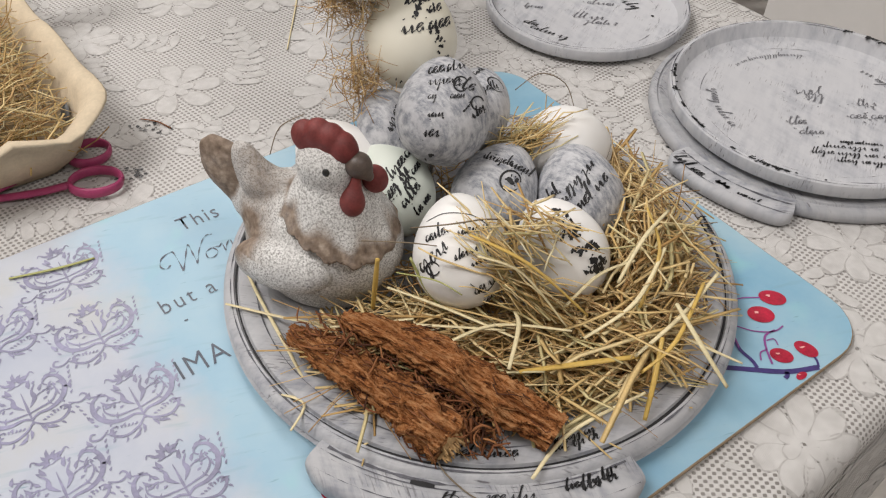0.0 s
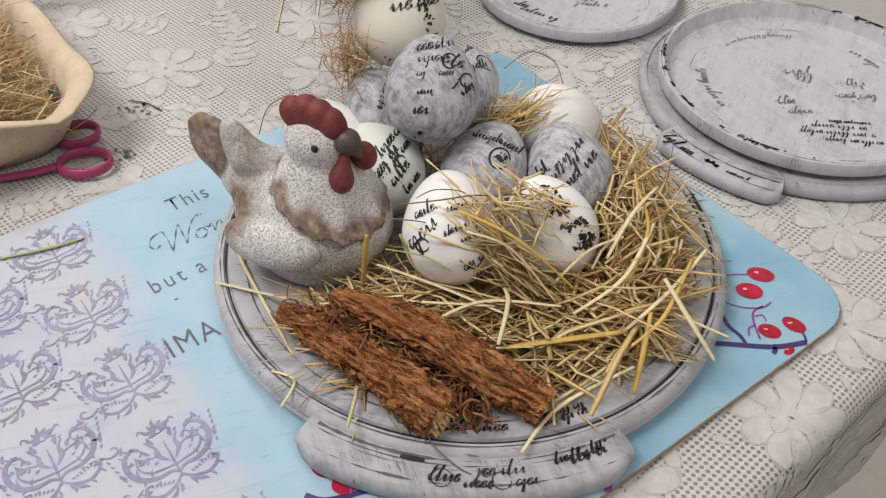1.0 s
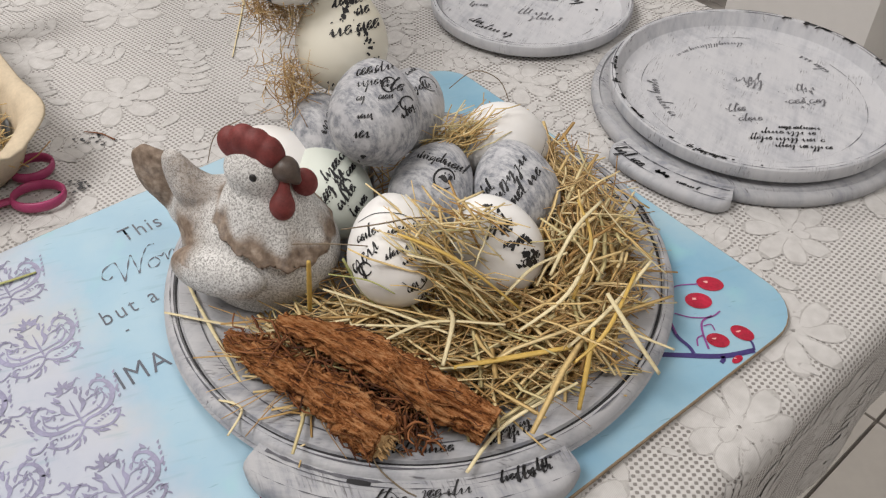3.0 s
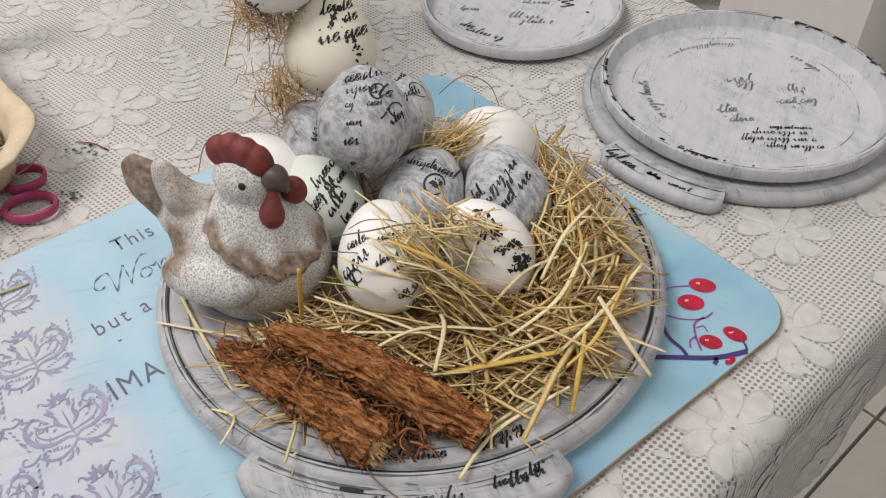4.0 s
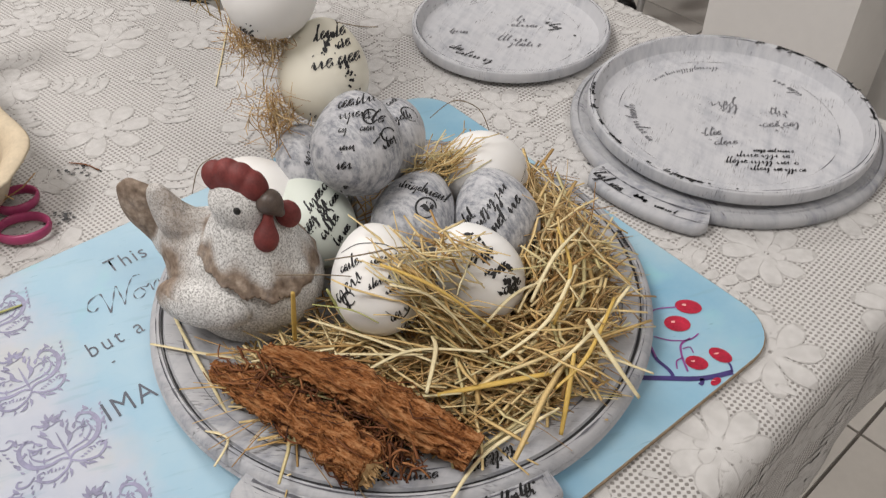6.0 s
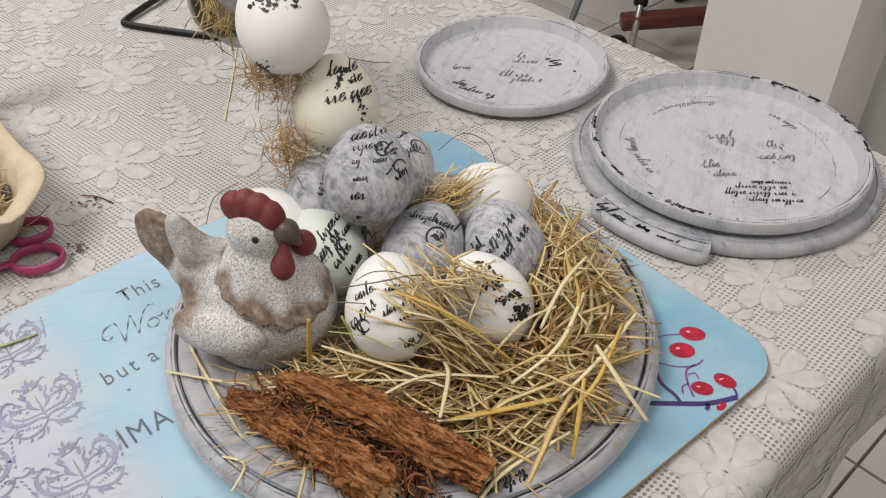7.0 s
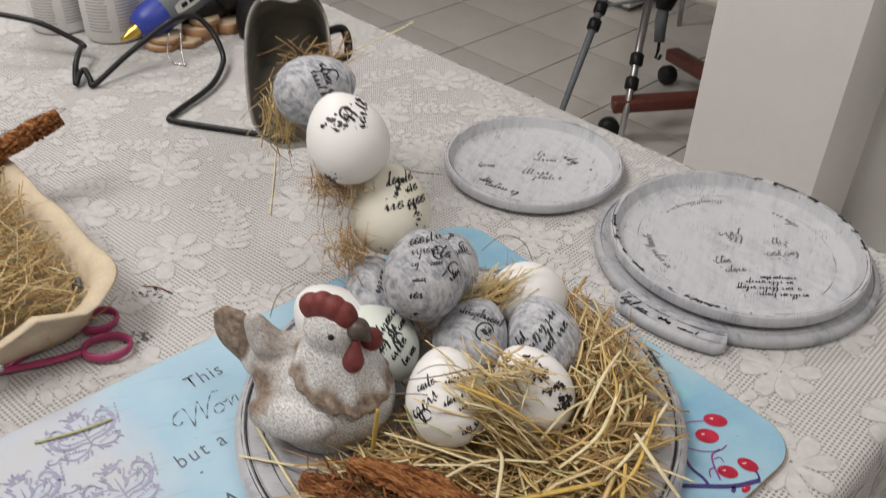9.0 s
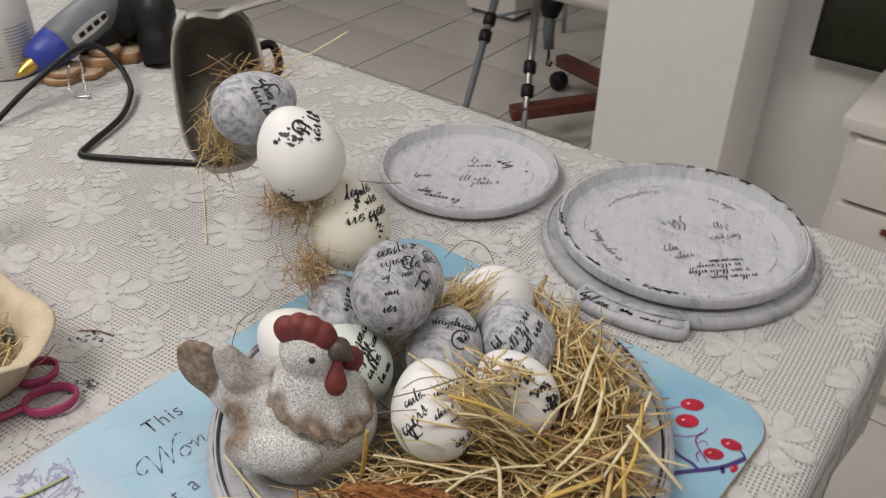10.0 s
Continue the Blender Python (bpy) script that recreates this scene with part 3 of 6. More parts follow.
def damask(b, cu, cv):
    """One scrolled ornament of the print."""
    put = grown(cu, cv, 1.10)
    for sg in (-1, 1):
        def at(pts):
            return [(cu + sg * x, cv + y) for x, y in pts]
        arm = curve2(at([(0.0, -0.0105), (0.003, -0.0085), (0.0085, -0.0085), (0.0140, -0.0055), (0.0168, 0.0005), (0.0158, 0.0065), (0.0120, 0.0088), (0.0092, 0.0066), (0.0105, 0.0042)]), 30)
        b.ribbon(arm, [0.0009 + 0.0014 * math.sin(math.pi * min(1, i / 26)) ** 2 if i < 26 else 0.0007 for i in range(31)], put)
        arm2 = curve2(at([(0.0, -0.0065), (0.004, -0.006), (0.0095, -0.005), (0.0128, -0.001), (0.0125, 0.003)]), 16)
        b.ribbon(arm2, taper(17, 0.0009), put)
        low = curve2(at([(0.0, -0.0115), (0.0035, -0.0150), (0.0095, -0.0168), (0.0140, -0.0140), (0.0138, -0.0105), (0.0112, -0.0103)]), 20)
        b.ribbon(low, taper(21, 0.0013), put)
        for k in range(5):
            x, y = arm[9 + 3 * k]
            leaf_stroke(b, x - sg * 0.0012, y + 0.0006, (1.9 - 0.35 * k) if sg > 0 else (math.pi - 1.9 + 0.35 * k), 0.0036, 0.0008, put)
        for k in range(4):
            x, y = low[4 + 4 * k]
            leaf_stroke(b, x, y - 0.0008, -1.0 if sg > 0 else math.pi + 1.0, 0.0028, 0.0009, put)
        leaf = curve2(at([(0.0012, -0.0035), (0.0042, 0.0005), (0.0040, 0.0045), (0.0062, 0.0078)]), 10)
        b.ribbon(leaf, [0.0003, 0.0008, 0.0014, 0.0019, 0.0022, 0.002, 0.0014, 0.001, 0.0009, 0.0007, 0.0003], put)
        side = curve2(at([(0.0150, -0.0100), (0.0190, -0.0125), (0.0225, -0.0110), (0.0215, -0.0085), (0.0198, -0.0092)]), 14)
        if not (sg > 0 and cu > 0.03):
            b.ribbon(side, taper(15, 0.0010), put)
        for k in range(6):
            leaf_stroke(b, cu + sg * (0.0070 + 0.0022 * k), cv - 0.0025 + 0.0016 * ((k * 5) % 4), 0.4 + 0.5 * k, 0.0021, 0.0010, put)
            leaf_stroke(b, cu + sg * (0.0175 + 0.0006 * k), cv - 0.006 + 0.0028 * k, 0.9 if sg > 0 else 2.2, 0.0022, 0.0009, put)
            leaf_stroke(b, cu + sg * (0.0035 + 0.0016 * k), cv - 0.0125 + 0.0005 * k, -0.6 - 0.2 * k if sg > 0 else math.pi + 0.6 + 0.2 * k, 0.0018, 0.0008, put)
    for k in range(7):
        t = math.pi / 2 + (k - 3) * 0.66
        leaf_stroke(b, cu + 0.0006 * math.cos(t), cv + 0.0125 + 0.0006 * math.sin(t), t, 0.0055 if k % 2 else 0.0042, 0.0016, put)
    for sg in (-1, 1):
        b.ribbon(curve2([(cu, cv + 0.0105), (cu + sg * 0.003, cv + 0.0120), (cu + sg * 0.0065, cv + 0.0155), (cu + sg * 0.0078, cv + 0.0138)], 10), taper(11, 0.0007), put)
    b.ribbon([(cu, cv - 0.013), (cu, cv - 0.004), (cu, cv + 0.006)], [0.0005, 0.0012, 0.0003], put)
    for sg in (-1, 1):
        for x, y, t, L, w in ((0.0035, 0.0065, 1.25, 0.0062, 0.0024), (0.0068, 0.0030, 1.0, 0.0050, 0.0020), (0.0160, 0.0090, 1.9, 0.0052, 0.0022), (0.0120, -0.0125, 0.2, 0.0056, 0.0020), (0.0040, -0.0175, -0.5, 0.0060, 0.0022), (0.0178, -0.0020, 0.9, 0.0046, 0.0019), (0.0020, -0.0150, -1.3, 0.0060, 0.0018)):
            leaf_stroke(b, cu + sg * x, cv + y, t if sg > 0 else math.pi - t, L * 0.8, w * 0.7, put)
    rg = random.Random(6)
    for k in range(13):
        t, r = rg.uniform(-1.5, 1.5), rg.uniform(0.006, 0.0195)
        L, w, sw = rg.uniform(0.0018, 0.0036), rg.uniform(0.0006, 0.0012), rg.uniform(-0.9, 0.9)
        for sg in (-1, 1):
            a = t if sg > 0 else math.pi - t
            leaf_stroke(b, cu + r * math.cos(a), cv - 0.002 + r * math.sin(a) * 0.85, a + sg * sw, L, w, put)


b = Build()
for i in range(-3, 4):
    for j in range(-6, 12):
        u, v = 0.0420 + 0.0425 * i, 0.2925 + 0.0508 * j + (0.0254 if i % 2 else 0.0)
        if U0 + 0.012 < u < 0.064 and V0 + 0.015 < v < V1 - 0.017:
            damask(b, u, v)
tagged(part("scroll_print", b, M_PURPLE, placemat, "violet damask scrolls", smooth=False), kind="stuff")


def words(text, u, v, size, parent, mat, shear=0.0, spacing=1.0, name="lettering", z=0.0046, bold=0.0, narrow=0.78):
    cu = bpy.data.curves.new(name, "FONT")
    cu.body, cu.size, cu.shear, cu.space_character, cu.offset = text, size, shear, spacing, bold
    cu.materials.append(mat)
    cu.resolution_u = 3
    ob = new(name, cu)
    ob.parent = parent
    p = mat_at(u, v, z)
    ob.matrix_parent_inverse = PLACED[parent].inverted()
    ob.matrix_basis = Matrix.Translation(p) @ Matrix.Rotation(MAT_ANGLE, 4, "Z") @ Matrix.Diagonal((narrow, 1, 1, 1))
    return ob


words("This", 0.106, 0.3855, 0.0165, placemat, M_TEXT, 0.0, 1.12, bold=-0.0001)
b = Build()
for pts, w in (([(0.0905, 0.3640), (0.0875, 0.3625), (0.0855, 0.3660), (0.0885, 0.3715), (0.0945, 0.3735), (0.0955, 0.3700), (0.0945, 0.3560)], 0.0011), ([(0.0945, 0.3560), (0.1000, 0.3660), (0.1045, 0.3735), (0.1040, 0.3660), (0.1030, 0.3570)], 0.0010),
               ([(0.1030, 0.3570), (0.1085, 0.3670), (0.1150, 0.3745), (0.1190, 0.3740)], 0.0008), ([(0.1145, 0.3640), (0.1105, 0.3625), (0.1095, 0.3580), (0.1125, 0.3565), (0.1160, 0.3595), (0.1150, 0.3640), (0.1185, 0.3625)], 0.0009),
               ([(0.1185, 0.3625), (0.1205, 0.3640), (0.1200, 0.3575), (0.1225, 0.3620), (0.1255, 0.3640), (0.1250, 0.3575), (0.1285, 0.3600)], 0.0009)):
    q = curve2(pts, 30)
    b.ribbon(q, [w * (0.55 + 0.45 * math.sin(0.9 * i)) for i in range(31)], flat_mat, 0.0003)
part("lettering", b, M_TEXT, placemat, smooth=False)


words("but a c", 0.073, 0.3325, 0.0155, placemat, M_TEXT, 0.0, 1.25, bold=-0.0001)
words("IMA", 0.0635, 0.2885, 0.0185, placemat, M_TEXT, 0.0, 1.15, bold=-0.0001)
words("-", 0.0800, 0.3205, 0.0100, placemat, M_TEXT)


def world_put(x, y, lift=0.0002):
    return Vector((x, y, 0.0043 + lift))


def berry(x, y, r, squash, turn):
    b = Build()
    rg = random.Random(int(x * 1e5))
    c, s = math.cos(turn), math.sin(turn)
    pts = [(x + r * math.cos(t) * c - r * squash * math.sin(t) * s, y + r * math.cos(t) * s + r * squash * math.sin(t) * c) for t in [2 * math.pi * k / 24 for k in range(24)]]
    b.add([world_put(x, y, 0.0004)] + [world_put(*p, 0.0004) for p in pts], [(0, 1 + k, 1 + (k + 1) % 24) for k in range(24)])
    ob = part("berry", b, M_BERRY, placemat, "crimson berry", smooth=False)
    b = Build()
    b.blob(x - r * 0.3, y + r * 0.15, r * 0.2, world_put, rg, 0.0007, 8, 0.6)
    part("highlight", b, M_BERRY_LIGHT, ob, "pale pink spot", smooth=False)


for x, y, r, q, t in ((0.1755, 0.3325, 0.0072, 0.72, -0.2), (0.1665, 0.3205, 0.0070, 0.8, -0.1), (0.170, 0.2935, 0.0058, 0.78, -0.3), (0.1835, 0.298, 0.0062, 0.7, -0.7),
                      (0.1765, 0.2812, 0.0034, 0.55, 0.65), (-0.0415, 0.2135, 0.0078, 0.8, 0.0), (-0.034, 0.2045, 0.0055, 0.9, 0.2)):
    berry(x, y, r, q, t)
for pts, w in (([(0.135, 0.2855), (0.150, 0.2845), (0.170, 0.2835), (0.1865, 0.2868)], 0.0030), ([(0.170, 0.2835), (0.1695, 0.281), (0.168, 0.2795)], 0.0022),
               ([(0.156, 0.2855), (0.1545, 0.290), (0.150, 0.297), (0.1485, 0.306)], 0.0020), ([(0.1865, 0.2868), (0.1868, 0.291), (0.1855, 0.295)], 0.0012), ([(-0.05, 0.199), (-0.04, 0.197), (-0.02, 0.203), (-0.005, 0.206)], 0.0026),
               ([(0.04, 0.197), (0.046, 0.193), (0.051, 0.1895)], 0.003)):
    q = [(p.x, p.y) for p in spline([(*p, 0) for p in pts], 14)]
    b = Build()
    b.ribbon(q, w, world_put, 0.0003)
    part("branch_print", b, M_BRANCH, placemat, "dark indigo printed branch", smooth=False)
for pts, w in (([(0.150, 0.298), (0.149, 0.315), (0.155, 0.330), (0.169, 0.3325)], 0.0008), ([(0.152, 0.312), (0.160, 0.309), (0.170, 0.309), (0.176, 0.313)], 0.0008),
               ([(0.164, 0.288), (0.1635, 0.298), (0.165, 0.306), (0.171, 0.310)], 0.0011), ([(0.1635, 0.297), (0.160, 0.295), (0.159, 0.290)], 0.0008), ([(0.165, 0.303), (0.169, 0.304), (0.170, 0.300)], 0.0007),
               ([(0.0835, 0.228), (0.0815, 0.222), (0.080, 0.212), (0.0775, 0.203)], 0.0032), ([(-0.037, 0.214), (-0.032, 0.208), (-0.031, 0.2)], 0.001)):
    q = [(p.x, p.y) for p in spline([(*p, 0) for p in pts], 14)]
    b = Build()
    b.ribbon(q, w, world_put, 0.0004)
    part("stem_print", b, M_STEM, placemat, "thin mauve printed stem", smooth=False)

# ---- round boards and trays ----


def script_line(b, put, x, y, length, h, rng, ang=0.0, dense=0.75, w=0.0005):
    """A line of unreadable flowing script: a slanted wave with tall strokes, tails and breaks."""
    ca, sn = math.cos(ang), math.sin(ang)

    def at(px, py):
        q = px + py * 0.36
        return (x + q * ca - py * sn, y + q * sn + py * ca)
    px = 0.0
    while px < length:
        letters = rng.choice((3, 4, 5, 6))
        pts, ws = [], []
        for _ in range(letters):
            k = rng.random()
            wd = h * rng.uniform(0.5, 0.95)
            fat = w * rng.uniform(1.2, 1.8)
            if k < 0.30:
                pts += [(px + wd * 0.75, h * 0.8), (px + wd * 0.3, h * 0.85), (px + wd * 0.1, h * 0.35), (px + wd * 0.45, 0.0), (px + wd * 0.8, h * 0.45), (px + wd * 0.85, h * 0.1)]
                ws += [w * 0.5, w * 0.7, fat, w * 0.6, w * 0.6, w]
            elif k < 0.45:
                t = h * rng.uniform(1.4, 1.9)
                pts += [(px, h * 0.3), (px + wd * 0.6, t), (px + wd * 0.35, t * 0.95), (px + wd * 0.4, h * 0.1), (px + wd * 0.8, h * 0.05)]
                ws += [w * 0.4, w * 0.5, w, fat, w * 0.5]
            elif k < 0.57:
                t = -h * rng.uniform(0.5, 1.0)
                pts += [(px, h * 0.6), (px + wd * 0.4, h * 0.8), (px + wd * 0.4, t), (px + wd * 0.1, t * 0.9), (px + wd * 0.8, h * 0.25)]
                ws += [w * 0.5, w * 0.8, fat, w * 0.5, w * 0.4]
            else:
                pts += [(px, h * 0.25), (px + wd * 0.3, h * rng.uniform(0.7, 0.95)), (px + wd * 0.42, h * 0.4), (px + wd * 0.5, h * 0.02), (px + wd * 0.85, h * 0.2)]
                ws += [w * 0.4, w * 0.55, fat, w, w * 0.4]
            px += wd
            if px > length:
                break
        curve = [(p.x, p.y) for p in spline([(*p, 0) for p in pts], len(pts) * 3)]
        wide = [ws[min(int(i / 3), len(ws) - 1)] for i in range(len(curve))]
        if rng.random() < dense:
            b.ribbon([at(*p) for p in curve], wide, put)
        if rng.random() < 0.2:
            b.blob(*at(px - h * 0.4, h * rng.uniform(-0.3, 1.3)), w * rng.uniform(0.8, 1.6), put, rng)
        px += h * rng.uniform(0.2, 0.7)


def loop_stroke(b, put, x, y, r, w, squash=1.0, start=0.3, sweep=5.6):
    pts = [(x + r * math.cos(start + sweep * k / 20), y + r * squash * math.sin(start + sweep * k / 20)) for k in range(21)]
    b.ribbon(pts, taper(21, w), put)


def sector(b, c, r0, r1, a0, a1, z0, z1, n=24, bevel=0.002):
    """A block bent round a centre: the handle lug of a board."""
    rows = []
    for i in range(n + 1):
        a = radians(a0 + (a1 - a0) * i / n)
        e = min(i, n - i) / n
        rr = r1 - 0.006 * max(0.0, 1 - e * 9) ** 2
        d = Vector((math.cos(a), math.sin(a), 0))
        rows.append([c + d * r0 + Vector((0, 0, z0)), c + d * r0 + Vector((0, 0, z1)), c + d * (rr - bevel * 2) + Vector((0, 0, z1)), c + d * (rr - bevel * 0.6) + Vector((0, 0, z1 - bevel * 0.5)),
                     c + d * rr + Vector((0, 0, z1 - bevel * 1.8)), c + d * rr + Vector((0, 0, z0 + bevel)), c + d * (rr - bevel) + Vector((0, 0, z0))])
    b.grid(rows, True, 0, True)


def edge_ring(parent, c, r, z, w, seed, a0=0.0, a1=360.0, mat=None, cut=0.0):
    """A dark line of uneven width with gaps, for rubbed-off paint and for shaded seams."""
    b, row = Build(), []
    n = 200
    for k in range(n + 1):
        a = radians(a0 + (a1 - a0) * k / n)
        q = 0.55 + 1.1 * noise.noise(Vector((math.cos(a) * 5, math.sin(a) * 5, seed))) + 0.7 * noise.noise(Vector((math.cos(a) * 23, math.sin(a) * 23, seed)))
        ww = max(0.00002, w * (q - cut))
        row.append([Vector((c.x + rr * math.cos(a), c.y + rr * math.sin(a), z)) for rr in (r - ww, r + ww)])
    b.grid(row)
    part("dark_edge", b, mat or M_EDGE_DARK, parent, "dark uneven line along an edge", smooth=False)


M_EDGE_DARK = plain("dark_edge_paint", (0.10, 0.10, 0.115), 0.7, vary=0.5, scale=300, bumpy=0)
BC = Vector((0.0205, 0.3432, 0.0))
board = thing("serving_board", (BC.x, BC.y, 0.0048), "round whitewashed wooden board with a grooved rim and a handle", "serving board")
b = Build()
Z0 = 0.0048
b.lathe([(0.0, Z0), (0.1250, Z0), (0.1295, Z0 + 0.0015), (0.1330, Z0 + 0.0040), (0.1338, Z0 + 0.0062), (0.1322, Z0 + 0.0072), (0.1325, Z0 + 0.0082), (0.1332, Z0 + 0.0098), (0.1320, Z0 + 0.0128), (0.1295, Z0 + 0.0146), (0.1276, Z0 + 0.0150), (0.1270, Z0 + 0.0132),
         (0.1256, Z0 + 0.0132), (0.1249, Z0 + 0.0149), (0.1180, Z0 + 0.0147), (0.1150, Z0 + 0.0138), (0.1135, Z0 + 0.0142), (0.1095, Z0 + 0.0134), (0.1050, Z0 + 0.0102), (0.1020, Z0 + 0.0090), (0.0, Z0 + 0.0085)], BC, 128, wobble=0.0008)
round_part = part("round_board", b, M_WASH, board, sharp=38)
b = Build()
line = []
for k in range(161):
    a = 2 * math.pi * k / 160
    w = 0.00075 * (0.75 + 0.9 * noise.noise(Vector((math.cos(a) * 4, math.sin(a) * 4, 1.7))))
    line.append([BC + Vector((r * math.cos(a), r * math.sin(a), Z0 + 0.0135)) for r in (0.1263 - w, 0.1263 + w)])
b.grid(line)
part("groove_line", b, M_GROOVE, round_part, "dark line in the rim's groove", smooth=False)
b = Build()
sector(b, BC, 0.126, 0.1505, -122.0, -61.5, Z0 + 0.0004, Z0 + 0.0115, 30)
lug = part("handle", b, M_WASH_B, board, "flat wooden handle lug with a dark slot", sharp=50)


edge_ring(round_part, BC, 0.1290, Z0 + 0.01515, 0.0006, 3.1, cut=0.2)
edge_ring(round_part, BC, 0.1165, Z0 + 0.01475, 0.0005, 5.7, cut=0.2)
# lug: rubbed edge, and its shaded outline against the rim put in as colour
edge_ring(lug, BC, 0.1452, Z0 + 0.0118, 0.0008, 8.2, -120, -63, cut=0.3)
edge_ring(lug, BC, 0.1340, Z0 + 0.0118, 0.0009, 12.4, -120, -63, cut=0.0)
edge_ring(lug, BC, 0.1385, Z0 + 0.0118, 0.0005, 15.1, -118, -72, mat=M_INK_GREY, cut=0.55)
edge_ring(lug, BC, 0.1364, Z0 + 0.0118, 0.0005, 2.2, -121, -64, cut=0.2)


def board_put(x, y, lift=0.0002):
    r = math.hypot(x - BC.x, y - BC.y)
    z = 0.0115 if r > 0.1335 else (0.0150 if r > 0.112 else 0.0134)
    return Vector((x, y, Z0 + z + 0.0002 + lift))


def arc_put(c, z):
    return lambda s, t, lift=0.0002: Vector((c.x + t * math.cos(s / t), c.y + t * math.sin(s / t), z + lift))


b = Build()
slot = [(-0.0125 + 0.0085 * math.cos(t) * (1 if abs(math.cos(t)) < 2 else 1), 0.0 + 0.0024 * math.sin(t)) for t in [2 * math.pi * k / 20 for k in range(20)]]
sa0 = radians(-101)
sr = Vector((math.cos(sa0), math.sin(sa0), 0))
st_ = Vector((-sr.y, sr.x, 0))
sc0 = BC + sr * 0.1355
# slot laid on as a flat patch, the shade inside it given as black
ring = [sc0 + st_ * (0.0052 * max(-1, min(1, 1.35 * math.cos(t)))) + sr * (0.0013 * math.sin(t)) + Vector((0, 0, Z0 + 0.0119)) for t in [2 * math.pi * k / 20 for k in range(20)]]
b.add(ring, [tuple(range(20))])
part("slot", b, M_GROOVE, lug, "dark slot", smooth=False)
rng = random.Random(8)
b = Build()


def ring_script(b, c, r, z, a0, a1, h, rng, dense=0.8, w=0.0006):
    """Script that follows a rim."""
    def put(x, y, lift=0.0002):
        a = radians(a0) + x / r
        return Vector((c.x + (r - y) * math.cos(a), c.y + (r - y) * math.sin(a), z + lift))
    script_line(b, put, 0.0, 0.0, radians(a1 - a0) * r, h, rng, 0.0, dense, w)


ring_script(b, BC, 0.1215, Z0 + 0.0151, -96, -66, 0.0034, rng, 0.9, 0.0007)
ring_script(b, BC, 0.1178, Z0 + 0.0150, -78, -66, 0.0026, rng, 0.8, 0.0006)
ring_script(b, BC, 0.1440, Z0 + 0.0118, -98, -93, 0.0042, rng, 0.9, 0.0008)
ring_script(b, BC, 0.1462, Z0 + 0.0118, -92, -80, 0.0034, rng, 0.85, 0.0007)
ring_script(b, BC, 0.1405, Z0 + 0.0118, -90, -82, 0.0036, rng, 0.9, 0.0006)
ring_script(b, BC, 0.1400, Z0 + 0.0118, -80, -66, 0.0036, rng, 0.85, 0.0010)
ring_script(b, BC, 0.1385, Z0 + 0.0118, -76, -66, 0.0028, rng, 0.7, 0.0009)
ring_script(b, BC, 0.1215, Z0 + 0.0151, 18, 40, 0.0030, rng, 0.6, 0.0006)
ring_script(b, BC, 0.1290, Z0 + 0.0151, 6, 16, 0.0024, rng, 0.5, 0.0006)
for ang, rr, rad in ((-95.5, 0.1425, 0.0042), (-85.5, 0.1432, 0.0040), (-88.0, 0.1392, 0.0019)):
    loop_stroke(b, lambda x, y, lift=0.0002: Vector((x, y, Z0 + 0.0118 + lift)), BC.x + rr * math.cos(radians(ang)), BC.y + rr * math.sin(radians(ang)), rad, 0.0005, 1.0, 0.3, 6.0)
tagged(part("script_print", b, M_INK, board, "worn black script transfer", smooth=False), kind="stuff")

TC = Vector((0.2435, 0.5015, 0.0))
low_board = thing("serving_board", (TC.x, TC.y, 0.0006), "round whitewashed wooden board with a handle, lying under a tray", "serving board")
b = Build()
b.lathe([(0.0, 0.0006), (0.1030, 0.0006), (0.1055, 0.0016), (0.1063, 0.0036), (0.1060, 0.0066), (0.1045, 0.0088), (0.1015, 0.0096), (0.1008, 0.0084), (0.0996, 0.0084), (0.0988, 0.0096), (0.0930, 0.0100), (0.0, 0.0100)], TC, 128, wobble=0.0015)
part("round_board", b, M_WASH_B, low_board, sharp=50)
b = Build()
sector(b, TC, 0.1015, 0.1215, -153, -111, 0.0008, 0.0098, 26)
lug2 = part("handle", b, M_WASH, low_board, "flat wooden handle lug with dark worn edges", sharp=50)
# seam of lug and board darkened in colour, then the rubbed outer edge
edge_ring(lug2, TC, 0.1072, 0.0101, 0.0009, 6.1, -152, -112)
edge_ring(lug2, TC, 0.1165, 0.0101, 0.0006, 4.4, -152, -112, cut=0.2)
b = Build()
rng = random.Random(21)
ring_script(b, TC, 0.1165, 0.0101, -151, -141, 0.0040, rng, 0.95, 0.0010)
ring_script(b, TC, 0.1135, 0.0101, -135, -131, 0.0014, rng, 1.0, 0.0016)
ring_script(b, TC, 0.1150, 0.0101, -128, -121, 0.0022, rng, 0.5, 0.0007)
tagged(part("script_print", b, M_INK, low_board, "worn black script transfer", smooth=False), kind="stuff")


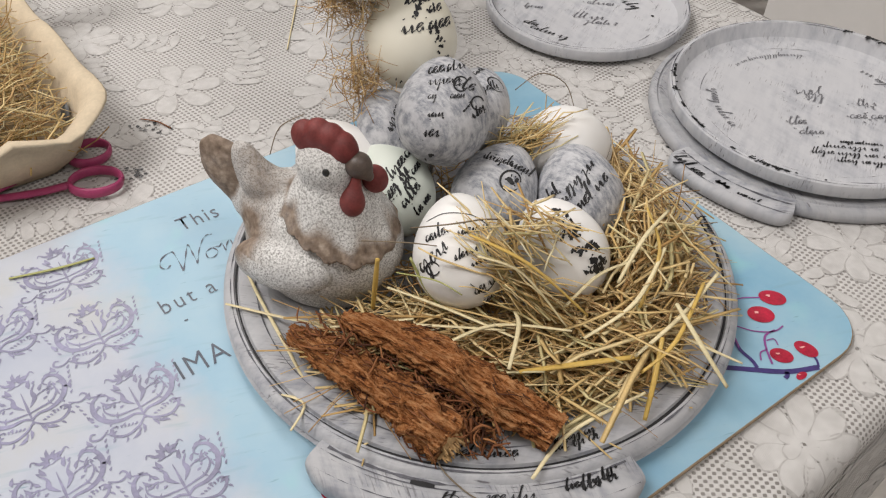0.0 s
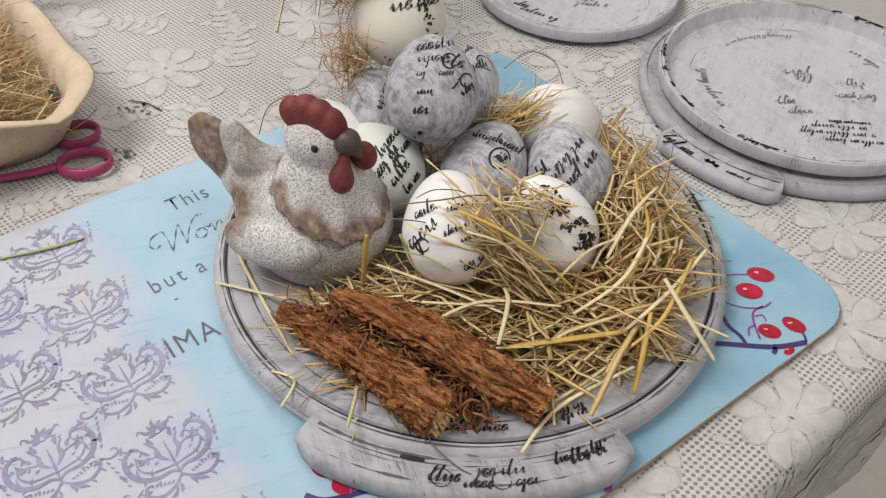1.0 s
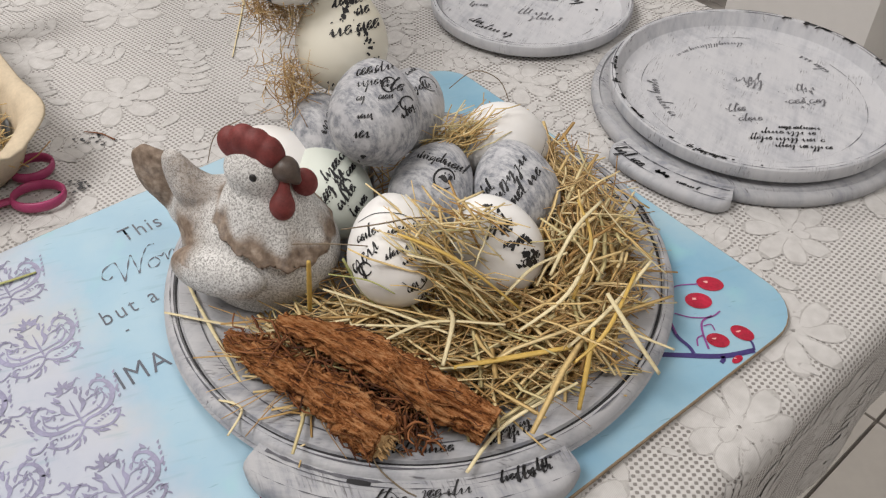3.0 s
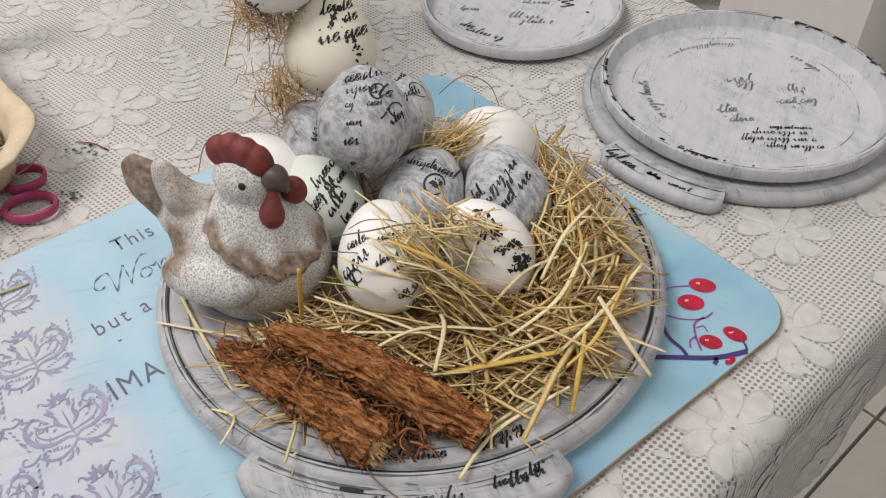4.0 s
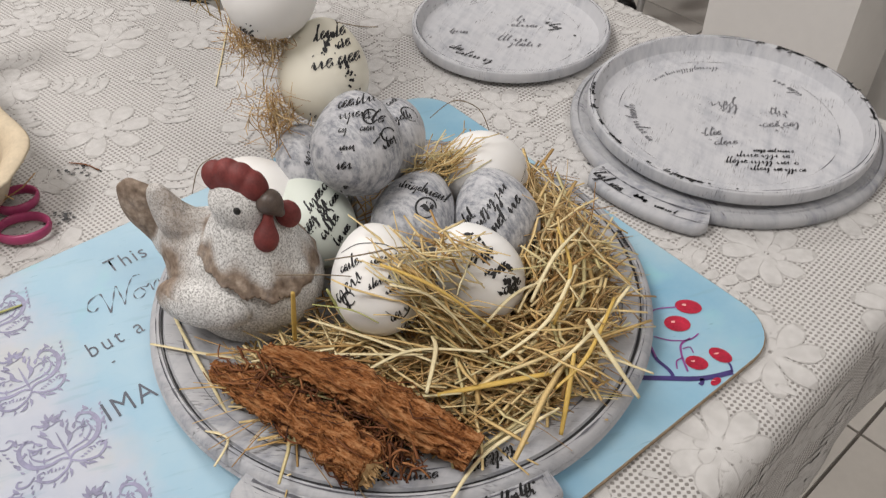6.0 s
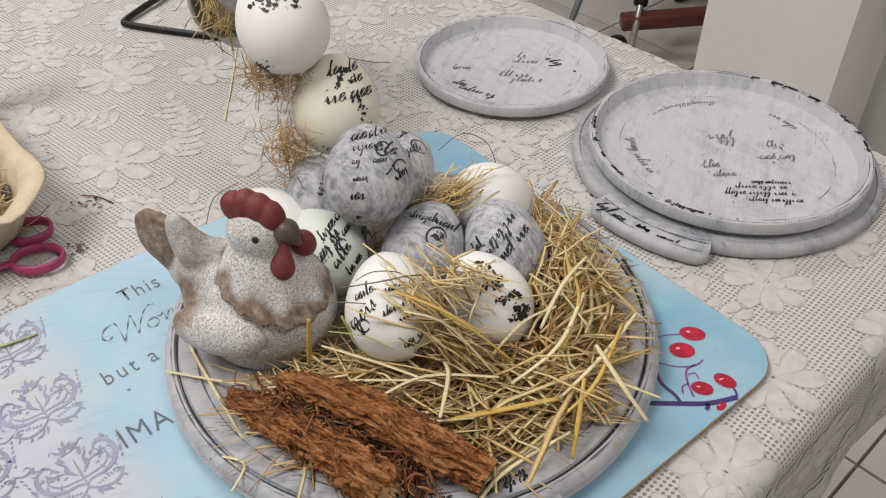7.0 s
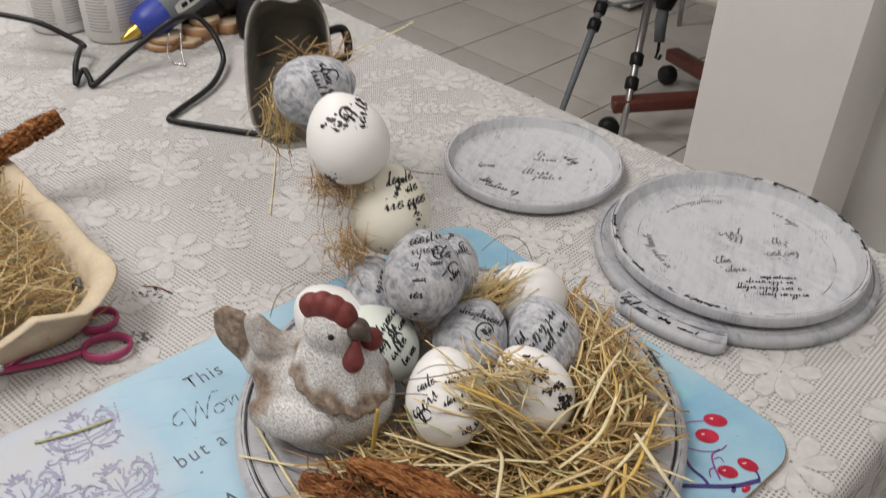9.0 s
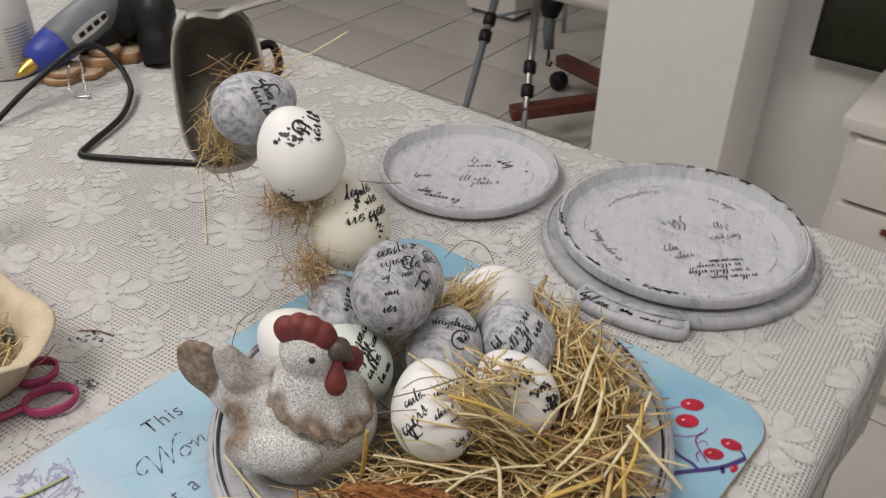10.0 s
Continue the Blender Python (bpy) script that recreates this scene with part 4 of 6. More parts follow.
def tray(c, r, z, height, mat, label):
    t = thing("round_tray", (c.x, c.y, z), label, "tray", "whitewashed round trays")
    b = Build()
    f = z + height * 0.14
    b.lathe([(0.0, z), (r - 0.0070, z), (r - 0.0068, z + 0.0022), (r - 0.0030, z + 0.0030), (r - 0.0006, z + 0.0042), (r - 0.0002, z + height * 0.45), (r, z + height * 0.8), (r - 0.0006, z + height * 0.95), (r - 0.0014, z + height), (r - 0.0036, z + height), (r - 0.0044, z + height * 0.95),
             (r - 0.0066, z + height * 0.55), (r - 0.0084, f + 0.0018), (r - 0.0115, f + 0.0005), (r - 0.0215, f + 0.0003), (r - 0.0225, f), (0.0, f)], c, 128, wobble=0.0012)
    body = part("tray_body", b, mat, t, sharp=24)
    # two rubbed rim lines, and a grey ring darkening the step in the floor
    edge_ring(body, c, r - 0.0017, z + height + 0.0002, 0.0004, r * 90, cut=0.25)
    edge_ring(body, c, r - 0.0040, z + height + 0.0002, 0.0004, r * 70, cut=0.3)
    edge_ring(body, c, r - 0.0225, f + 0.00035, 0.0003, r * 50, mat=M_INK_GREY, cut=0.45)
    return t, f


big_tray, tray_floor = tray(TC + Vector((-0.001, -0.0035, 0)), 0.0955, 0.0104, 0.0130, M_WASH_C, "round whitewashed wooden tray with faded script, on a board")
b, bd = Build(), Build()
rng = random.Random(33)


def put_big(x, y, lift=0.0002):
    return Vector((TC.x + 0.008 + x * 0.99 + y * 0.10, TC.y - 0.012 + y * 0.99 - x * 0.10, tray_floor + 0.0002 + lift))


for x, y, L, h in ((-0.02, 0.022, 0.014, 0.006), (-0.030, 0.014, 0.008, 0.005), (0.008, 0.008, 0.02, 0.005), (0.012, -0.002, 0.022, 0.005), (-0.012, 0.018, 0.010, 0.006), (-0.03, -0.014, 0.010, 0.005), (0.02, 0.014, 0.010, 0.004), (-0.024, -0.024, 0.012, 0.004)):
    script_line(b, put_big, x, y, L * 1.1, h * 1.0, rng, 0.1, 0.8, 0.0007)
    for _ in range(9):
        b.blob(x + rng.uniform(0, L), y + rng.gauss(0, 0.004), rng.uniform(0.0003, 0.0010), put_big, rng, 0.0002, 7, rng.uniform(0.3, 1.0), rng.uniform(0, 3))
for x, y, L, h in ((-0.012, -0.036, 0.034, 0.0034), (-0.020, -0.043, 0.046, 0.0036), (-0.006, -0.050, 0.034, 0.0032), (0.0, -0.030, 0.026, 0.0026)):
    script_line(bd, put_big, x, y, L, h * 0.95, rng, 0.0, 0.9, 0.0006)
ring_script(b, TC, 0.066, tray_floor + 0.0002, 165, 205, 0.0045, rng, 0.8, 0.0007)
ring_script(b, TC, 0.062, tray_floor + 0.0002, 80, 130, 0.0028, rng, 0.8, 0.0005)
ring_script(b, TC, 0.064, tray_floor + 0.0002, 20, 45, 0.0040, rng, 0.6, 0.0007)
ring_script(bd, TC + Vector((-0.001, -0.0035, 0)), 0.0930, 0.0104 + 0.0132, 28, 62, 0.0024, rng, 0.75, 0.0012)
ring_script(bd, TC + Vector((-0.001, -0.0035, 0)), 0.0930, 0.0104 + 0.0132, -20, 15, 0.0018, rng, 0.4, 0.0009)
ring_script(bd, TC + Vector((-0.001, -0.0035, 0)), 0.0930, 0.0104 + 0.0132, 160, 260, 0.0018, rng, 0.45, 0.0008)
tagged(part("faded_script", b, M_INK_GREY, big_tray, "rubbed grey script transfer", smooth=False), kind="stuff")
tagged(part("script_print", bd, M_INK, big_tray, "black script transfer", smooth=False), kind="stuff")

SC = Vector((0.1085, 0.6385, 0.0))
small_tray, small_floor = tray(SC, 0.0792, 0.0006, 0.0125, M_WASH_C, "small round whitewashed wooden tray with worn script, on the cloth")
b, bd = Build(), Build()


def put_small(x, y, lift=0.0002):
    return Vector((SC.x + x * 0.99 + y * 0.06, SC.y + y * 0.99 - x * 0.06, small_floor + 0.0002 + lift))


for x, y, L, h in ((-0.02, 0.022, 0.03, 0.006), (-0.01, 0.012, 0.03, 0.005), (-0.012, -0.012, 0.02, 0.006), (-0.002, -0.02, 0.022, 0.005), (-0.045, 0.008, 0.014, 0.006), (-0.05, 0.0, 0.012, 0.004)):
    script_line(b, put_small, x, y, L * 1.1, h * 0.9, rng, -0.1, 0.8, 0.0008)
script_line(bd, put_small, 0.028, 0.018, 0.03, 0.006, rng, -0.9, 0.95, 0.0010)
script_line(bd, put_small, -0.045, -0.032, 0.03, 0.005, rng, -0.5, 0.85, 0.0008)
script_line(bd, put_small, -0.05, -0.024, 0.012, 0.005, rng, -0.5, 0.85, 0.0008)
tagged(part("faded_script", b, M_INK_GREY, small_tray, "rubbed grey script transfer", smooth=False), kind="stuff")
tagged(part("script_print", bd, M_INK, small_tray, "black script transfer", smooth=False), kind="stuff")

# ---- eggs ----


class Egg:
    """An egg at c, its blunt-to-sharp axis along 'axis', its written face turned to 'front'."""

    def __init__(self, c, r, half, axis, front):
        self.c, self.r, self.h = Vector(c), r, half
        self.z = Vector(axis).normalized()
        f = Vector(front)
        self.y = (f - self.z * f.dot(self.z)).normalized()
        self.x = self.z.cross(self.y)

    def rad(self, t):
        t = max(-1.0, min(1.0, t))
        return self.r * math.sqrt(max(0.0, 1 - t * t)) * (1 - 0.13 * t - 0.05 * t * t + 0.03)

    def shell(self):
        b = Build()
        rows = []
        for i in range(33):
            t = -math.cos(math.pi * i / 32)
            rr = max(self.rad(t), 1e-5)
            rows.append([self.c + self.z * (self.h * t) + (self.y * math.sin(a) - self.x * math.cos(a)) * rr for a in [2 * math.pi * k / 40 for k in range(40)]])
        b.grid(rows, True)
        return b

    def put(self, x, y, lift=0.0002):
        """A place on the written face: x across, y along the axis."""
        rr = self.rad(y / self.h) + lift
        x = max(-0.985 * rr, min(0.985 * rr, x))
        return self.c + self.x * x + self.z * y + self.y * math.sqrt(max(0.0, rr * rr - x * x))


def make_egg(c, r, half, axis, front, mat, label, marks):
    e = Egg(c, r, half, axis, front)
    ob = whole("egg", e.shell(), mat, label, "egg", "decorated eggs")
    rng = random.Random(int(c[0] * 10000) + 77)
    b = Build()
    for m in marks:
        if m[0] == "line":
            script_line(b, e.put, m[1], m[2], m[3], m[4] * 1.02, rng, m[5], 0.9, min(m[6] * 1.15, 0.0009))
            for _ in range(3):
                q = rng.random() * m[3]
                b.blob(m[1] + q * math.cos(m[5]), m[2] + q * math.sin(m[5]) + rng.gauss(0, 0.001), rng.uniform(0.0003, 0.0008), e.put, rng, 0.0002, 7, rng.uniform(0.3, 1.0), rng.uniform(0, 3))
            if m[6] < 0.0009 and rng.random() < 0.3:
                o = m[4] * 2.0
                script_line(b, e.put, m[1] + o * math.sin(m[5]) + 0.001, m[2] - o * math.cos(m[5]), m[3] * 0.85, m[4] * 0.8, rng, m[5], 0.7, m[6])
        elif m[0] == "loop":
            loop_stroke(b, e.put, m[1], m[2], m[3], m[4] * 1.25)
        elif m[0] == "blot":
            for _ in range(m[4]):
                b.blob(m[1] + rng.gauss(0, m[3]), m[2] + rng.gauss(0, m[3]), rng.uniform(0.0005, 0.0019), e.put, rng, 0.0002, 9, rng.uniform(0.4, 1.0), rng.uniform(0, 3))
        elif m[0] == "sweep":
            pts = [(p.x, p.y) for p in spline([(*q, 0) for q in m[1]], 18)]
            b.ribbon(pts, taper(19, m[2]), e.put)
    if marks:
        tagged(part("script_print", b, M_INK, ob, "black script transfer", smooth=False), kind="stuff")
    return e


EYE = Vector((0.01, 0.02, 0.345))


def toward(c):
    return EYE - Vector(c)


WHITE_LBL = "white egg with black script transfers, resting in hay"
GREY_LBL = "grey washed egg with black script, in the heap"
eggs = []


def put_egg(c, r, half, axis, mat, label, marks, turn=(0, 0, 0)):
    eggs.append(make_egg(c, r, half, axis, toward(c) + Vector(turn), mat, label, marks))


put_egg((0.0095, 0.3125, 0.053), 0.0225, 0.0275, (-0.12, 0.66, 0.74), M_SHELL_WHITE, WHITE_LBL,
        [("line", -0.016, 0.006, 0.018, 0.003, 0.35, 0.0005), ("line", -0.002, 0.008, 0.014, 0.0028, 0.1, 0.0005), ("line", -0.019, -0.008, 0.016, 0.0045, 0.7, 0.0007), ("loop", -0.014, -0.006, 0.003, 0.0008),
         ("line", -0.004, -0.003, 0.018, 0.0026, 0.3, 0.0005), ("sweep", [(0.002, -0.014), (0.008, -0.019), (0.013, -0.015), (0.0145, -0.008)], 0.0006), ("line", 0.004, -0.02, 0.012, 0.003, 0.5, 0.0005), ("sweep", [(-0.015, 0.0155), (-0.006, 0.0185), (0.006, 0.0165), (0.013, 0.011)], 0.0004)])
put_egg((0.0590, 0.326, 0.0435), 0.0208, 0.0268, (-0.52, 0.57, 0.62), M_SHELL_WHITE, WHITE_LBL,
        [("blot", 0.006, 0.016, 0.0022, 12), ("blot", 0.009, 0.006, 0.0024, 16), ("blot", 0.011, -0.004, 0.002, 12), ("blot", 0.010, -0.013, 0.0022, 16), ("line", 0.0, 0.008, 0.008, 0.003, -0.5, 0.0007), ("line", 0.002, -0.002, 0.008, 0.003, -0.5, 0.0008), ("line", 0.005, -0.016, 0.009, 0.0035, 0.0, 0.0009)])
put_egg((-0.0265, 0.370, 0.042), 0.0212, 0.0268, (-0.25, 0.62, 0.72), M_SHELL_GREEN, "pale green egg with black script, behind the hen",
        [("line", -0.004, -0.007, 0.02, 0.004, 0.75, 0.0008), ("line", 0.0, 0.004, 0.017, 0.0035, 0.7, 0.0008), ("line", 0.003, -0.012, 0.014, 0.0035, 0.7, 0.0008), ("loop", 0.009, 0.0, 0.003, 0.0008)])
put_egg((-0.056, 0.383, 0.048), 0.0212, 0.0265, (-0.7, 0.4, 0.5), M_SHELL_WHITE, "plain white egg behind the hen", [])
put_egg((-0.027, 0.396, 0.060), 0.0190, 0.0245, (-0.5, 0.4, 0.6), M_SHELL_GREY, GREY_LBL, [("line", -0.002, 0.0, 0.012, 0.0035, 0.6, 0.0007), ("line", 0.0, -0.007, 0.012, 0.003, 0.6, 0.0007), ("loop", 0.006, 0.002, 0.0028, 0.0006)])
put_egg((-0.001, 0.381, 0.084), 0.0232, 0.0272, (0.0, 0.55, 0.83), M_SHELL_GREY, "grey washed egg with faded script, on top of the heap",
        [("line", -0.008, 0.018, 0.018, 0.0035, 0.2, 0.0006), ("line", -0.008, 0.013, 0.014, 0.0028, 0.1, 0.0004), ("loop", 0.008, 0.014, 0.0035, 0.0007), ("line", 0.004, 0.0135, 0.010, 0.004, -0.3, 0.0006), ("line", -0.008, 0.0065, 0.017, 0.0022, 0.05, 0.0004),
         ("line", -0.008, -0.002, 0.009, 0.0022, 0.05, 0.0005), ("line", -0.010, -0.0115, 0.008, 0.004, 0.0, 0.0006), ("loop", 0.0165, 0.005, 0.0032, 0.0007), ("line", 0.014, -0.003, 0.008, 0.003, 0.6, 0.0006), ("blot", -0.006, -0.0225, 0.001, 3)])
put_egg((0.0155, 0.410, 0.0665), 0.0195, 0.0255, (0.25, 0.8, 0.2), M_SHELL_GREY, GREY_LBL, [("loop", 0.006, 0.006, 0.005, 0.0007), ("line", -0.006, 0.006, 0.010, 0.003, 1.2, 0.0006), ("line", 0.0, -0.006, 0.014, 0.003, 0.9, 0.0006)])
put_egg((0.028, 0.368, 0.044), 0.0218, 0.0262, (0.35, 0.45, 0.6), M_SHELL_GREY, GREY_LBL, [("loop", 0.004, 0.008, 0.0052, 0.0009), ("blot", 0.004, 0.008, 0.0014, 9), ("line", -0.014, 0.012, 0.015, 0.0025, 0.2, 0.0005), ("line", 0.0, 0.0145, 0.012, 0.003, 0.0, 0.0006)])
put_egg((0.0715, 0.366, 0.044), 0.0222, 0.0272, (-0.28, 0.55, 0.75), M_SHELL_GREY, GREY_LBL,
        [("line", -0.006, 0.004, 0.022, 0.0036, 0.55, 0.0008), ("line", -0.014, -0.003, 0.012, 0.003, 0.5, 0.0006), ("line", -0.005, -0.007, 0.023, 0.0042, 0.55, 0.001), ("line", -0.017, 0.001, 0.010, 0.003, 0.6, 0.0007)])
put_egg((0.0685, 0.403, 0.0465), 0.0222, 0.0275, (0.75, 0.35, -0.3), M_SHELL_WHITE, "plain white egg half hidden in the heap", [("sweep", [(0.012, 0.008), (0.004, 0.012), (-0.004, 0.016)], 0.0004)])
put_egg((-0.019, 0.425, 0.101), 0.0238, 0.0280, (0.05, 0.42, 0.9), M_SHELL_CREAM, "cream egg with smudged black script, glued above the heap",
        [("blot", 0.003, 0.016, 0.0032, 12), ("line", -0.005, 0.017, 0.016, 0.004, 0.2, 0.0010), ("line", -0.006, 0.010, 0.018, 0.0035, 0.25, 0.0014), ("line", -0.007, 0.0025, 0.024, 0.0045, 0.2, 0.0010), ("blot", 0.010, 0.005, 0.003, 12), ("blot", 0.014, -0.003, 0.0024, 8), ("blot", -0.006, -0.022, 0.001, 3)], (0.03, 0, 0))
put_egg((-0.044, 0.431, 0.148), 0.0235, 0.0275, (-0.35, 0.45, 0.8), M_SHELL_WHITE, "white egg with black script, glued above the cream egg",
        [("blot", -0.005, 0.010, 0.0028, 20), ("line", 0.001, 0.004, 0.018, 0.004, 1.0, 0.0012), ("line", 0.005, 0.001, 0.020, 0.004, 1.0, 0.0012), ("line", 0.010, 0.0, 0.016, 0.004, 1.05, 0.0010), ("loop", 0.004, 0.013, 0.0034, 0.0011), ("line", -0.017, -0.012, 0.010, 0.003, -1.1, 0.0007)])
put_egg((-0.067, 0.503, 0.145), 0.0215, 0.0275, (0.9, 0.1, 0.25), M_SHELL_GREY, "grey washed egg with black script, in a tin jug",
        [("line", -0.013, 0.003, 0.02, 0.0032, 0.1, 0.0009), ("line", -0.015, 0.009, 0.022, 0.004, 0.05, 0.0011), ("loop", -0.006, 0.015, 0.0035, 0.0008)])

# ---- ceramic hen ----
HEN = Vector((-0.0615, 0.3335, 0.0133))
HF = Vector((0.955, -0.297, 0)).normalized()
HL = Vector((-HF.y, HF.x, 0))


def hen_world(p):
    return HEN + (HF * p[0] + HL * p[1] + Vector((0, 0, p[2]))) * 0.95


def smin(a, b, k):
    h = np.clip(0.5 + 0.5 * (b - a) / k, 0, 1)
    return b * (1 - h) + a * h - k * h * (1 - h)


def sd_ell(P, c, r):
    q = (P - np.array(c)) / np.array(r)
    n = np.linalg.norm(q, axis=-1)
    g = np.linalg.norm(q / np.array(r), axis=-1) + 1e-9
    return n * (n - 1) / g


def sd_cone(P, a, b, ra, rb):
    a, b = np.array(a), np.array(b)
    d = b - a
    t = np.clip(((P - a) @ d) / (d @ d), 0, 1)
    return np.linalg.norm(P - (a + t[..., None] * d), axis=-1) - (ra + (rb - ra) * t)


def turned(P, c, yaw, tilt):
    q = P - np.array(c)
    cy, sy, ct, st = math.cos(yaw), math.sin(yaw), math.cos(tilt), math.sin(tilt)
    x, y, z = q[..., 0] * cy + q[..., 1] * sy, -q[..., 0] * sy + q[..., 1] * cy, q[..., 2]
    return np.stack([x * ct + z * st, y, -x * st + z * ct], -1)


def hen_parts(P):
    """Distances to the hen's body, ruff, wings and two tail feathers."""
    body = sd_ell(P, (0.0035, 0, 0.030), (0.0425, 0.0340, 0.0335))
    body = smin(body, sd_ell(P, (0.003, 0, 0.006), (0.034, 0.0265, 0.012)), 0.008)
    body = smin(body, sd_cone(P, (0.000, 0, 0.050), (-0.028, 0.001, 0.050), 0.0185, 0.0125), 0.010)
    body = smin(body, sd_cone(P, (-0.026, 0.001, 0.043), (-0.040, 0.003, 0.040), 0.0140, 0.0090), 0.008)
    ang = np.arctan2(P[..., 1] + 0.002, P[..., 0] - 0.012)
    hem = 0.0405 + 0.36 * np.clip(0.040 - P[..., 0], 0, 0.1) - 0.0012 * np.abs(np.sin(ang * 8))
    head = smin(sd_ell(P, (0.0120, -0.0050, 0.0855), (0.0148, 0.0132, 0.0125)), sd_cone(P, (0.0115, -0.004, 0.084), (0.013, -0.002, 0.062), 0.0125, 0.0195), 0.006)
    ruff = sd_cone(P, (0.0115, -0.004, 0.088), (0.0110, -0.003, 0.043), 0.0085, 0.0335)
    ruff = np.maximum(ruff, hem - P[..., 2]) + 0.0006 * np.sin(ang * 16) * np.clip((0.068 - P[..., 2]) / 0.02, 0, 1)
    back = turned(P, (-0.0480, 0.0050, 0.0510), 0.06, 1.98)
    far_tail = sd_ell(back, (0.006, 0, 0), (0.0215, 0.0066, 0.0135)) + 0.0003 * np.sin(back[..., 2] * 800)
    far_tail = smin(far_tail, sd_cone(back, (0.004, 0, 0), (-0.022, 0, -0.003), 0.0068, 0.0080), 0.006)
    front = turned(P, (-0.0290, -0.0050, 0.0655), -0.10, 1.92)
    near_tail = sd_ell(front, (0.0, 0, 0), (0.0205, 0.0064, 0.0100))
    near_tail = smin(near_tail, sd_cone(P, (-0.026, -0.004, 0.063), (-0.010, -0.002, 0.060), 0.0075, 0.0085), 0.008)
    wings = None
    for sg in (-1, 1):
        w = turned(P, (-0.0060, sg * 0.0300, 0.0335), sg * 0.10, 0.10)
        one = sd_ell(w, (0, 0, 0), (0.0275, 0.0118, 0.0142))
        wings = one if wings is None else np.minimum(wings, one)
    return smin(body, head, 0.004), ruff, far_tail, near_tail, wings


def hen_field(P):
    body, ruff, far_tail, near_tail, wings = hen_parts(P)
    f = smin(body, ruff, 0.0007)
    f = smin(smin(f, far_tail, 0.0022), near_tail, 0.0020)
    f = smin(f, wings, 0.0005)
    return np.maximum(f, 0.0002 - P[..., 2])


def comb_field(P):
    f = sd_cone(P, (0.0025, -0.0045, 0.0960), (0.0220, -0.0055, 0.0945), 0.0062, 0.0062)
    for c, r in (((0.0015, -0.0045, 0.0985), (0.0068, 0.0062, 0.0074)), ((0.0086, -0.0050, 0.1005), (0.0070, 0.0066, 0.0082)), ((0.0152, -0.0055, 0.0995), (0.0068, 0.0068, 0.0082)), ((0.0212, -0.0058, 0.0965), (0.0062, 0.0068, 0.0078))):
        f = smin(f, sd_ell(P, c, r), 0.0014)
    return f


def wattle_field(P):
    f = sd_ell(P, (0.0335, 0.0005, 0.0765), (0.0066, 0.0056, 0.0076))
    f = smin(f, smin(sd_ell(P, (0.0272, -0.0135, 0.0705), (0.0058, 0.0056, 0.0070)), sd_cone(P, (0.0272, -0.0130, 0.072), (0.0285, -0.0095, 0.0835), 0.0046, 0.0022), 0.004), 0.001)
    return f


def beak_field(P):
    f = sd_ell(P, (0.0285, -0.0070, 0.0890), (0.0066, 0.0062, 0.0060))
    return smin(f, sd_cone(P, (0.029, -0.0072, 0.0900), (0.0345, -0.0085, 0.0850), 0.0048, 0.0022), 0.003)


def skin(field, low, high, step):
    """A quad skin round the inside of a field: one vertex in each cell that the surface crosses."""
    ax = [np.arange(l, h, step) for l, h in zip(low, high)]
    G = np.stack(np.meshgrid(*ax, indexing="ij"), -1)
    F = field(G)
    ins = F < 0
    cells = np.zeros([n - 1 for n in F.shape], int)
    for dx, dy, dz in [(i, j, k) for i in (0, 1) for j in (0, 1) for k in (0, 1)]:
        cells += ins[dx:F.shape[0] - 1 + dx, dy:F.shape[1] - 1 + dy, dz:F.shape[2] - 1 + dz]
    live = (cells > 0) & (cells < 8)
    ids = np.full(cells.shape, -1)
    at = np.argwhere(live)
    ids[live] = np.arange(len(at))
    P = np.array(low) + (at + 0.5) * step
    e = step * 0.3
    for _ in range(5):
        g = np.stack([(field(P + d) - field(P - d)) / (2 * e) for d in np.eye(3) * e], -1)
        n2 = (g * g).sum(-1)
        move = g * (field(P) / np.maximum(n2, 0.05))[:, None]
        P = P - np.clip(move, -step, step) * 0.8
    faces = []
    for axis in range(3):
        u, v = (axis + 1) % 3, (axis + 2) % 3
        a = np.moveaxis(ins, (axis, u, v), (0, 1, 2))
        q = np.moveaxis(ids, (axis, u, v), (0, 1, 2))
        cross = a[:-1] != a[1:]
        i, j, k = np.nonzero(cross[:, 1:-1, 1:-1])
        j, k = j + 1, k + 1
        quad = np.stack([q[i, j - 1, k - 1], q[i, j, k - 1], q[i, j, k], q[i, j - 1, k]], -1)
        flip = ~a[i, j, k]
        quad[flip] = quad[flip][:, ::-1]
        faces += [tuple(int(x) for x in f) for f in quad]
    return P, faces


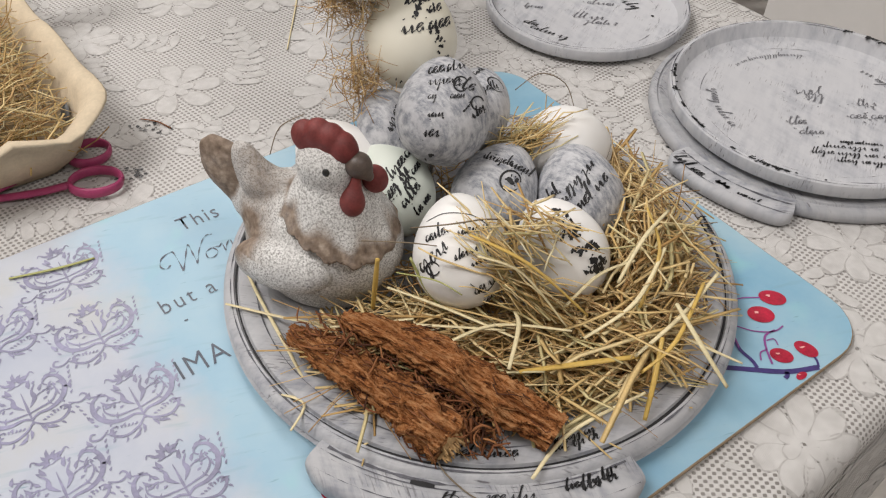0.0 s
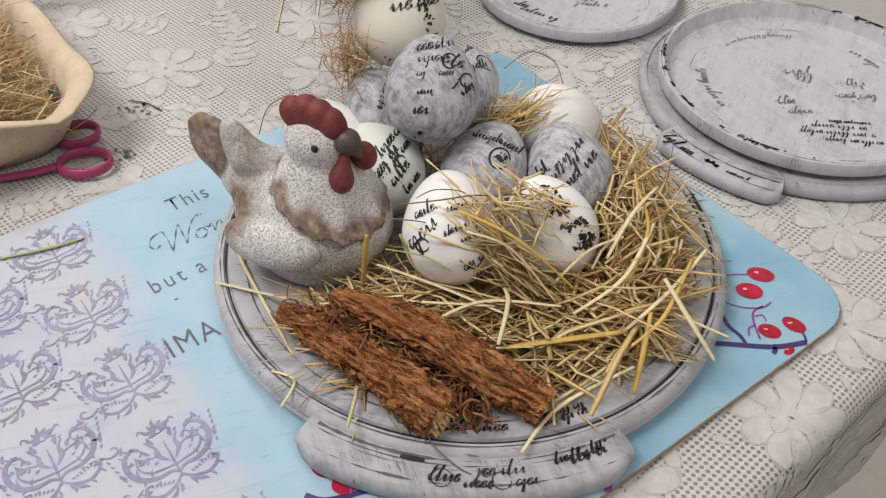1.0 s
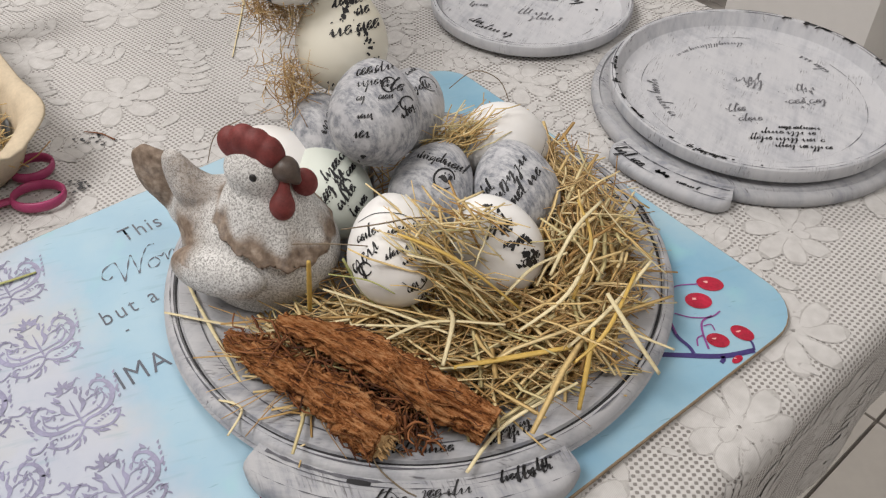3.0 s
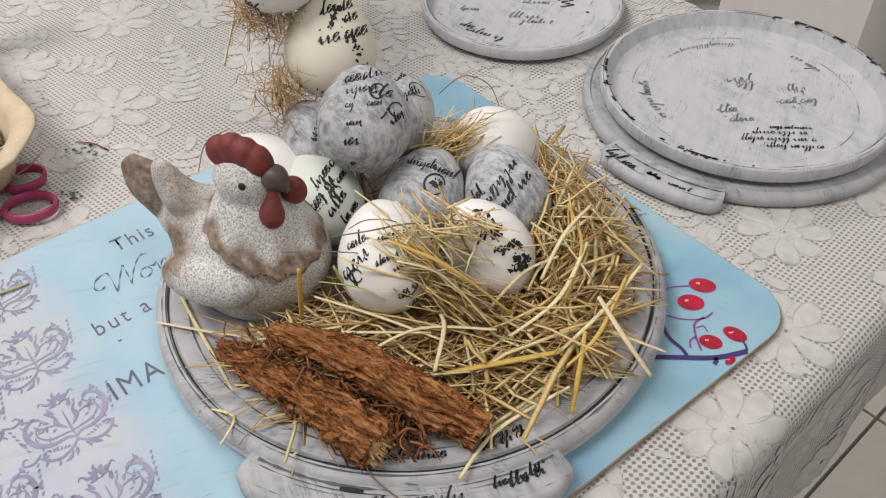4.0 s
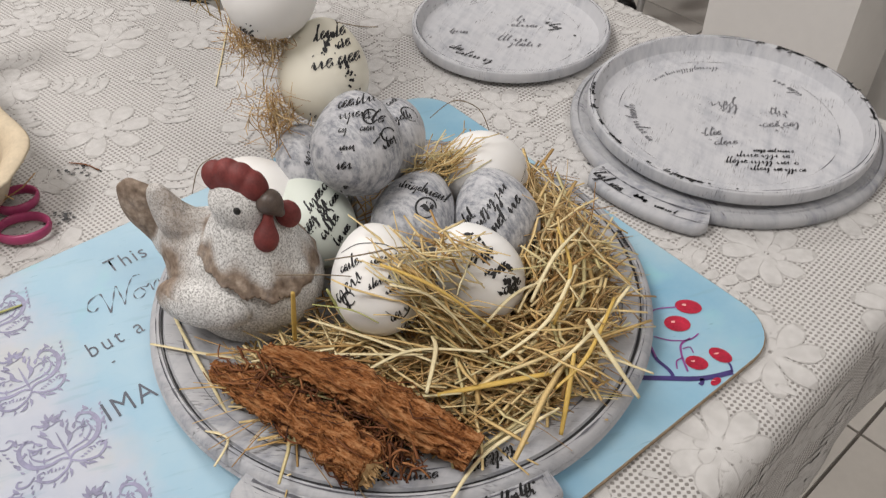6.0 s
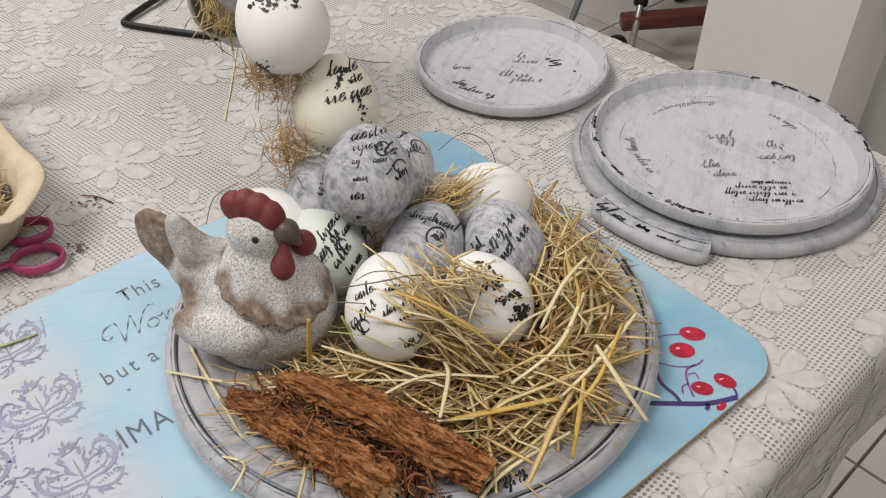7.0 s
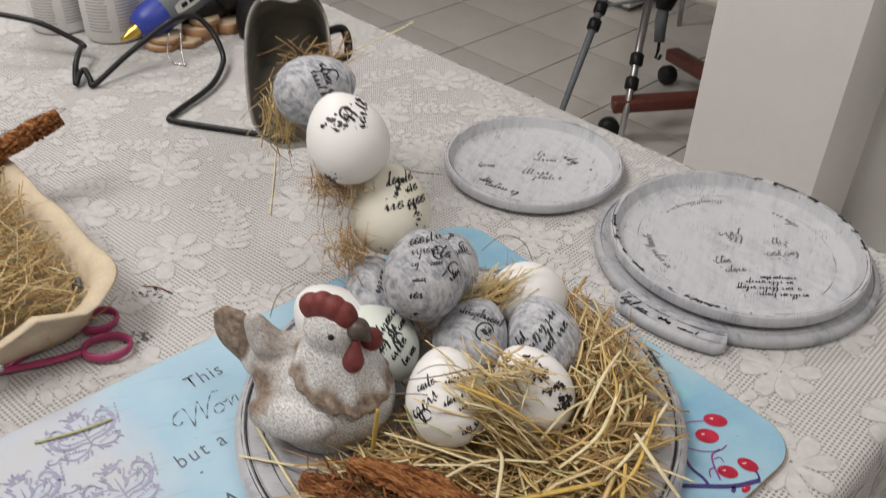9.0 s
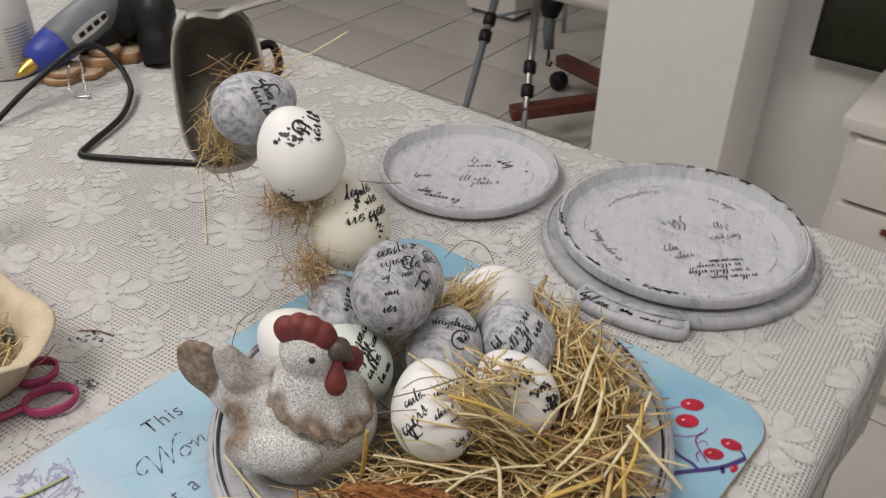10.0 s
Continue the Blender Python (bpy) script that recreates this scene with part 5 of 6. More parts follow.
def build_hen():
    P, faces = skin(hen_field, (-0.076, -0.044, -0.0015), (0.052, 0.044, 0.104), 0.0011)
    b = Build()
    b.add([hen_world(p) for p in P], faces)
    x, y, z = P[:, 0], P[:, 1], P[:, 2]
    body, ruff, far_tail, near_tail, wings = hen_parts(P)
    hem = 0.0405 + 0.36 * np.clip(0.040 - x, 0, 0.1)
    nearest = np.minimum(np.minimum(body, ruff), np.minimum(near_tail, wings))
    wash_shade = -0.20 + 1.25 / (1 + np.exp((far_tail - nearest) / 0.0007))
    wash_shade += 0.55 * np.exp(-((x + 0.024) / 0.013) ** 2) * (z > 0.040) * (far_tail > nearest)
    wash_shade += 0.25 / (1 + np.exp((near_tail - np.minimum(body, wings)) / 0.0007))
    on_ruff = 1 / (1 + np.exp((ruff - np.minimum(body, wings)) / 0.0006))
    ang = np.arctan2(y + 0.002, x - 0.012)
    wash_shade += on_ruff * 1.9 * np.exp(-((z - hem) / (0.0088 + 0.003 * np.sin(ang * 8))) ** 2)
    wash_shade += 1.3 * np.exp(-(((x + 0.029) / 0.0095) ** 2 + ((z - 0.043) / 0.0095) ** 2)) * (np.abs(y) > 0.008)
    wash_shade += 0.5 * np.exp(-(((x + 0.030) / 0.008) ** 2 + ((z - 0.026) / 0.010) ** 2))
    # shade below the wings, painted in as a dark line
    wash_shade += 0.8 * np.exp(-((z - 0.0205 - 0.10 * np.abs(x)) / 0.0028) ** 2) * (x < 0.012) * (np.abs(y) > 0.015)
    vals = list(np.clip(wash_shade, -0.5, 1))
    for field, low, high, mi in ((comb_field, (-0.010, -0.015, 0.086), (0.032, 0.005, 0.113), 1), (wattle_field, (0.018, -0.022, 0.060), (0.042, 0.009, 0.089), 1), (beak_field, (0.018, -0.016, 0.079), (0.040, 0.002, 0.098), 2)):
        Q, fs = skin(field, low, high, 0.0007)
        b.add([hen_world(p) for p in Q], fs, mi)
    R = Matrix((HF, HL, Vector((0, 0, 1)))).transposed()
    # black beads for hollow eyes: the dark inside the hollows is given as colour
    for ey in (-0.0168, 0.0066):
        b.ellipsoid(hen_world((0.0165, ey, 0.0888)), (0.0019, 0.0015, 0.0021), R, 18, 12, 3)
    ob = whole("hen_figurine", b, [M_HEN, M_COMB, M_BEAK, M_EYE], "speckled grey-white ceramic hen with brown washes and red comb", "figurine")
    at = ob.data.attributes.new("wash_shade", "FLOAT", "POINT")
    at.data.foreach_set("value", vals + [0.0] * (len(b.v) - len(vals)))
    return ob


build_hen()

# ---- hay and straw ----


def stalk(b, p, d, length, r, rng, bend=0.25, sides=3, pts=5, flat=0.55, floor=None):
    """One dry stalk from its middle p along d, bent a little and tapering."""
    d = Vector(d).normalized()
    s = d.cross(Vector((rng.uniform(-1, 1), rng.uniform(-1, 1), rng.uniform(-1, 1))))
    if s.length < 1e-3:
        s = Vector((0, 0, 1))
    s.normalize()
    k = rng.uniform(-bend, bend) * length
    kink = rng.uniform(-bend, bend) * length * 0.35
    q = []
    for i in range(pts):
        t = i / (pts - 1) - 0.5
        x = Vector(p) + d * (length * t) + s * (k * (0.25 - t * t) * 2 + (kink if i == pts // 2 else 0))
        if floor is not None and x.z < floor + r:
            x.z = floor + r
        q.append(x)
    b.tube(q, [r * (0.75 + 0.25 * math.sin(math.pi * i / (pts - 1))) for i in range(pts)], sides, 0, flat)


def outside_eggs(p, margin):
    for e in eggs:
        q = p - e.c
        t = q.dot(e.z)
        if abs(t) < e.h + margin:
            side = (q - e.z * t)
            rr = e.rad(t / e.h) + margin
            if side.length < rr:
                return False
    return True


HAY_Z = 0.0140
rng = random.Random(41)
b, bf = Build(), Build()
n = 0
while n < 1050:   # the thick crescent beside the eggs
    a, r = radians(rng.uniform(-58, 66)), rng.uniform(0.052, 0.110)
    p = Vector((BC.x + r * math.cos(a), BC.y + r * math.sin(a), 0))
    top = 0.036 * max(0.0, 1 - ((r - 0.080) / 0.036) ** 2) * (1.0 if a > -0.35 else max(0.3, 1 + (a + 0.35) * 1.0))
    if p.y < 0.325 and p.x < 0.088:
        top *= 0.45
    p.z = HAY_Z + 0.002 + top * rng.random() ** 0.7
    if not outside_eggs(p, 0.002):
        continue
    yaw = a + math.pi / 2 + rng.gauss(0, 0.75)
    d = Vector((math.cos(yaw), math.sin(yaw), rng.gauss(0, 0.28)))
    thick = rng.random() < 0.38
    stalk(b if thick else bf, p, d, rng.uniform(0.018, 0.058), rng.uniform(0.0006, 0.0012) if thick else rng.uniform(0.00025, 0.0006), rng, 0.26, 4 if thick else 3, flat=rng.uniform(0.3, 0.6), floor=HAY_Z)
    n += 1
n = 0
while n < 860:   # the flat bed in front of the eggs
    p = Vector((rng.uniform(-0.055, 0.115), rng.uniform(0.243, 0.306), 0))
    if math.hypot(p.x - BC.x, p.y - BC.y) > 0.106:
        continue
    p.z = HAY_Z + 0.001 + 0.019 * rng.random() * min(1.0, max(0.15, (p.y - 0.238) / 0.03))
    if not outside_eggs(p, 0.0015) or math.hypot(p.x - HEN.x, p.y - HEN.y) < 0.043:
        continue
    yaw = rng.gauss(-0.12, 0.65)
    d = Vector((math.cos(yaw), math.sin(yaw), rng.gauss(0, 0.10)))
    thick = rng.random() < 0.42
    stalk(b if thick else bf, p, d, rng.uniform(0.018, 0.075), rng.uniform(0.0005, 0.0011) if thick else rng.uniform(0.00025, 0.0005), rng, 0.2, 4 if thick else 3, flat=rng.uniform(0.3, 0.6), floor=HAY_Z)
    n += 1
n = 0
while n < 150:   # under and between the eggs
    p = Vector((rng.uniform(-0.03, 0.095), rng.uniform(0.30, 0.42), HAY_Z + rng.uniform(0.002, 0.026)))
    if not outside_eggs(p, 0.001) or math.hypot(p.x - HEN.x, p.y - HEN.y) < 0.045:
        continue
    yaw = rng.uniform(0, math.pi)
    stalk(bf, p, Vector((math.cos(yaw), math.sin(yaw), rng.gauss(0, 0.15))), rng.uniform(0.02, 0.045), rng.uniform(0.0004, 0.0008), rng, 0.2, floor=HAY_Z)
    n += 1
for k in range(90):   # broad flat stalks on top
    a, r = radians(rng.uniform(-75, 55)), rng.uniform(0.045, 0.108)
    p = Vector((BC.x + r * math.cos(a), BC.y - 0.008 + r * math.sin(a), 0))
    p.z = HAY_Z + rng.uniform(0.010, 0.030) * (1.0 if p.x > 0.075 else 0.65)
    if outside_eggs(p, 0.003) and not (p.y < 0.262 and p.x < 0.06):
        yaw = rng.uniform(0, math.pi)
        stalk(b, p, Vector((math.cos(yaw), math.sin(yaw), rng.gauss(0, 0.22))), rng.uniform(0.03, 0.075), rng.uniform(0.0010, 0.0016), rng, 0.16, 4, 5, 0.25, floor=HAY_Z)
whole("hay_nest", b, M_HAY, "nest of dry golden hay stalks on the board", "hay", kind="stuff")
whole("fine_hay", bf, M_HAY_DARK, "fine brownish hay blades mixed through the nest", "hay", kind="stuff")

b = Build()
for k in range(95):   # a tuft drawn over the two front eggs
    t, w = rng.random(), rng.gauss(0, 0.0045)
    base = Vector((0.018, 0.298, 0.076)).lerp(Vector((0.050, 0.286, 0.040)), t)
    p = base + Vector((w * 0.8 + rng.gauss(0, 0.003), w * 0.7, w * 0.8 + rng.uniform(-0.008, 0.004)))
    d = Vector((0.75, -0.2 + rng.gauss(0, 0.28), -0.55 + rng.gauss(0, 0.3)))
    if outside_eggs(p, 0.0006):
        stalk(b, p, d, rng.uniform(0.018, 0.046), rng.uniform(0.0004, 0.0011), rng, 0.22, 4, 5, 0.4, floor=HAY_Z)
for k in range(75):   # its upper end between the eggs
    p = Vector((0.036 + rng.gauss(0, 0.012), 0.312 + rng.gauss(0, 0.006), 0.068 + rng.gauss(0, 0.006)))
    if outside_eggs(p, 0.0004):
        yaw = rng.gauss(-0.2, 0.7)
        stalk(b, p, Vector((math.cos(yaw), math.sin(yaw), rng.gauss(-0.25, 0.3))), rng.uniform(0.018, 0.040), rng.uniform(0.0004, 0.0010), rng, 0.22, 4, 5, 0.4)
whole("hay_tuft", b, M_HAY, "loose tuft of golden hay lying over two eggs", "hay", kind="stuff")


def tuft(name, label, c, spread, n, length, rad, direction, loose, mat, curl=0.25, avoid=True):
    b = Build()
    k = 0
    tries = 0
    while k < n and tries < n * 20:
        tries += 1
        p = Vector(c) + Vector((rng.gauss(0, spread[0]), rng.gauss(0, spread[1]), rng.gauss(0, spread[2])))
        if avoid and not outside_eggs(p, 0.0003):
            continue
        d = Vector(direction) + Vector((rng.gauss(0, loose), rng.gauss(0, loose), rng.gauss(0, loose)))
        stalk(b, p, d, rng.uniform(*length), rng.uniform(*rad), rng, curl, 3, 6, floor=0.001)
        k += 1
    return whole(name, b, mat, label, "hay", kind="stuff")


tuft("hay_tuft", "tuft of golden hay behind the grey eggs", (0.043, 0.391, 0.060), (0.008, 0.005, 0.005), 130, (0.015, 0.036), (0.0003, 0.0007), (0.8, 0.3, 0.25), 0.35, M_HAY)
tuft("hay_tuft", "curly brown hay between the cream and white eggs", (-0.048, 0.425, 0.122), (0.009, 0.006, 0.007), 150, (0.012, 0.03), (0.0002, 0.00042), (0.4, 0.1, -0.3), 0.8, M_HAY_DARK, 0.55)
tuft("hay_tuft", "curly brown hay under the cream egg", (-0.044, 0.405, 0.086), (0.008, 0.006, 0.007), 130, (0.012, 0.03), (0.0002, 0.00042), (0.5, 0.1, -0.3), 0.8, M_HAY_DARK, 0.55)
tuft("hay_tuft", "hay filling the mouth of the tin jug", (-0.092, 0.512, 0.120), (0.007, 0.005, 0.011), 70, (0.018, 0.045), (0.0003, 0.0008), (0.2, 0.1, 0.8), 0.5, M_HAY)
tuft("hay_tuft", "brown hay above the grey egg in the jug", (-0.066, 0.526, 0.158), (0.012, 0.005, 0.004), 45, (0.015, 0.04), (0.0002, 0.0006), (0.8, 0.1, 0.2), 0.5, M_HAY_DARK)


def straw(pts, r, mat, label, flat=0.5):
    b = Build()
    q = spline(pts, 12)
    b.tube(q, [r * (1 - 0.25 * abs(i / 6 - 1)) for i in range(13)], 6, 0, flat)
    return whole("straw", b, mat, label, "straw", "loose straws")


PALE, GOLD, GREEN = (M_STRAW, "long pale dry straw lying on the board"), (M_STRAW_GOLD, "thick golden straw lying across the hay"), (M_STRAW_GREEN, "greenish bent straw beside the white egg")
for pts, r, (m, lb) in (
        ([(-0.105, 0.303, 0.022), (-0.054, 0.290, 0.0235), (-0.012, 0.286, 0.034)], 0.0011, PALE),
        ([(-0.102, 0.332, 0.022), (-0.090, 0.309, 0.022), (-0.072, 0.279, 0.020), (-0.062, 0.262, 0.0185)], 0.0010, PALE),
        ([(0.036, 0.258, 0.032), (0.064, 0.262, 0.034), (0.090, 0.267, 0.034)], 0.0019, GOLD),
        ([(0.088, 0.266, 0.035), (0.111, 0.285, 0.042), (0.133, 0.311, 0.044)], 0.0012, PALE),
        ([(0.107, 0.285, 0.050), (0.117, 0.266, 0.042), (0.128, 0.254, 0.030)], 0.0017, PALE),
        ([(0.040, 0.211, 0.0215), (0.057, 0.231, 0.026), (0.090, 0.247, 0.034)], 0.0011, PALE),
        ([(0.099, 0.269, 0.045), (0.095, 0.254, 0.036), (0.091, 0.241, 0.022)], 0.0013, GOLD),
        ([(-0.028, 0.291, 0.068), (-0.032, 0.295, 0.030)], 0.0013, GOLD),
        ([(-0.014, 0.300, 0.060), (-0.007, 0.296, 0.045), (0.002, 0.292, 0.034)], 0.0014, GREEN),
        ([(-0.025, 0.300, 0.040), (0.004, 0.287, 0.040), (0.037, 0.273, 0.036)], 0.0011, PALE),
        ([(-0.071, 0.252, 0.0195), (-0.049, 0.248, 0.019), (-0.026, 0.245, 0.0195)], 0.0007, PALE),
        ([(0.111, 0.273, 0.040), (0.137, 0.266, 0.032)], 0.0010, PALE),
        ([(0.082, 0.297, 0.050), (0.094, 0.313, 0.064), (0.112, 0.342, 0.056)], 0.0011, PALE),
        ([(0.098, 0.332, 0.066), (0.103, 0.313, 0.055), (0.093, 0.291, 0.040)], 0.0010, GOLD),
        ([(0.012, 0.292, 0.083), (0.038, 0.284, 0.074), (0.067, 0.281, 0.045)], 0.0013, GOLD),
        ([(0.016, 0.288, 0.074), (0.036, 0.286, 0.066), (0.058, 0.278, 0.040)], 0.0010, PALE),
        ([(0.106, 0.316, 0.055), (0.090, 0.290, 0.045), (0.066, 0.275, 0.036)], 0.0012, PALE),
        ([(-0.050, 0.278, 0.036), (-0.019, 0.279, 0.038), (0.030, 0.277, 0.038)], 0.0010, PALE),
        ([(0.124, 0.303, 0.045), (0.105, 0.268, 0.044), (0.089, 0.256, 0.036)], 0.0011, GOLD),
        ([(0.144, 0.316, 0.030), (0.129, 0.326, 0.040), (0.112, 0.339, 0.056)], 0.0007, PALE),
        ([(-0.001, 0.266, 0.037), (0.025, 0.279, 0.039), (0.060, 0.275, 0.041)], 0.0011, PALE),
        ([(0.031, 0.256, 0.036), (0.036, 0.277, 0.041), (0.034, 0.287, 0.041)], 0.0012, PALE),
        ([(-0.063, 0.232, 0.0205), (-0.059, 0.246, 0.0205), (-0.070, 0.251, 0.0205)], 0.0007, PALE),
        ([(0.058, 0.293, 0.036), (0.075, 0.306, 0.046), (0.092, 0.312, 0.050)], 0.0011, PALE),
        ([(-0.020, 0.2905, 0.060), (-0.002, 0.288, 0.058), (0.010, 0.285, 0.052)], 0.0006, GREEN)):
    straw(pts, r, m, lb)
straw([(-0.048, 0.553, 0.147), (-0.02, 0.557, 0.159), (0.0, 0.561, 0.168)], 0.0010, M_STRAW, "pale straw sticking out of the tin jug")
straw([(-0.124, 0.701, 0.0012), (-0.120, 0.640, 0.0012), (-0.117, 0.572, 0.0012)], 0.0006, M_STRAW, "thin pale straw lying on the lace cloth")
straw([(-0.228, 0.332, 0.0052), (-0.205, 0.340, 0.0056), (-0.188, 0.349, 0.0052)], 0.0011, M_STRAW_GREEN, "greenish straw lying on the placemat")
straw([(-0.200, 0.482, 0.0012), (-0.188, 0.479, 0.0016), (-0.178, 0.473, 0.0012)], 0.0007, M_FIBRE, "short brown stalk lying on the lace cloth")

for pts, r in (([(-0.014, 0.306, 0.073), (0.004, 0.300, 0.0815), (0.020, 0.306, 0.0795), (0.034, 0.318, 0.068)], 0.0005), ([(0.038, 0.420, 0.072), (0.052, 0.428, 0.078), (0.066, 0.428, 0.072), (0.072, 0.424, 0.060)], 0.0004),
               ([(-0.036, 0.300, 0.070), (-0.016, 0.298, 0.0715), (-0.002, 0.300, 0.068)], 0.0004), ([(-0.095, 0.392, 0.045), (-0.088, 0.394, 0.062), (-0.074, 0.396, 0.070)], 0.0004),
               ([(-0.010, 0.428, 0.128), (0.002, 0.424, 0.1275), (0.012, 0.420, 0.129)], 0.0004), ([(-0.002, 0.228, 0.026), (0.002, 0.216, 0.021), (0.012, 0.207, 0.0178), (0.019, 0.203, 0.0170)], 0.0005)):
    straw(pts, r * 0.8, M_STALK, "thin dark curved stalk caught on the eggs", 1.0)

# ---- pieces of bark root ----


def root(path, radii, label, seed, flat=0.75, pith=None, fibres=60):
    rg = random.Random(seed)
    q = spline(path, 96)
    n = len(q)
    rr = []
    for i in range(n):
        t = i / (n - 1) * (len(radii) - 1)
        k = min(int(t), len(radii) - 2)
        rr.append(radii[k] + (radii[k + 1] - radii[k]) * (t - k))
    b = Build()
    b.tube(q, rr, 72, 0, flat, 0.50)
    base = q[n // 2]
    ob = thing("root_piece", (base.x, base.y, base.z - max(rr) * flat), label, "root")
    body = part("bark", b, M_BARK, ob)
    if pith is not None:
        end, d = q[-1], (q[-1] - q[-3]).normalized()
        b = Build()
        b.tube([end - d * 0.004, end - d * 0.0005, end + d * 0.0012, end + d * 0.0015], [pith * 0.7, pith * 0.82, pith * 0.7, pith * 0.1], 22, 0, flat, 0.9)
        for k in range(46):
            a, q0 = rg.uniform(0, 6.28), pith * math.sqrt(rg.random()) * 0.85
            sd = d.cross(Vector((0, 0, 1))).normalized()
            p = end + sd * q0 * math.cos(a) + Vector((0, 0, q0 * flat * math.sin(a)))
            stalk(b, p, d + Vector((rg.gauss(0, 0.15), rg.gauss(0, 0.15), rg.gauss(0, 0.15))), rg.uniform(0.004, 0.011), rg.uniform(0.0004, 0.0009), rg, 0.2, 4, 3)
        part("torn_end", b, M_PITH, ob, "pale splintered wood end")
    b = Build()
    for k in range(fibres):
        i = rg.randrange(2, n - 2)
        d = (q[i + 1] - q[i - 1]).normalized()
        side = d.cross(Vector((0, 0, 1))).normalized()
        a = rg.uniform(-0.4, math.pi + 0.4)
        o = side * math.cos(a) + Vector((0, 0, 1)) * math.sin(a) * flat
        p = q[i] + o * rr[i] * 1.02
        stalk(b, p, d + o * rg.uniform(-0.1, 0.45) + side * rg.uniform(-0.3, 0.3), rg.uniform(0.008, 0.024), rg.uniform(0.0002, 0.0006), rg, 0.5, 3, 6)
    tagged(part("fibre", b, M_FIBRE, body, "loose reddish bark fibres"), kind="stuff")
    return ob


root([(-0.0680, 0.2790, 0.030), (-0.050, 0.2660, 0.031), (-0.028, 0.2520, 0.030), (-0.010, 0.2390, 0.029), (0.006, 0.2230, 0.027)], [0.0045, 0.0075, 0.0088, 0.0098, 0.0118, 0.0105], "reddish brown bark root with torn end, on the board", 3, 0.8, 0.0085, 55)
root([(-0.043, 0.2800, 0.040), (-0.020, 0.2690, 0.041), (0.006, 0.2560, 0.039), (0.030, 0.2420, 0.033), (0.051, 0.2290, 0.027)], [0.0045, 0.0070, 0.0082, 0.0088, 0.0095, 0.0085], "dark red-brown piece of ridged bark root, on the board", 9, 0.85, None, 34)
b = Build()
for k in range(250):
    t = rng.random()
    p = Vector((-0.058, 0.275, 0.036)).lerp(Vector((0.026, 0.226, 0.026)), t) + Vector((rng.gauss(0, 0.005), rng.gauss(0, 0.004), rng.gauss(0, 0.003)))
    stalk(b, p, Vector((0.8, -0.45, 0)) + Vector((rng.gauss(0, 0.6), rng.gauss(0, 0.6), rng.gauss(0, 0.4))), rng.uniform(0.006, 0.024), rng.uniform(0.0002, 0.0009), rng, 0.75, 4, 7, floor=HAY_Z)
whole("bark_fibre", b, M_FIBRE, "tangled reddish bark fibres between two root pieces", "bark fibre", kind="stuff")

# ---- egg carton with hay ----
KA, KB = Vector((-0.80, -0.60, 0)), Vector((-0.62, 0.785, 0)).normalized()
KC = Vector((-0.1885, 0.4285, 0))
carton = thing("egg_carton", KC + KA * 0.06 + KB * 0.12, "open beige moulded-pulp egg carton filled with hay", "egg carton")


def tray_ring(inset, z, wave=0.0, n=14):
    """A rounded outline of the carton, inset from its rim."""
    la, lb, r = 0.125 - 2 * inset, 0.27 - 2 * inset, 0.034
    o = KC + KA * inset + KB * inset
    pts = []
    for ca, cb, a0 in ((la - r, lb - r, 0), (r, lb - r, 90), (r, r, 180), (la - r, r, 270)):
        for k in range(7):
            a = radians(a0 + 15 * k)
            pts.append((ca + r * math.cos(a), cb + r * math.sin(a)))
    full = []
    for i, (x, y) in enumerate(pts):
        x2, y2 = pts[(i + 1) % len(pts)]
        m = max(1, int(math.hypot(x2 - x, y2 - y) / 0.012))
        for k in range(m):
            full.append((x + (x2 - x) * k / m, y + (y2 - y) * k / m))
    return [o + KA * x + KB * y + Vector((0, 0, z + wave * (math.sin(y * 75) * 0.5 + math.sin(x * 110 + 1)) + 0.9 * wave * noise.noise(Vector((x * 30, y * 30, 2))))) for x, y in full]


b = Build()
prof = [(0.026, 0.001), (0.018, 0.010), (0.012, 0.024), (0.0095, 0.034), (0.006, 0.0385), (0.0, 0.0395), (-0.0008, 0.0405), (0.0002, 0.0416), (0.0065, 0.0408), (0.0125, 0.0360), (0.0185, 0.022), (0.025, 0.010), (0.034, 0.0035)]
ref = tray_ring(0.0, 0.0)
rows = []
for inset, z in prof:
    wv = 0.0042 * max(0.0, (z - 0.02) / 0.02)
    ring = []
    cx = KC + KA * 0.0625 + KB * 0.135
    base_ring = tray_ring(0.0, z, wv)
    for p in base_ring:
        q = p - cx
        x, y = q.dot(KA), q.dot(KB)
        k1, k2 = (0.0625 - inset) / 0.0625, (0.135 - inset) / 0.135
        ring.append(cx + KA * (x * k1) + KB * (y * k2) + Vector((0, 0, p.z)))
    rows.append(ring)
b.grid(rows, True, 0, True)
shell_part = part("tray_shell", b, M_PULP, carton)
b = Build()
hole = KC + KA * 0.0190 + KB * 0.050 + Vector((0, 0, 0.024))
inward = (KA + Vector((0, 0, 0.35))).normalized()
b.lathe([(0.0, 0.0), (0.0045, 0.0), (0.0062, -0.0006), (0.0062, -0.002)], hole + inward * 0.0012, 16, 0, inward)
part("vent_hole", b, M_GREY, shell_part, "grey vent hole")
b, bf = Build(), Build()
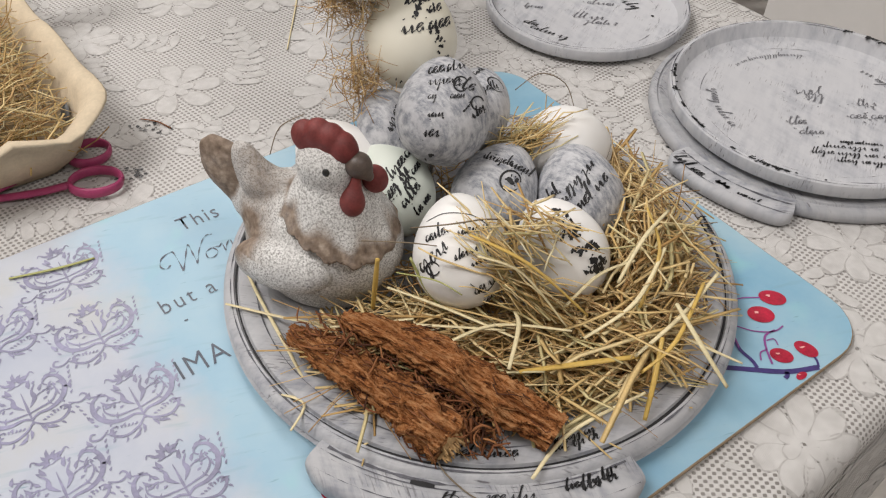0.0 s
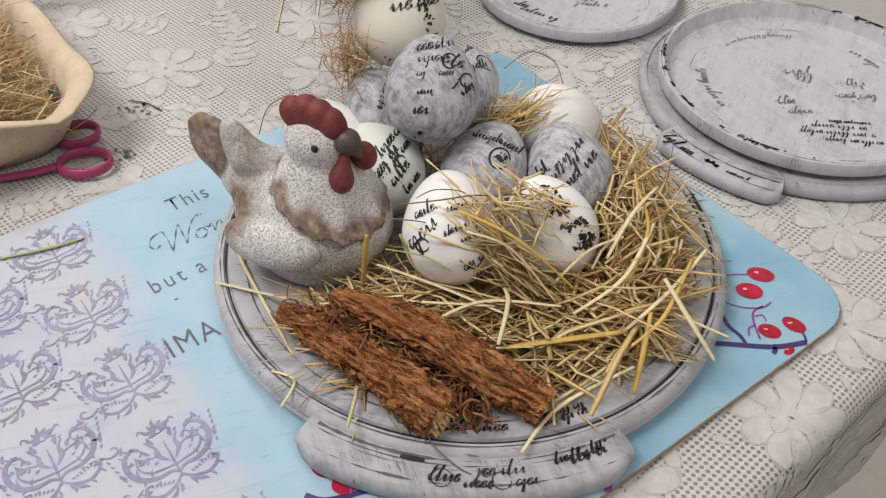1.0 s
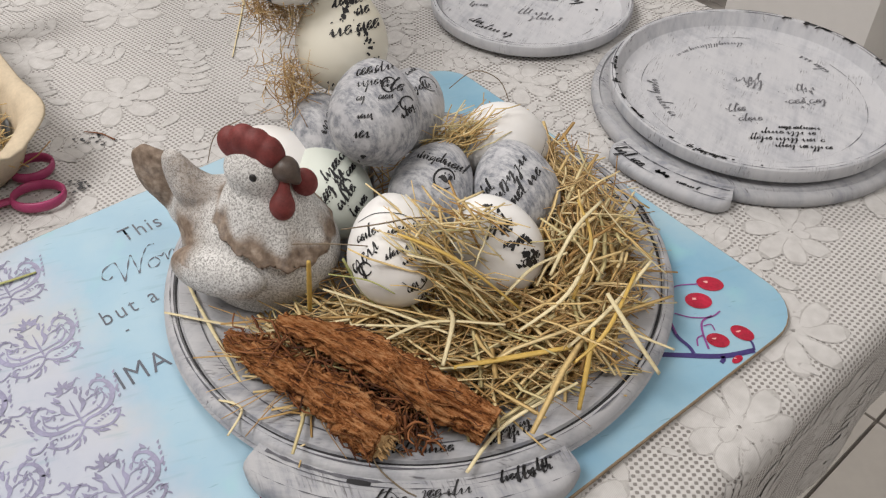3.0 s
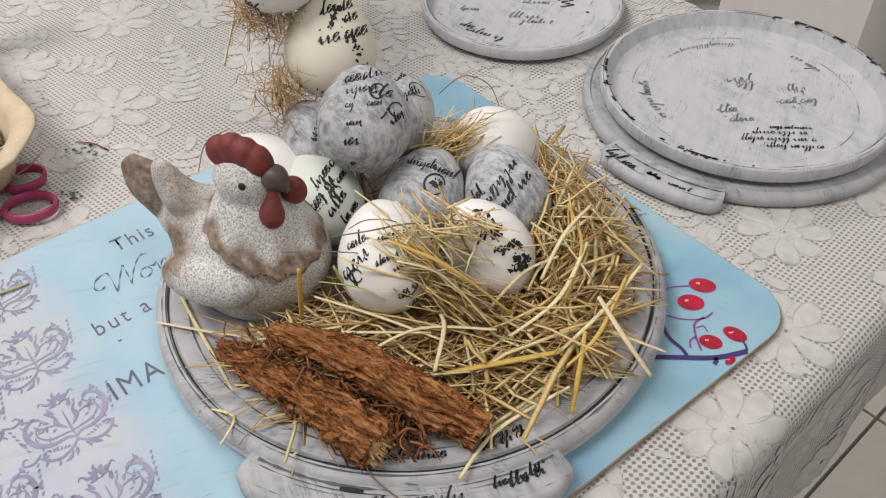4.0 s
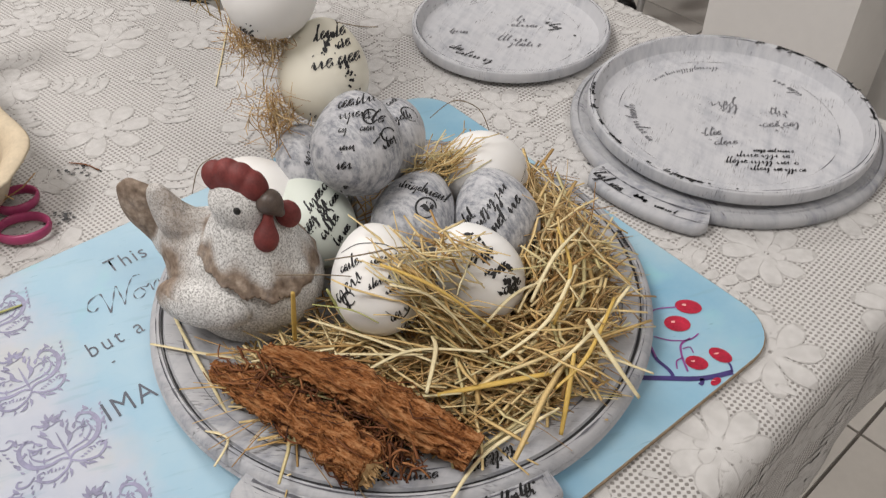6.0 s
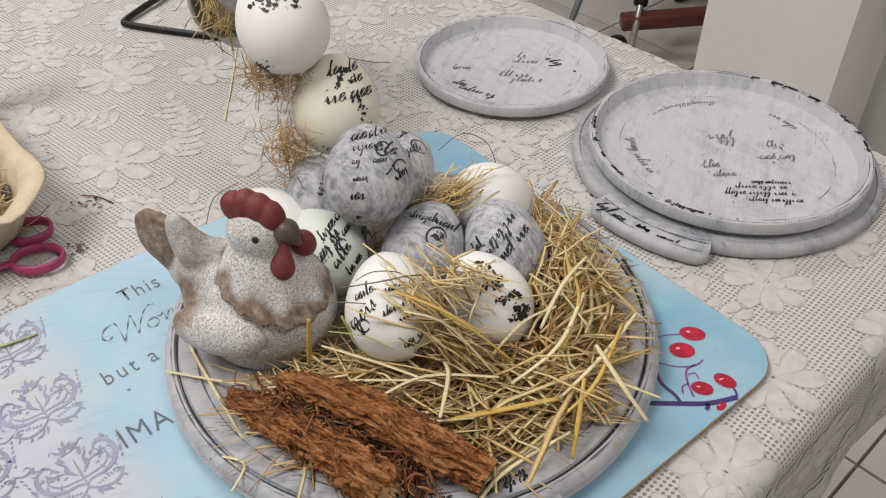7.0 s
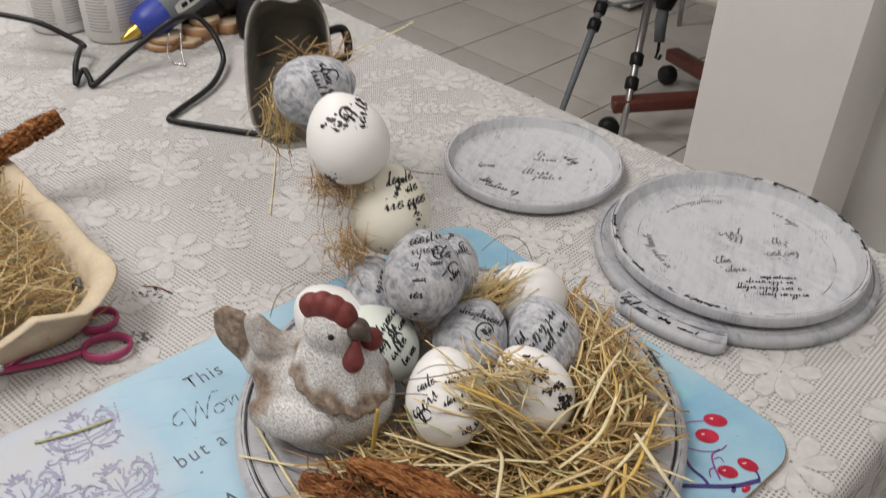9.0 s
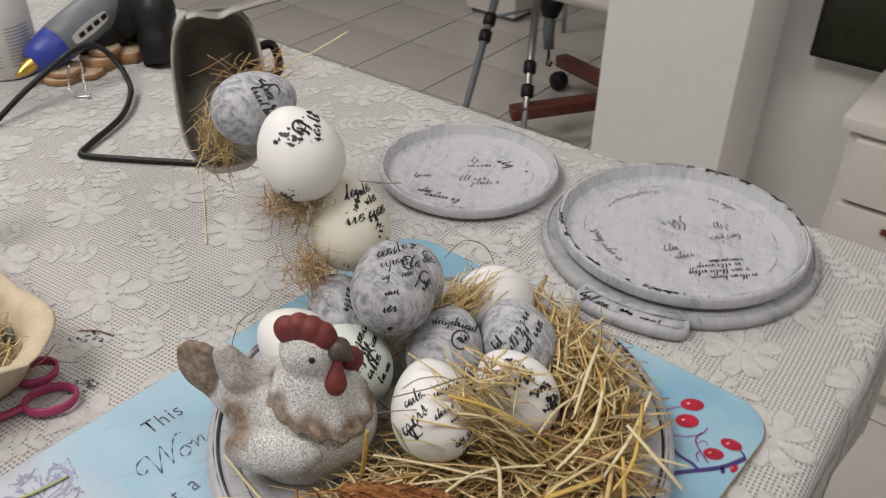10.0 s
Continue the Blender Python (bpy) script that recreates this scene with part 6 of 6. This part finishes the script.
for k in range(1300):
    x, y = rng.uniform(0.028, 0.112), rng.uniform(0.024, 0.25)
    hmax = 0.080 * (1 - ((x - 0.075) / 0.062) ** 2) * (1 - ((y - 0.13) / 0.19) ** 2)
    p = KC + KA * x + KB * y + Vector((0, 0, 0.006 + hmax * rng.random() ** 0.6))
    yaw = rng.gauss(0.9, 0.8)
    stalk(b if k % 3 else bf, p, Vector((math.cos(yaw), math.sin(yaw), rng.gauss(0, 0.25))), rng.uniform(0.03, 0.065), rng.uniform(0.0003, 0.0009), rng, 0.35, 3, 6, floor=0.004)
whole("carton_hay", b, M_HAY, "golden hay heaped in the egg carton", "hay", kind="stuff")
whole("carton_fine_hay", bf, M_HAY_DARK, "brown hay blades heaped in the egg carton", "hay", kind="stuff")
root([(-0.345, 0.570, 0.045), (-0.320, 0.585, 0.056), (-0.296, 0.598, 0.067), (-0.278, 0.609, 0.073)], [0.008, 0.0095, 0.0085, 0.007], "brown bark root piece leaning on the carton's edge", 15, 0.8, None, 60)

# ---- scissors ----
scissors = thing("scissors", (-0.225, 0.412, 0.0), "small pink-handled scissors lying on the lace cloth", "scissors")


def oval_bow(c, ax, ay, turn, z, r, tilt=0.0):
    pts = []
    for k in range(33):
        t = 2 * math.pi * k / 32
        x, y = ax * math.cos(t), ay * math.sin(t)
        pts.append(Vector((c[0] + x * math.cos(turn) - y * math.sin(turn), c[1] + x * math.sin(turn) + y * math.cos(turn), z + tilt * math.sin(t))))
    return pts


for c, ax, ay, turn, z in (((-0.2065, 0.4120), 0.0150, 0.0108, 0.12, 0.0058), ((-0.2185, 0.4385), 0.0120, 0.0105, 0.35, 0.0062)):
    b = Build()
    b.tube(oval_bow(c, ax, ay, turn, z, 0.002), 0.0015, 8, 0, 2.2)
    part("finger_ring", b, M_PINK, scissors, "pink enamelled finger ring")
for pts, m, nm, r in (([(-0.2215, 0.4095, 0.005), (-0.235, 0.4035, 0.0045), (-0.252, 0.3985, 0.004), (-0.270, 0.394, 0.004)], M_PINK, "shank", 0.0032), ([(-0.2335, 0.4325, 0.0055), (-0.246, 0.4190, 0.006), (-0.260, 0.4040, 0.006), (-0.272, 0.393, 0.005)], M_PINK, "shank", 0.0032),
                      ([(-0.272, 0.393, 0.004), (-0.300, 0.384, 0.003), (-0.325, 0.378, 0.0022)], M_STEEL, "blade", 0.0028), ([(-0.270, 0.392, 0.006), (-0.296, 0.378, 0.005), (-0.322, 0.368, 0.004)], M_STEEL, "blade", 0.0028)):
    b = Build()
    b.tube(spline(pts, 12), [r * (1 - 0.5 * (i / 12 if nm == "blade" else 0)) for i in range(13)], 8, 0, 0.6)
    part(nm, b, m, scissors)
b = Build()
b.lathe([(0.0, 0.0105), (0.002, 0.0102), (0.0028, 0.009), (0.0028, 0.004)], (-0.268, 0.3945, 0), 16)
part("screw", b, M_STEEL, scissors, "steel pivot screw")

# ---- ink smudges on the cloth ----
rg = random.Random(12)


def cloth_put(x, y, lift=0.0002):
    return Vector((x, y, 0.0009 + lift))


for cx, cy, n, sx, sy in ((-0.186, 0.428, 16, 0.0035, 0.003), (-0.194, 0.4235, 10, 0.006, 0.002), (-0.190, 0.4735, 18, 0.006, 0.0028)):
    b = Build()
    for k in range(n):
        b.blob(cx + rg.gauss(0, sx), cy + rg.gauss(0, sy), rg.uniform(0.0005, 0.0018), cloth_put, rg, 0.0, 9, rg.uniform(0.3, 1.0), 0.4)
    tagged(whole("ink_smudge", b, M_INK, "black ink smudge rubbed into the lace cloth", "ink smudge", smooth=False), kind="stuff")

# ---- tin jug from which the eggs pour ----
JM = Vector((-0.0880, 0.548, 0.140))
JR, JU = Vector((0.99, 0.10, 0.05)).normalized(), Vector((-0.03, 0.58, 0.81)).normalized()
JB = JU.cross(JR).normalized() * -1
if JB.y < 0:
    JB = -JB
jug = thing("tin_jug", JM - JU * 0.05, "dull grey tin jug tipped over, hay and eggs pouring out", "jug")
b = Build()


def jug_ring(w, h, depth):
    pts = []
    for k in range(56):
        a = 2 * math.pi * k / 56
        c, s = math.cos(a), math.sin(a)
        x = w * math.copysign(abs(c) ** 0.6, c)
        y = h * math.copysign(abs(s) ** 0.7, s)
        pts.append(JM + JR * x + JU * y + JB * depth)
    return pts


b.grid([jug_ring(*q) for q in ((0.010, 0.02, 0.078), (0.024, 0.044, 0.078), (0.0275, 0.049, 0.072), (0.028, 0.0505, 0.03), (0.0285, 0.0515, 0.004), (0.0305, 0.0535, -0.001), (0.0300, 0.053, -0.0022), (0.0275, 0.0505, 0.003), (0.0268, 0.0493, 0.03), (0.026, 0.047, 0.07), (0.010, 0.02, 0.075))], True, 0, True)
part("jug_body", b, M_TIN, jug)
b = Build()
lip = [(-0.016, 0.0515), (-0.008, 0.0525), (0.0, 0.0500), (0.006, 0.0490), (0.014, 0.0515), (0.030, 0.0540), (0.050, 0.0565)]
rows = []
for x, y in [(p.x, p.y) for p in spline([(*p, 0) for p in lip], 24)]:
    rows.append([JM + JR * x + JU * (y + dy) + JB * dz for dy, dz in ((0.0, 0.016), (0.0012, 0.016), (0.0014, 0.0), (-0.0070, -0.014), (-0.0084, -0.014), (0.0, 0.0))])
b.grid(rows, True, 0, True)
part("pouring_lip", b, M_TIN, jug, "bent bright tin lip")
b = Build()
b.tube(spline([JM + JR * 0.028 + JU * 0.030 + JB * 0.03, JM + JR * 0.040 + JU * 0.030 + JB * 0.03, JM + JR * 0.042 + JU * 0.012 + JB * 0.03, JM + JR * 0.030 + JU * 0.008 + JB * 0.03], 16), 0.0032, 8)
part("handle", b, M_BLACK, jug, "black curved handle")
b = Build()
b.tube(spline([(-0.075, 0.56, 0.12), (-0.062, 0.49, 0.128), (-0.045, 0.445, 0.118), (-0.022, 0.425, 0.085), (-0.010, 0.405, 0.045), (-0.008, 0.395, 0.0135)], 30), 0.003, 8)
part("support_wire", b, M_STEEL, jug, "hidden support wire")

# ---- glue gun and its stand ----
b = Build()
pts = [(-0.118, 0.697, 0.003), (-0.176, 0.715, 0.003), (-0.222, 0.731, 0.003), (-0.229, 0.738, 0.0035), (-0.222, 0.752, 0.005), (-0.200, 0.800, 0.006), (-0.1935, 0.840, 0.009), (-0.196, 0.866, 0.014), (-0.207, 0.884, 0.030), (-0.222, 0.891, 0.044), (-0.236, 0.886, 0.047), (-0.254, 0.869, 0.043), (-0.290, 0.843, 0.022), (-0.318, 0.812, 0.0045), (-0.324, 0.818, 0.007), (-0.331, 0.828, 0.013),
       (-0.335, 0.822, 0.011), (-0.337, 0.812, 0.0045), (-0.340, 0.832, 0.017), (-0.344, 0.865, 0.020), (-0.345, 0.880, 0.018), (-0.364, 0.885, 0.028), (-0.396, 0.889, 0.042), (-0.46, 0.90, 0.05)]
b.tube(spline(pts, 200), 0.0030, 10)
whole("power_cable", b, M_BLACK, "black bent power cable lying on the lace cloth", "cable")

GT, GA = Vector((-0.309, 0.896, 0.016)), Vector((0.082, 0.078, 0.040)).normalized()
gun = thing("glue_gun", (-0.235, 0.96, 0.0), "grey and blue hot glue gun with brass nozzle", "glue gun")
for nm, m, prof, lb in (("nozzle", M_BRASS, [(0.0, 0.0), (0.0022, 0.0), (0.0032, 0.006), (0.0062, 0.012), (0.0075, 0.026)], "brass nozzle"),
                        ("nose", M_BLUE, [(0.008, 0.022), (0.014, 0.024), (0.018, 0.034), (0.0205, 0.052), (0.0205, 0.056)], "blue rubber nose"),
                        ("body", M_GREY, [(0.0195, 0.055), (0.0215, 0.057), (0.0225, 0.09), (0.0225, 0.135), (0.021, 0.175), (0.016, 0.185), (0.0, 0.186)], "grey plastic body")):
    b = Build()
    b.lathe(prof, GT, 32, 0, GA)
    part(nm, b, m, gun, lb)
b = Build()
gs = GA.cross(Vector((0, 0, 1))).normalized()
gu = gs.cross(GA).normalized()
h0 = GT + GA * 0.135 - gu * 0.012
b.tube(spline([h0, h0 - gu * 0.035 + GA * 0.010, h0 - gu * 0.075 + GA * 0.022], 12), [0.014] * 5 + [0.013] * 4 + [0.012] * 4, 16, 0, 1.3)
part("grip", b, M_BLACK, gun, "black plastic grip")
# underside made black and bulky to stand for the shade beneath the gun
b = Build()
b.tube([GT + GA * 0.075 - gu * 0.018, GT + GA * 0.10 - gu * 0.026, GT + GA * 0.16 - gu * 0.030, GT + GA * 0.185 - gu * 0.022], [0.010, 0.020, 0.024, 0.018], 16)
part("underside", b, M_BLACK, gun, "black underside, the gun's own shade built in")
# foot widened in black down to the cloth, filling that shade
b = Build()
b.tube(spline([GT + GA * 0.13 - gu * 0.02, Vector((-0.176, 0.975, 0.060)), Vector((-0.172, 0.950, 0.025)), Vector((-0.172, 0.940, 0.002))], 14), [0.024] * 8 + [0.019] * 4 + [0.016] * 3, 14, 0, 1.2)
part("foot", b, M_BLACK, gun, "black plastic foot on the cloth, widened to fill the shade")
lc = GT + GA * 0.088 + gs * 0.0205 + gu * 0.006
lx, ly, lz = GA, gu, gs
if lz.y > 0:
    lz = -lz
    lc = GT + GA * 0.088 - gs * 0.0205 + gu * 0.006
gr = Matrix((lx, lz.cross(lx), lz)).transposed()
lc = GT + GA * 0.088 + lz * 0.0222 + lz.cross(lx) * 0.004
b = Build()
ring = [lc + gr @ Vector((0.024 * max(-1, min(1, 1.3 * math.cos(t))), 0.0075 * math.sin(t), 0.0008)) for t in [2 * math.pi * k / 24 for k in range(24)]]
b.add(ring, [tuple(range(24))])
badge = part("badge", b, M_WHITE, gun, "pale oval badge", smooth=False)
b = Build()
for k in range(4):
    x = -0.016 + 0.0105 * k
    b.add([lc + gr @ Vector((x + dx, dy, 0.0014)) for dx, dy in ((0, -0.0028), (0.0075, -0.0028), (0.0075, 0.0028), (0, 0.0028))], [(0, 1, 2, 3)])
part("badge_bar", b, M_BLACK, badge, "plain dark bars", smooth=False)

# ---- paint jars, wood slices, clip ----


def jar(c, r, h, label, rim_red=False):
    ob = thing("paint_jar", c, label, "paint jar", "paint jars")
    c = Vector(c)
    b = Build()
    b.lathe([(0.0, 0.0008), (r - 0.003, 0.0008), (r, 0.004), (r, h * 0.82), (r - 0.002, h * 0.85), (r - 0.002, h * 0.88)], c, 48)
    body = part("jar_body", b, M_WHITE, ob)
    b = Build()
    b.lathe([(r - 0.0015, h * 0.875), (r + 0.001, h * 0.88), (r + 0.001, h * 0.99), (r - 0.001, h), (0.0, h)], c, 48)
    part("lid", b, M_WHITE, ob, "white screw lid")
    b = Build()
    look_a = math.atan2(-0.9, 0.32)
    for row in range(22):
        z = h * (0.12 + 0.028 * row)
        for a0, a1 in ((-0.95, -0.15), (0.05, 0.95)) if row < 12 else ((-0.95, -0.15),):
            e = a1 - 0.12 * random.Random(row * 7 + int(a0 * 10)).random()
            st = [look_a + a0 + (e - a0) * k / 8 for k in range(9)]
            b.grid([[c + Vector(((r + 0.0003) * math.cos(t), (r + 0.0003) * math.sin(t), z + dz)) for t in st] for dz in (0, h * 0.011)])
    tagged(part("print_bar", b, M_LABEL, body, "lines of small grey print", smooth=False), kind="stuff")
    return ob, body, look_a


jar1, jb1, jl = jar((-0.398, 0.985, 0.0), 0.037, 0.12, "white paint jar with printed label, one red mark")
cu = bpy.data.curves.new("label_word", "FONT")
cu.body, cu.size = "Cha", 0.019
cu.materials.append(M_INK)
tx = new("label_word", cu)
tx.parent = jar1
tx.matrix_parent_inverse = PLACED[jar1].inverted()
la = jl + 0.35
tx.matrix_basis = Matrix.Translation(Vector((-0.398, 0.985, 0.062)) + Vector((math.cos(la), math.sin(la), 0)) * 0.0378 - Vector((-math.sin(la), math.cos(la), 0)) * 0.004) @ Matrix.Rotation(la + math.pi / 2, 4, "Z") @ Matrix.Rotation(math.pi / 2, 4, "X")
b = Build()
st = [jl + 0.1 + 0.6 * k / 8 for k in range(9)]
b.grid([[Vector((-0.398, 0.985, z)) + Vector((0.0374 * math.cos(t), 0.0374 * math.sin(t), 0)) for t in st] for z in (0.086, 0.100)])
part("red_mark", b, M_COMB, jb1, "dark red printed patch", smooth=False)
jar((-0.330, 0.955, 0.0), 0.0345, 0.13, "white paint jar with rows of small print")

rg = random.Random(4)
for k, (x, y, z, r, h) in enumerate(((-0.270, 0.918, 0.0008, 0.020, 0.006), (-0.266, 0.920, 0.0072, 0.019, 0.006), (-0.245, 0.925, 0.0008, 0.017, 0.006), (-0.235, 0.948, 0.0008, 0.020, 0.014), (-0.205, 0.965, 0.0008, 0.018, 0.012), (-0.228, 0.952, 0.0152, 0.018, 0.006))):
    ob = thing("wood_slice", (x, y, z), "round sawn branch slice with bark, stacked on the cloth", "wood slice", "wood slices")
    b = Build()
    b.lathe([(r - 0.0012, z), (r, z + 0.001), (r, z + h - 0.001), (r - 0.0012, z + h)], (x, y, 0), 24, wobble=0.1)
    part("bark", b, M_WOOD, ob, "rough brown bark")
    b = Build()
    b.lathe([(0.0, z + 0.0004), (r - 0.001, z), (r - 0.001, z + h), (0.0, z + h - 0.0002)], (x, y, 0), 24, wobble=0.1)
    part("sawn_face", b, M_WOOD_PALE, ob, "pale sawn wood")
clip = thing("binder_clip", (-0.246, 0.872, 0.0), "small steel wire clip lying before the wood slices", "clip")
for pts in ([(-0.254, 0.888, 0.028), (-0.257, 0.878, 0.010), (-0.250, 0.868, 0.002), (-0.238, 0.866, 0.002)], [(-0.242, 0.888, 0.030), (-0.241, 0.875, 0.012), (-0.237, 0.862, 0.002), (-0.240, 0.868, 0.002)]):
    b = Build()
    b.tube(spline(pts, 14), 0.0009, 6)
    part("wire_arm", b, M_STEEL, clip, "bright steel wire")

# ---- the far room ----
tripod = thing("tripod", (0.7, 2.25, FLOOR), "folded camera tripod with silver and black legs", "tripod")
APEX = Vector((0.92, 2.68, 0.42))
for foot, knee, m, clamps in ((Vector((0.424, 2.03, FLOOR)), Vector((0.606, 2.321, -0.426)), M_GREY, (0.75, 0.86)), (Vector((0.585, 1.93, FLOOR)), Vector((0.705, 2.246, -0.399)), M_ALU, (0.43, 0.57)), (Vector((1.02, 2.85, FLOOR)), Vector((0.99, 2.80, -0.35)), M_ALU, (0.5, 0.65))):
    b = Build()
    b.tube([foot, foot.lerp(knee, 0.5), knee], [0.008, 0.010, 0.012], 12)
    b.tube([knee, knee.lerp(APEX, 0.5), APEX], [0.012, 0.014, 0.015], 12)
    leg = part("leg", b, m, tripod)
    for t in clamps:
        b = Build()
        p, d = foot.lerp(knee, t), (knee - foot).normalized()
        b.tube([p - d * 0.018, p - d * 0.014, p + d * 0.014, p + d * 0.018], [0.013, 0.018, 0.018, 0.013], 14)
        part("clamp", b, M_BLACK, leg, "black locking clamp")
b = Build()
b.tube([APEX, Vector((0.778, 2.33, -0.41)), Vector((0.764, 2.294, -0.517)), Vector((0.763, 2.275, -0.570))], [0.013, 0.015, 0.018, 0.015], 12)
part("centre_column", b, M_GREY, tripod)
b = Build()
b.tube([Vector((0.784, 2.345, -0.38)), Vector((0.775, 2.316, -0.449)), Vector((0.769, 2.306, -0.485))], [0.030, 0.036, 0.022], 14)
part("hub", b, M_BLACK, tripod, "black plastic hub")
b = Build()
b.tube([Vector((0.763, 2.275, -0.570)), Vector((0.762, 2.268, -0.592)), Vector((0.756, 2.262, -0.612)), Vector((0.764, 2.258, -0.615)), Vector((0.771, 2.262, -0.602))], 0.0045, 8)
part("hook", b, M_BLACK, tripod, "black hanging hook")
b = Build()
b.tube([Vector((0.583, 2.283, -0.467)), Vector((0.775, 2.316, -0.449))], 0.005, 8)
part("brace", b, M_GREY, tripod)

chair = thing("office_chair", (0.945, 2.035, FLOOR), "swivel chair with dark red wooden star base and black casters", "chair")
HUB = Vector((0.945, 2.035, FLOOR + 0.125))
for k in range(5):
    a = math.atan2(2.045 - HUB.y, 0.59 - HUB.x) - 2 * math.pi * k / 5
    end = Vector((HUB.x + 0.36 * math.cos(a), HUB.y + 0.36 * math.sin(a), FLOOR + 0.10))
    b = Build()
    d = end - HUB
    m = Matrix((d.normalized(), Vector((0, 0, 1)).cross(d).normalized(), d.cross(Vector((0, 0, 1)).cross(d)).normalized())).transposed()
    b.box(HUB.lerp(end, 0.5), (d.length, 0.045, 0.036), 0, 0.008, 0, m)
    arm = part("base_arm", b, M_MAHOGANY, chair, "dark red stained wooden arm")
    b = Build()
    b.lathe([(0.0, -0.02), (0.024, -0.02), (0.029, -0.012), (0.029, 0.012), (0.024, 0.02), (0.0, 0.02)], (end.x, end.y, FLOOR + 0.03), 20, 0, (math.sin(a), -math.cos(a), 0))
    part("caster", b, M_BLACK, arm, "black plastic caster")
b = Build()
b.tube([HUB - Vector((0, 0, 0.03)), HUB + Vector((0, 0, 0.28))], 0.03, 16)
part("gas_column", b, M_BLACK, chair)
b = Build()
b.box((HUB.x, HUB.y, FLOOR + 0.45), (0.46, 0.46, 0.07), ROOM, 0.025)
part("seat", b, M_CABINET, chair, "cream padded seat")

cab = thing("cupboard", (0.948, 3.18, FLOOR), "white low cupboard standing on the tiled floor", "cupboard")
b = Build()
b.box((0.948, 3.179, FLOOR + 0.31), (0.22, 0.4, 0.58), ROOM, 0.004)
part("carcass", b, M_CABINET, cab, sharp=40)
b = Build()
b.box((0.948, 3.179, FLOOR + 0.0105), (0.19, 0.37, 0.02), ROOM)
part("plinth", b, M_GREY, cab, smooth=False)

WS = Vector((0.984, 1.385, 0))
b = Build()
wc = WS + E1 * -0.54 - E2 * 0.05
b.box((wc.x, wc.y, 0.55), (1.57, 0.1, 2.6), ROOM)
whole("wall_side", b, M_WALL, "pale wall behind the pillar with a screen", "wall", kind="structure", smooth=False)
screen = thing("television", (1.025, 1.286, -0.233), "dark wall television with a thin black frame", "television")
sc1 = Vector((0.959, 1.362, -0.233)) - E1 * 0.35
b = Build()
b.box((sc1.x, sc1.y, -0.233 + 0.21), (0.70, 0.03, 0.42), ROOM, 0.004)
part("case", b, M_BLACK, screen, sharp=40)
b = Build()
f = sc1 + E2 * 0.0165
b.box((f.x, f.y, -0.233 + 0.21), (0.68, 0.003, 0.40), ROOM)
part("glass", b, M_SCREEN, screen, "dark glossy glass", smooth=False)

chest = thing("drawer_chest", (0.976, 0.983, FLOOR), "ivory lacquered chest of drawers with dark finger gaps", "chest of drawers")
cp = Vector((0.861, 1.089, 0)) - E1 * 0.25 - E2 * 0.16
b = Build()
b.box((cp.x, cp.y, (FLOOR + -0.247) / 2), (0.49, 0.31, 0.501), ROOM, 0.003)
part("carcass", b, M_CABINET, chest, sharp=40)
b = Build()
b.box((cp.x, cp.y, -0.235), (0.52, 0.34, 0.022), ROOM, 0.004)
part("top", b, M_CABINET, chest, sharp=40)
for k in range(4):
    z = -0.310 - 0.118 * k
    fp = cp + E2 * 0.165
    b = Build()
    b.box((fp.x, fp.y, z), (0.46, 0.02, 0.108), ROOM, 0.003)
    dr = part("drawer", b, M_CABINET, chest, sharp=40)
    b = Build()
    hp = cp + E2 * 0.178
    b.box((hp.x, hp.y, z + 0.03), (0.30, 0.006, 0.010), ROOM, 0.002)
    part("handle", b, M_MAHOGANY, dr, "dark recessed handle", sharp=40)
b = Build()
cw = [WS + E2 * 0.004 + E1 * s + Vector((0, 0, z)) for s, z in ((0.14, 0.6), (0.13, 0.1), (0.105, -0.13), (0.08, -0.26), (0.13, -0.45), (0.18, -0.7))]
b.tube(spline(cw, 24), 0.004, 8)
whole("wall_cable", b, M_GREY, "thin grey cable hanging down the pale wall", "cable")

# ---- floor tiles ----
floor_ob = bpy.data.objects["floor"]
T = 0.295
b = Build()
b.box((0, 0, 0), (T - 0.005, T - 0.005, 0.010), 0, 0.0015)
tile_mesh = None
for i in range(-8, 14):
    for j in range(-9, 4):
        p = room(1.54 + T * (i + 0.5), -1.287 + T * (j + 0.5), FLOOR - 0.005)
        if tile_mesh is None:
            first = part("tile", b, M_TILE, floor_ob, sharp=30)
            tile_mesh = first.data
            tile = first
        else:
            tile = new("tile", tile_mesh)
            tile.parent = floor_ob
        tile.matrix_basis = Matrix.Translation(p) @ Matrix.Rotation(ROOM, 4, "Z")
b = Build()
for i in range(-15, 16):
    for j in range(-11, 16):
        if -8 <= i < 14 and -9 <= j < 4:
            continue
        p = room(1.54 + T * (i + 0.5), -1.287 + T * (j + 0.5), FLOOR)
        h = T / 2 - 0.0025
        q = [p + E1 * (h * x) + E2 * (h * y) for x, y in ((-1, -1), (1, -1), (1, 1), (-1, 1))]
        low = [v - Vector((0, 0, 0.008)) for v in q]
        b.add(q + low, [(0, 1, 2, 3), (0, 4, 5, 1), (1, 5, 6, 2), (2, 6, 7, 3), (3, 7, 4, 0)])
tagged(part("tile_field", b, M_TILE, floor_ob, "further cream floor tiles", smooth=False), kind="stuff")
